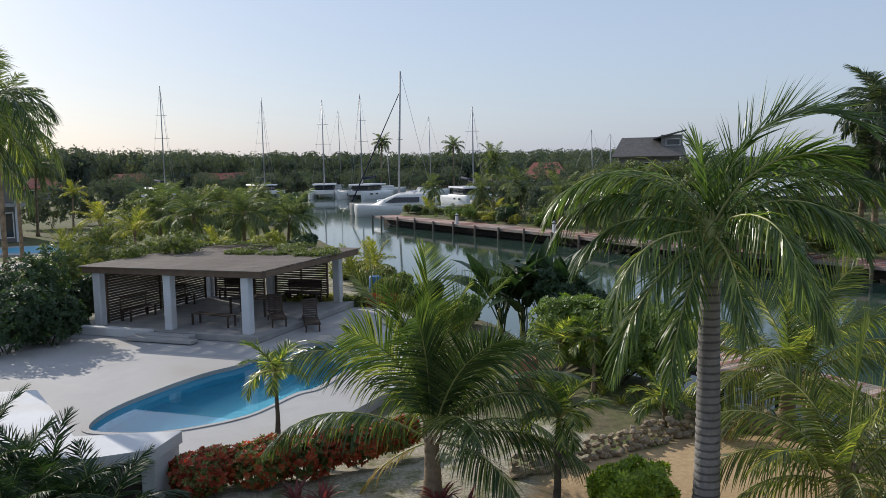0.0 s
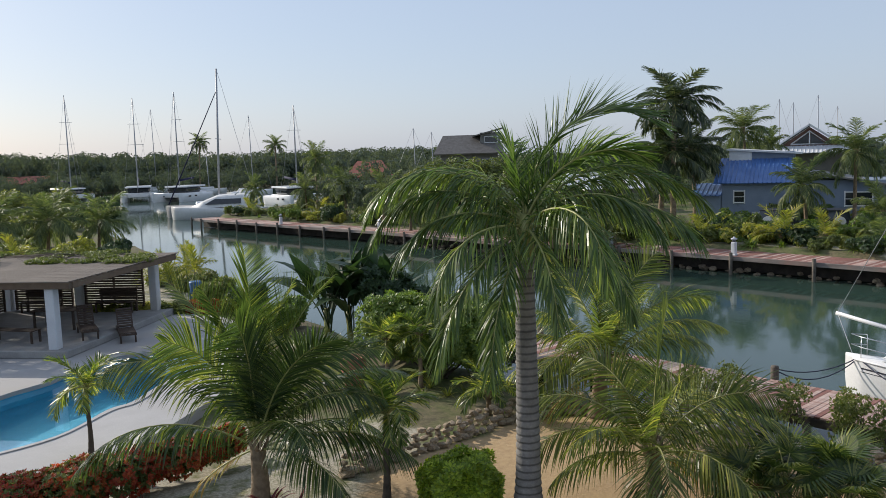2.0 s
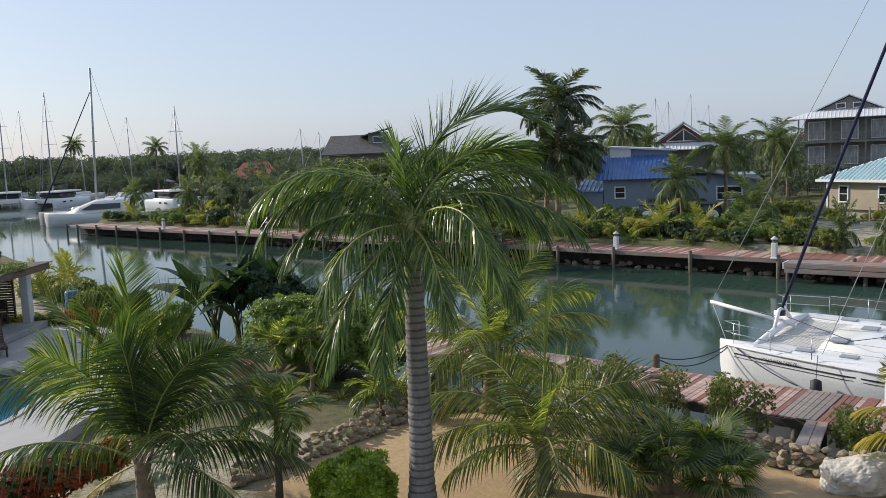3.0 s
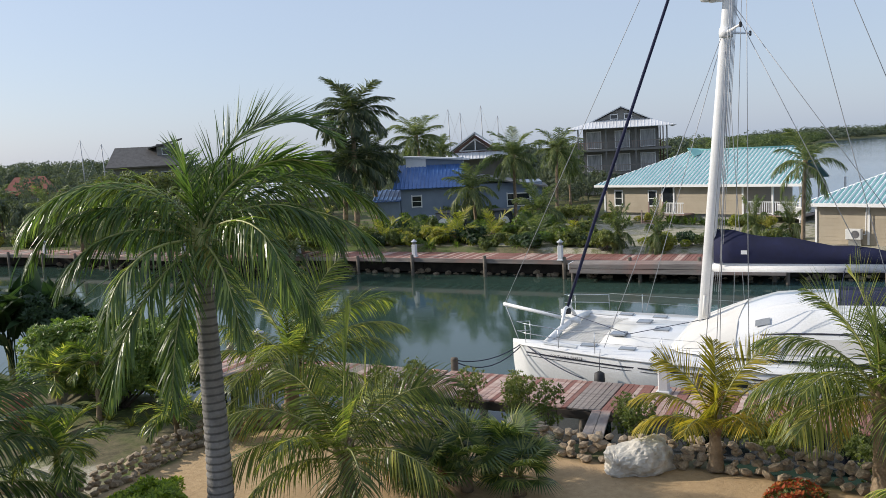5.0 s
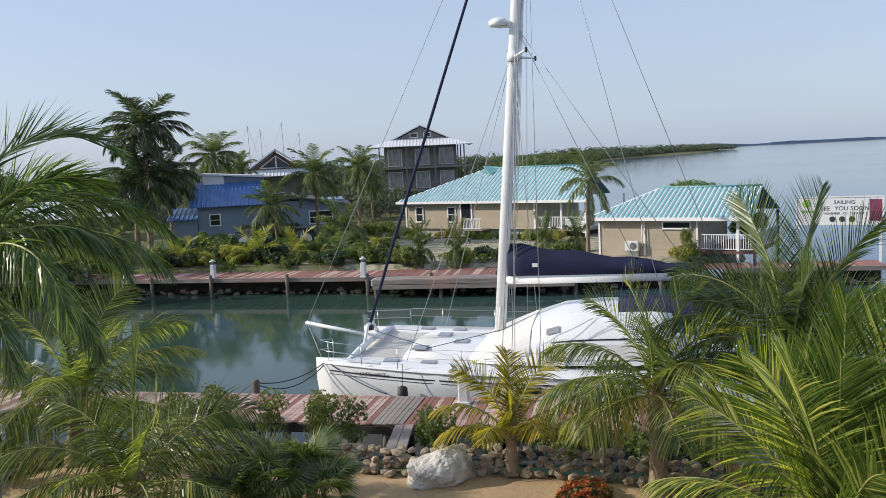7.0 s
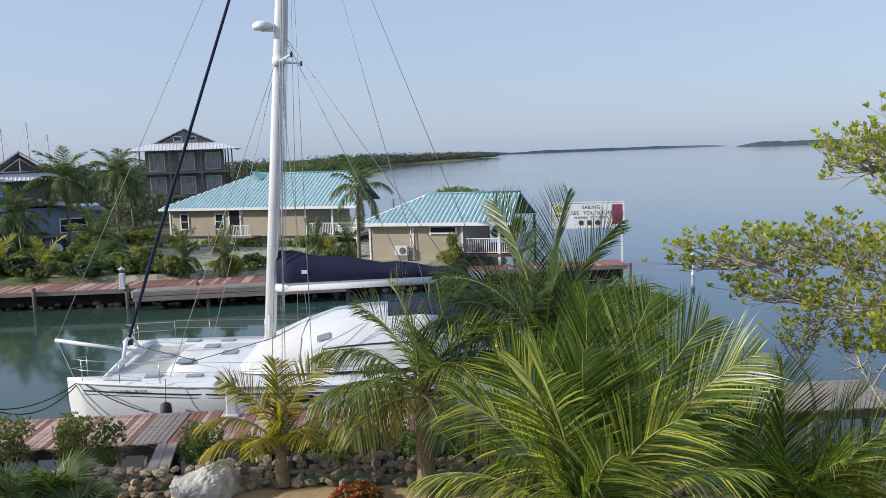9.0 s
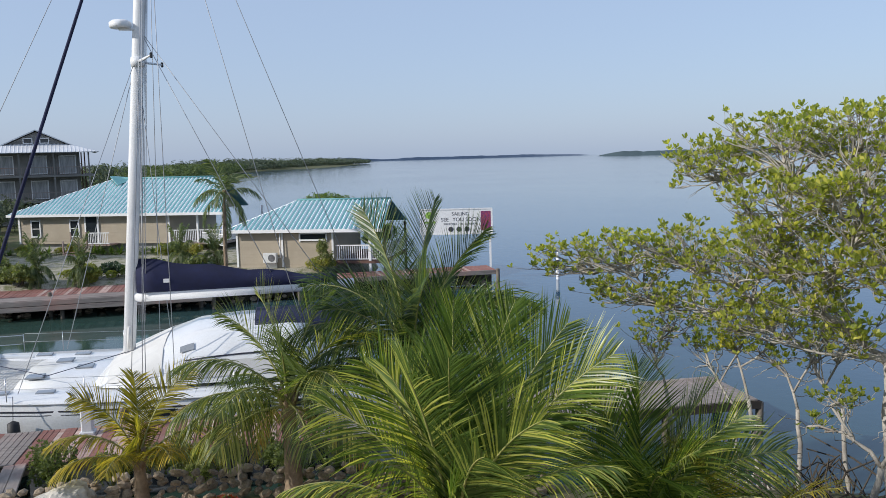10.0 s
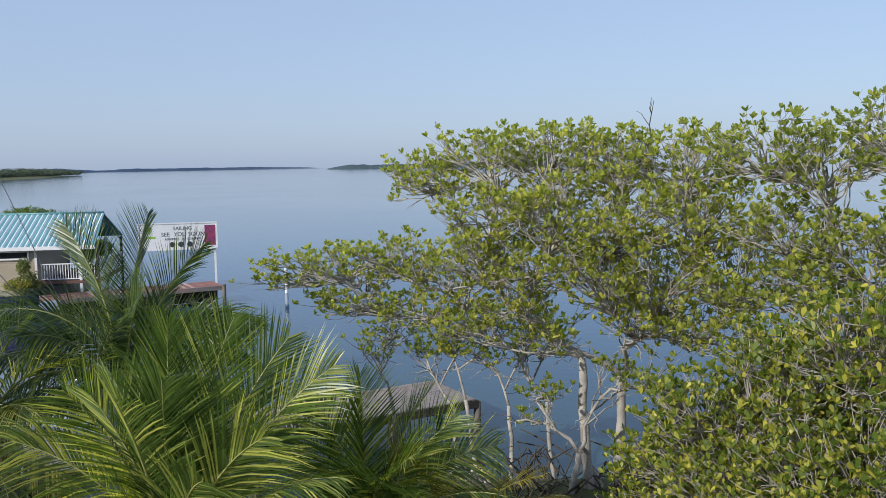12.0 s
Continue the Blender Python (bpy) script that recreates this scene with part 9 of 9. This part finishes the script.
shrub("porch_tree", (57.9, 13.2, 0.1), [((0, 0, 1.5), (1.2, 1.1, 0.6)), ((0.4, -0.3, 1.7), (0.8, 0.7, 0.5)), ((0, 0.8, 1.2), (0.9, 0.8, 0.6))], 1200, 0.14, "hedgeleaf", sr, "leafy green tree behind the sea porch", 0.5, 5, "", 12, 0.05, 0.4, category="tree")
shrub("porch_tree", (62.0, 18.6, 0.1), [((0, 0, 3.7), (1.4, 1.8, 0.6)), ((0.4, -1.2, 3.6), (1.0, 1.2, 0.45)), ((-0.3, 1.2, 3.5), (0.8, 0.9, 0.4))], 700, 0.16, "hedgeleaf", sr, "leafy green tree above the cottage ridge", 0.5, 5, "", 12, 0.06, 0.4, category="tree")
shrub("wall_shrub", (49.5, 14.9, 0.05), [((0, 0, 0.7), (0.5, 0.6, 0.7)), ((0.1, 0.2, 1.5), (0.35, 0.4, 0.6))], 520, 0.12, "shrubleaf", sr, "tall dark shrub against the cottage wall", 0.45, 5, "", 10, 0.02, 0.35)


def parked_car(m, label):
    """An off-road car with a covered spare wheel at its rear (+x)."""
    ob = thing("parked_car", m, label, "car")
    part("body", Mesh().box((0, 0, 0.72), (3.9, 1.7, 0.62), None, 0.12), M["black"], ob)
    part("cabin", Mesh().add([(-1.0, -0.78, 1.03), (1.9, -0.78, 1.03), (1.9, 0.78, 1.03), (-1.0, 0.78, 1.03), (-0.45, -0.66, 1.72), (1.8, -0.66, 1.72), (1.8, 0.66, 1.72), (-0.45, 0.66, 1.72)], [(0, 1, 5, 4), (1, 2, 6, 5), (2, 3, 7, 6), (3, 0, 4, 7)]), M["glass"], ob, "dark glazing")
    part("roof", Mesh().box((0.68, 0, 1.75), (2.3, 1.38, 0.07), None, 0.02), M["black"], ob)
    for x in (-1.25, 1.25):
        for y in (-0.8, 0.8):
            w = part("wheel", Mesh().tube([(x, y - 0.1, 0.36), (x, y + 0.1, 0.36)], 0.36, 18), M["black"], ob)
            part("rim", Mesh().tube([(x, y - 0.115, 0.36), (x, y + 0.115, 0.36)], 0.2, 14), M["steel"], w)
    part("spare_wheel", Mesh().tube([(1.96, 0, 0.95), (2.2, 0, 0.95)], 0.40, 20), M["ac"], ob, "white covered spare wheel")
    return ob


parked_car(pose(49.9, 45.7, 0.16, 0, 0, -125), "dark off-road car with white spare wheel beside the blue house")
parked_car(pose(47.4, 48.6, 0.16, 0, 0, -150), "dark off-road car parked beside the blue house")

# ---------------------------------------------------------------- woods and distant coast
wr = random.Random(91)


def crown_points(rng, n, size=0.075, per=3):
    out = []
    lobes = [(Vector((rng.uniform(-0.55, 0.55), rng.uniform(-0.55, 0.55), rng.uniform(0.12, 0.78))), rng.uniform(0.28, 0.46)) for _ in range(10)]
    g = Mesh()
    for _ in range(n):
        c, r = rng.choice(lobes)
        z = rng.uniform(-0.6, 1)
        t = rng.uniform(0, 6.283)
        w = math.sqrt(max(0, 1 - z * z))
        d = Vector((w * math.cos(t), w * math.sin(t), z))
        leaf_quads(g, c + Vector((d.x * r, d.y * r, d.z * r * 0.7)) * rng.uniform(0.75, 1), d + Vector((0, 0, 0.4)), size, rng, 0.75, per, 0.2)
    g.tube([(0, 0, -0.05), (0.02, 0, 0.5)], [0.03, 0.02], 4)
    return np.array(g.v), g.f


CROWNS = [crown_points(wr, 330, 0.085) for _ in range(6)]
COAST = [crown_points(wr, 70, 0.14, 3) for _ in range(4)]


def woods(name, places, mat, label, crowns=CROWNS):
    vs, fs, o = [], [], 0
    for x, y, z, w, h in places:
        cv, cf = wr.choice(crowns)
        a = wr.uniform(0, 6.283)
        ca, sa2 = math.cos(a), math.sin(a)
        q = np.stack([x + w * (cv[:, 0] * ca - cv[:, 1] * sa2), y + w * (cv[:, 0] * sa2 + cv[:, 1] * ca), z + h * cv[:, 2]], 1)
        vs.append(q)
        fs.extend(tuple(i + o for i in f) for f in cf)
        o += len(cv)
    me = bpy.data.meshes.new(name)
    me.from_pydata(np.concatenate(vs).tolist(), [], fs)
    me.materials.append(M[mat])
    return tagged(new(name, me), label, "woods", kind="stuff")


places = []
for k in range(300):
    az = wr.uniform(-22, 25)
    d = wr.uniform(236, 330)
    p = polar(az, d)
    hgt = (8.0 + 0.018 * (d - 236) + 4.0 * max(0, (10 - az) / 30)) * wr.uniform(0.85, 1.1)
    places.append((p.x, p.y, 0, wr.uniform(4.5, 8), hgt))
for k in range(110):
    p = polar(wr.uniform(-22, 12), wr.uniform(200, 236))
    places.append((p.x, p.y, 0, wr.uniform(2.5, 4.5), wr.uniform(3, 6)))
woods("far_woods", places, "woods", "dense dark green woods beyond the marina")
places = []
for k in range(170):
    az = wr.uniform(13, 60)
    d = wr.uniform(125, 230)
    p = polar(az, d)
    if inside_distance(np.array([p.x]), np.array([p.y]), FAR_LAND)[0] < 6 or abs(az - 24.7) < 2.5 and d < 160:
        continue
    places.append((p.x, p.y, 0, wr.uniform(3, 6), wr.uniform(4.5, 8.0)))
for k in range(70):
    az = wr.uniform(14, 56)
    p = polar(az, wr.uniform(92, 125))
    if inside_distance(np.array([p.x]), np.array([p.y]), FAR_LAND)[0] < 5:
        continue
    places.append((p.x, p.y, 0, wr.uniform(2, 3.5), wr.uniform(3, 5.0)))
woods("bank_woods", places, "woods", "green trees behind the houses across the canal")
places = []
for k in range(420):
    s = wr.random() ** 0.6
    a, b = Vector((96, 56)), Vector((640, 262))
    p = a.lerp(b, s) + Vector((-0.35, 0.93)) * wr.uniform(0, 18 + 60 * s)
    places.append((p.x, p.y, 0, wr.uniform(3.5, 6) * (1 + 1.2 * s), wr.uniform(4.5, 6.5)))
woods("mangrove_coast", places, "coastleaf", "low green mangrove coast running out into the sea", COAST)
places = []
for k in range(260):
    s = wr.random()
    p = Vector((620, 250)).lerp(Vector((1340, 326)), s) + Vector((-0.1, 1)) * wr.uniform(0, 60)
    places.append((p.x, p.y, 0, wr.uniform(10, 18), wr.uniform(6, 10)))
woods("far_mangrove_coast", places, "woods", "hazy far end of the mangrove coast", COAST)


def ridge(az0, az1, d0, d1, h, n, seed):
    vs = []
    for k in range(n + 1):
        s = k / n
        p = polar(az0 + (az1 - az0) * s, d0 + (d1 - d0) * s)
        e = min(1, 6 * s, 6 * (1 - s)) ** 0.5
        hh = h * e * (0.6 + 0.5 * noise.noise((s * 7 + seed, seed, 0)) + 0.10 * noise.noise((s * 45, seed, 1)))
        vs += [(p.x, p.y, WATER - 0.2), (p.x * 1.004, p.y * 1.004, max(0.4, hh) + WATER), (p.x * 1.04, p.y * 1.04, WATER - 0.2)]
    return vs, [(3 * k, 3 * k + 3, 3 * k + 4, 3 * k + 1) for k in range(n)] + [(3 * k + 1, 3 * k + 4, 3 * k + 5, 3 * k + 2) for k in range(n)]


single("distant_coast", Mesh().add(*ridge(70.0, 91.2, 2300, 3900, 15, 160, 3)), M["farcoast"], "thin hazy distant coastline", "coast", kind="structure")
single("islet", Mesh().add(*ridge(91.7, 112, 2300, 2500, 19, 160, 8)), M["islethaze"], "low wooded islet on the horizon", "island", kind="structure")
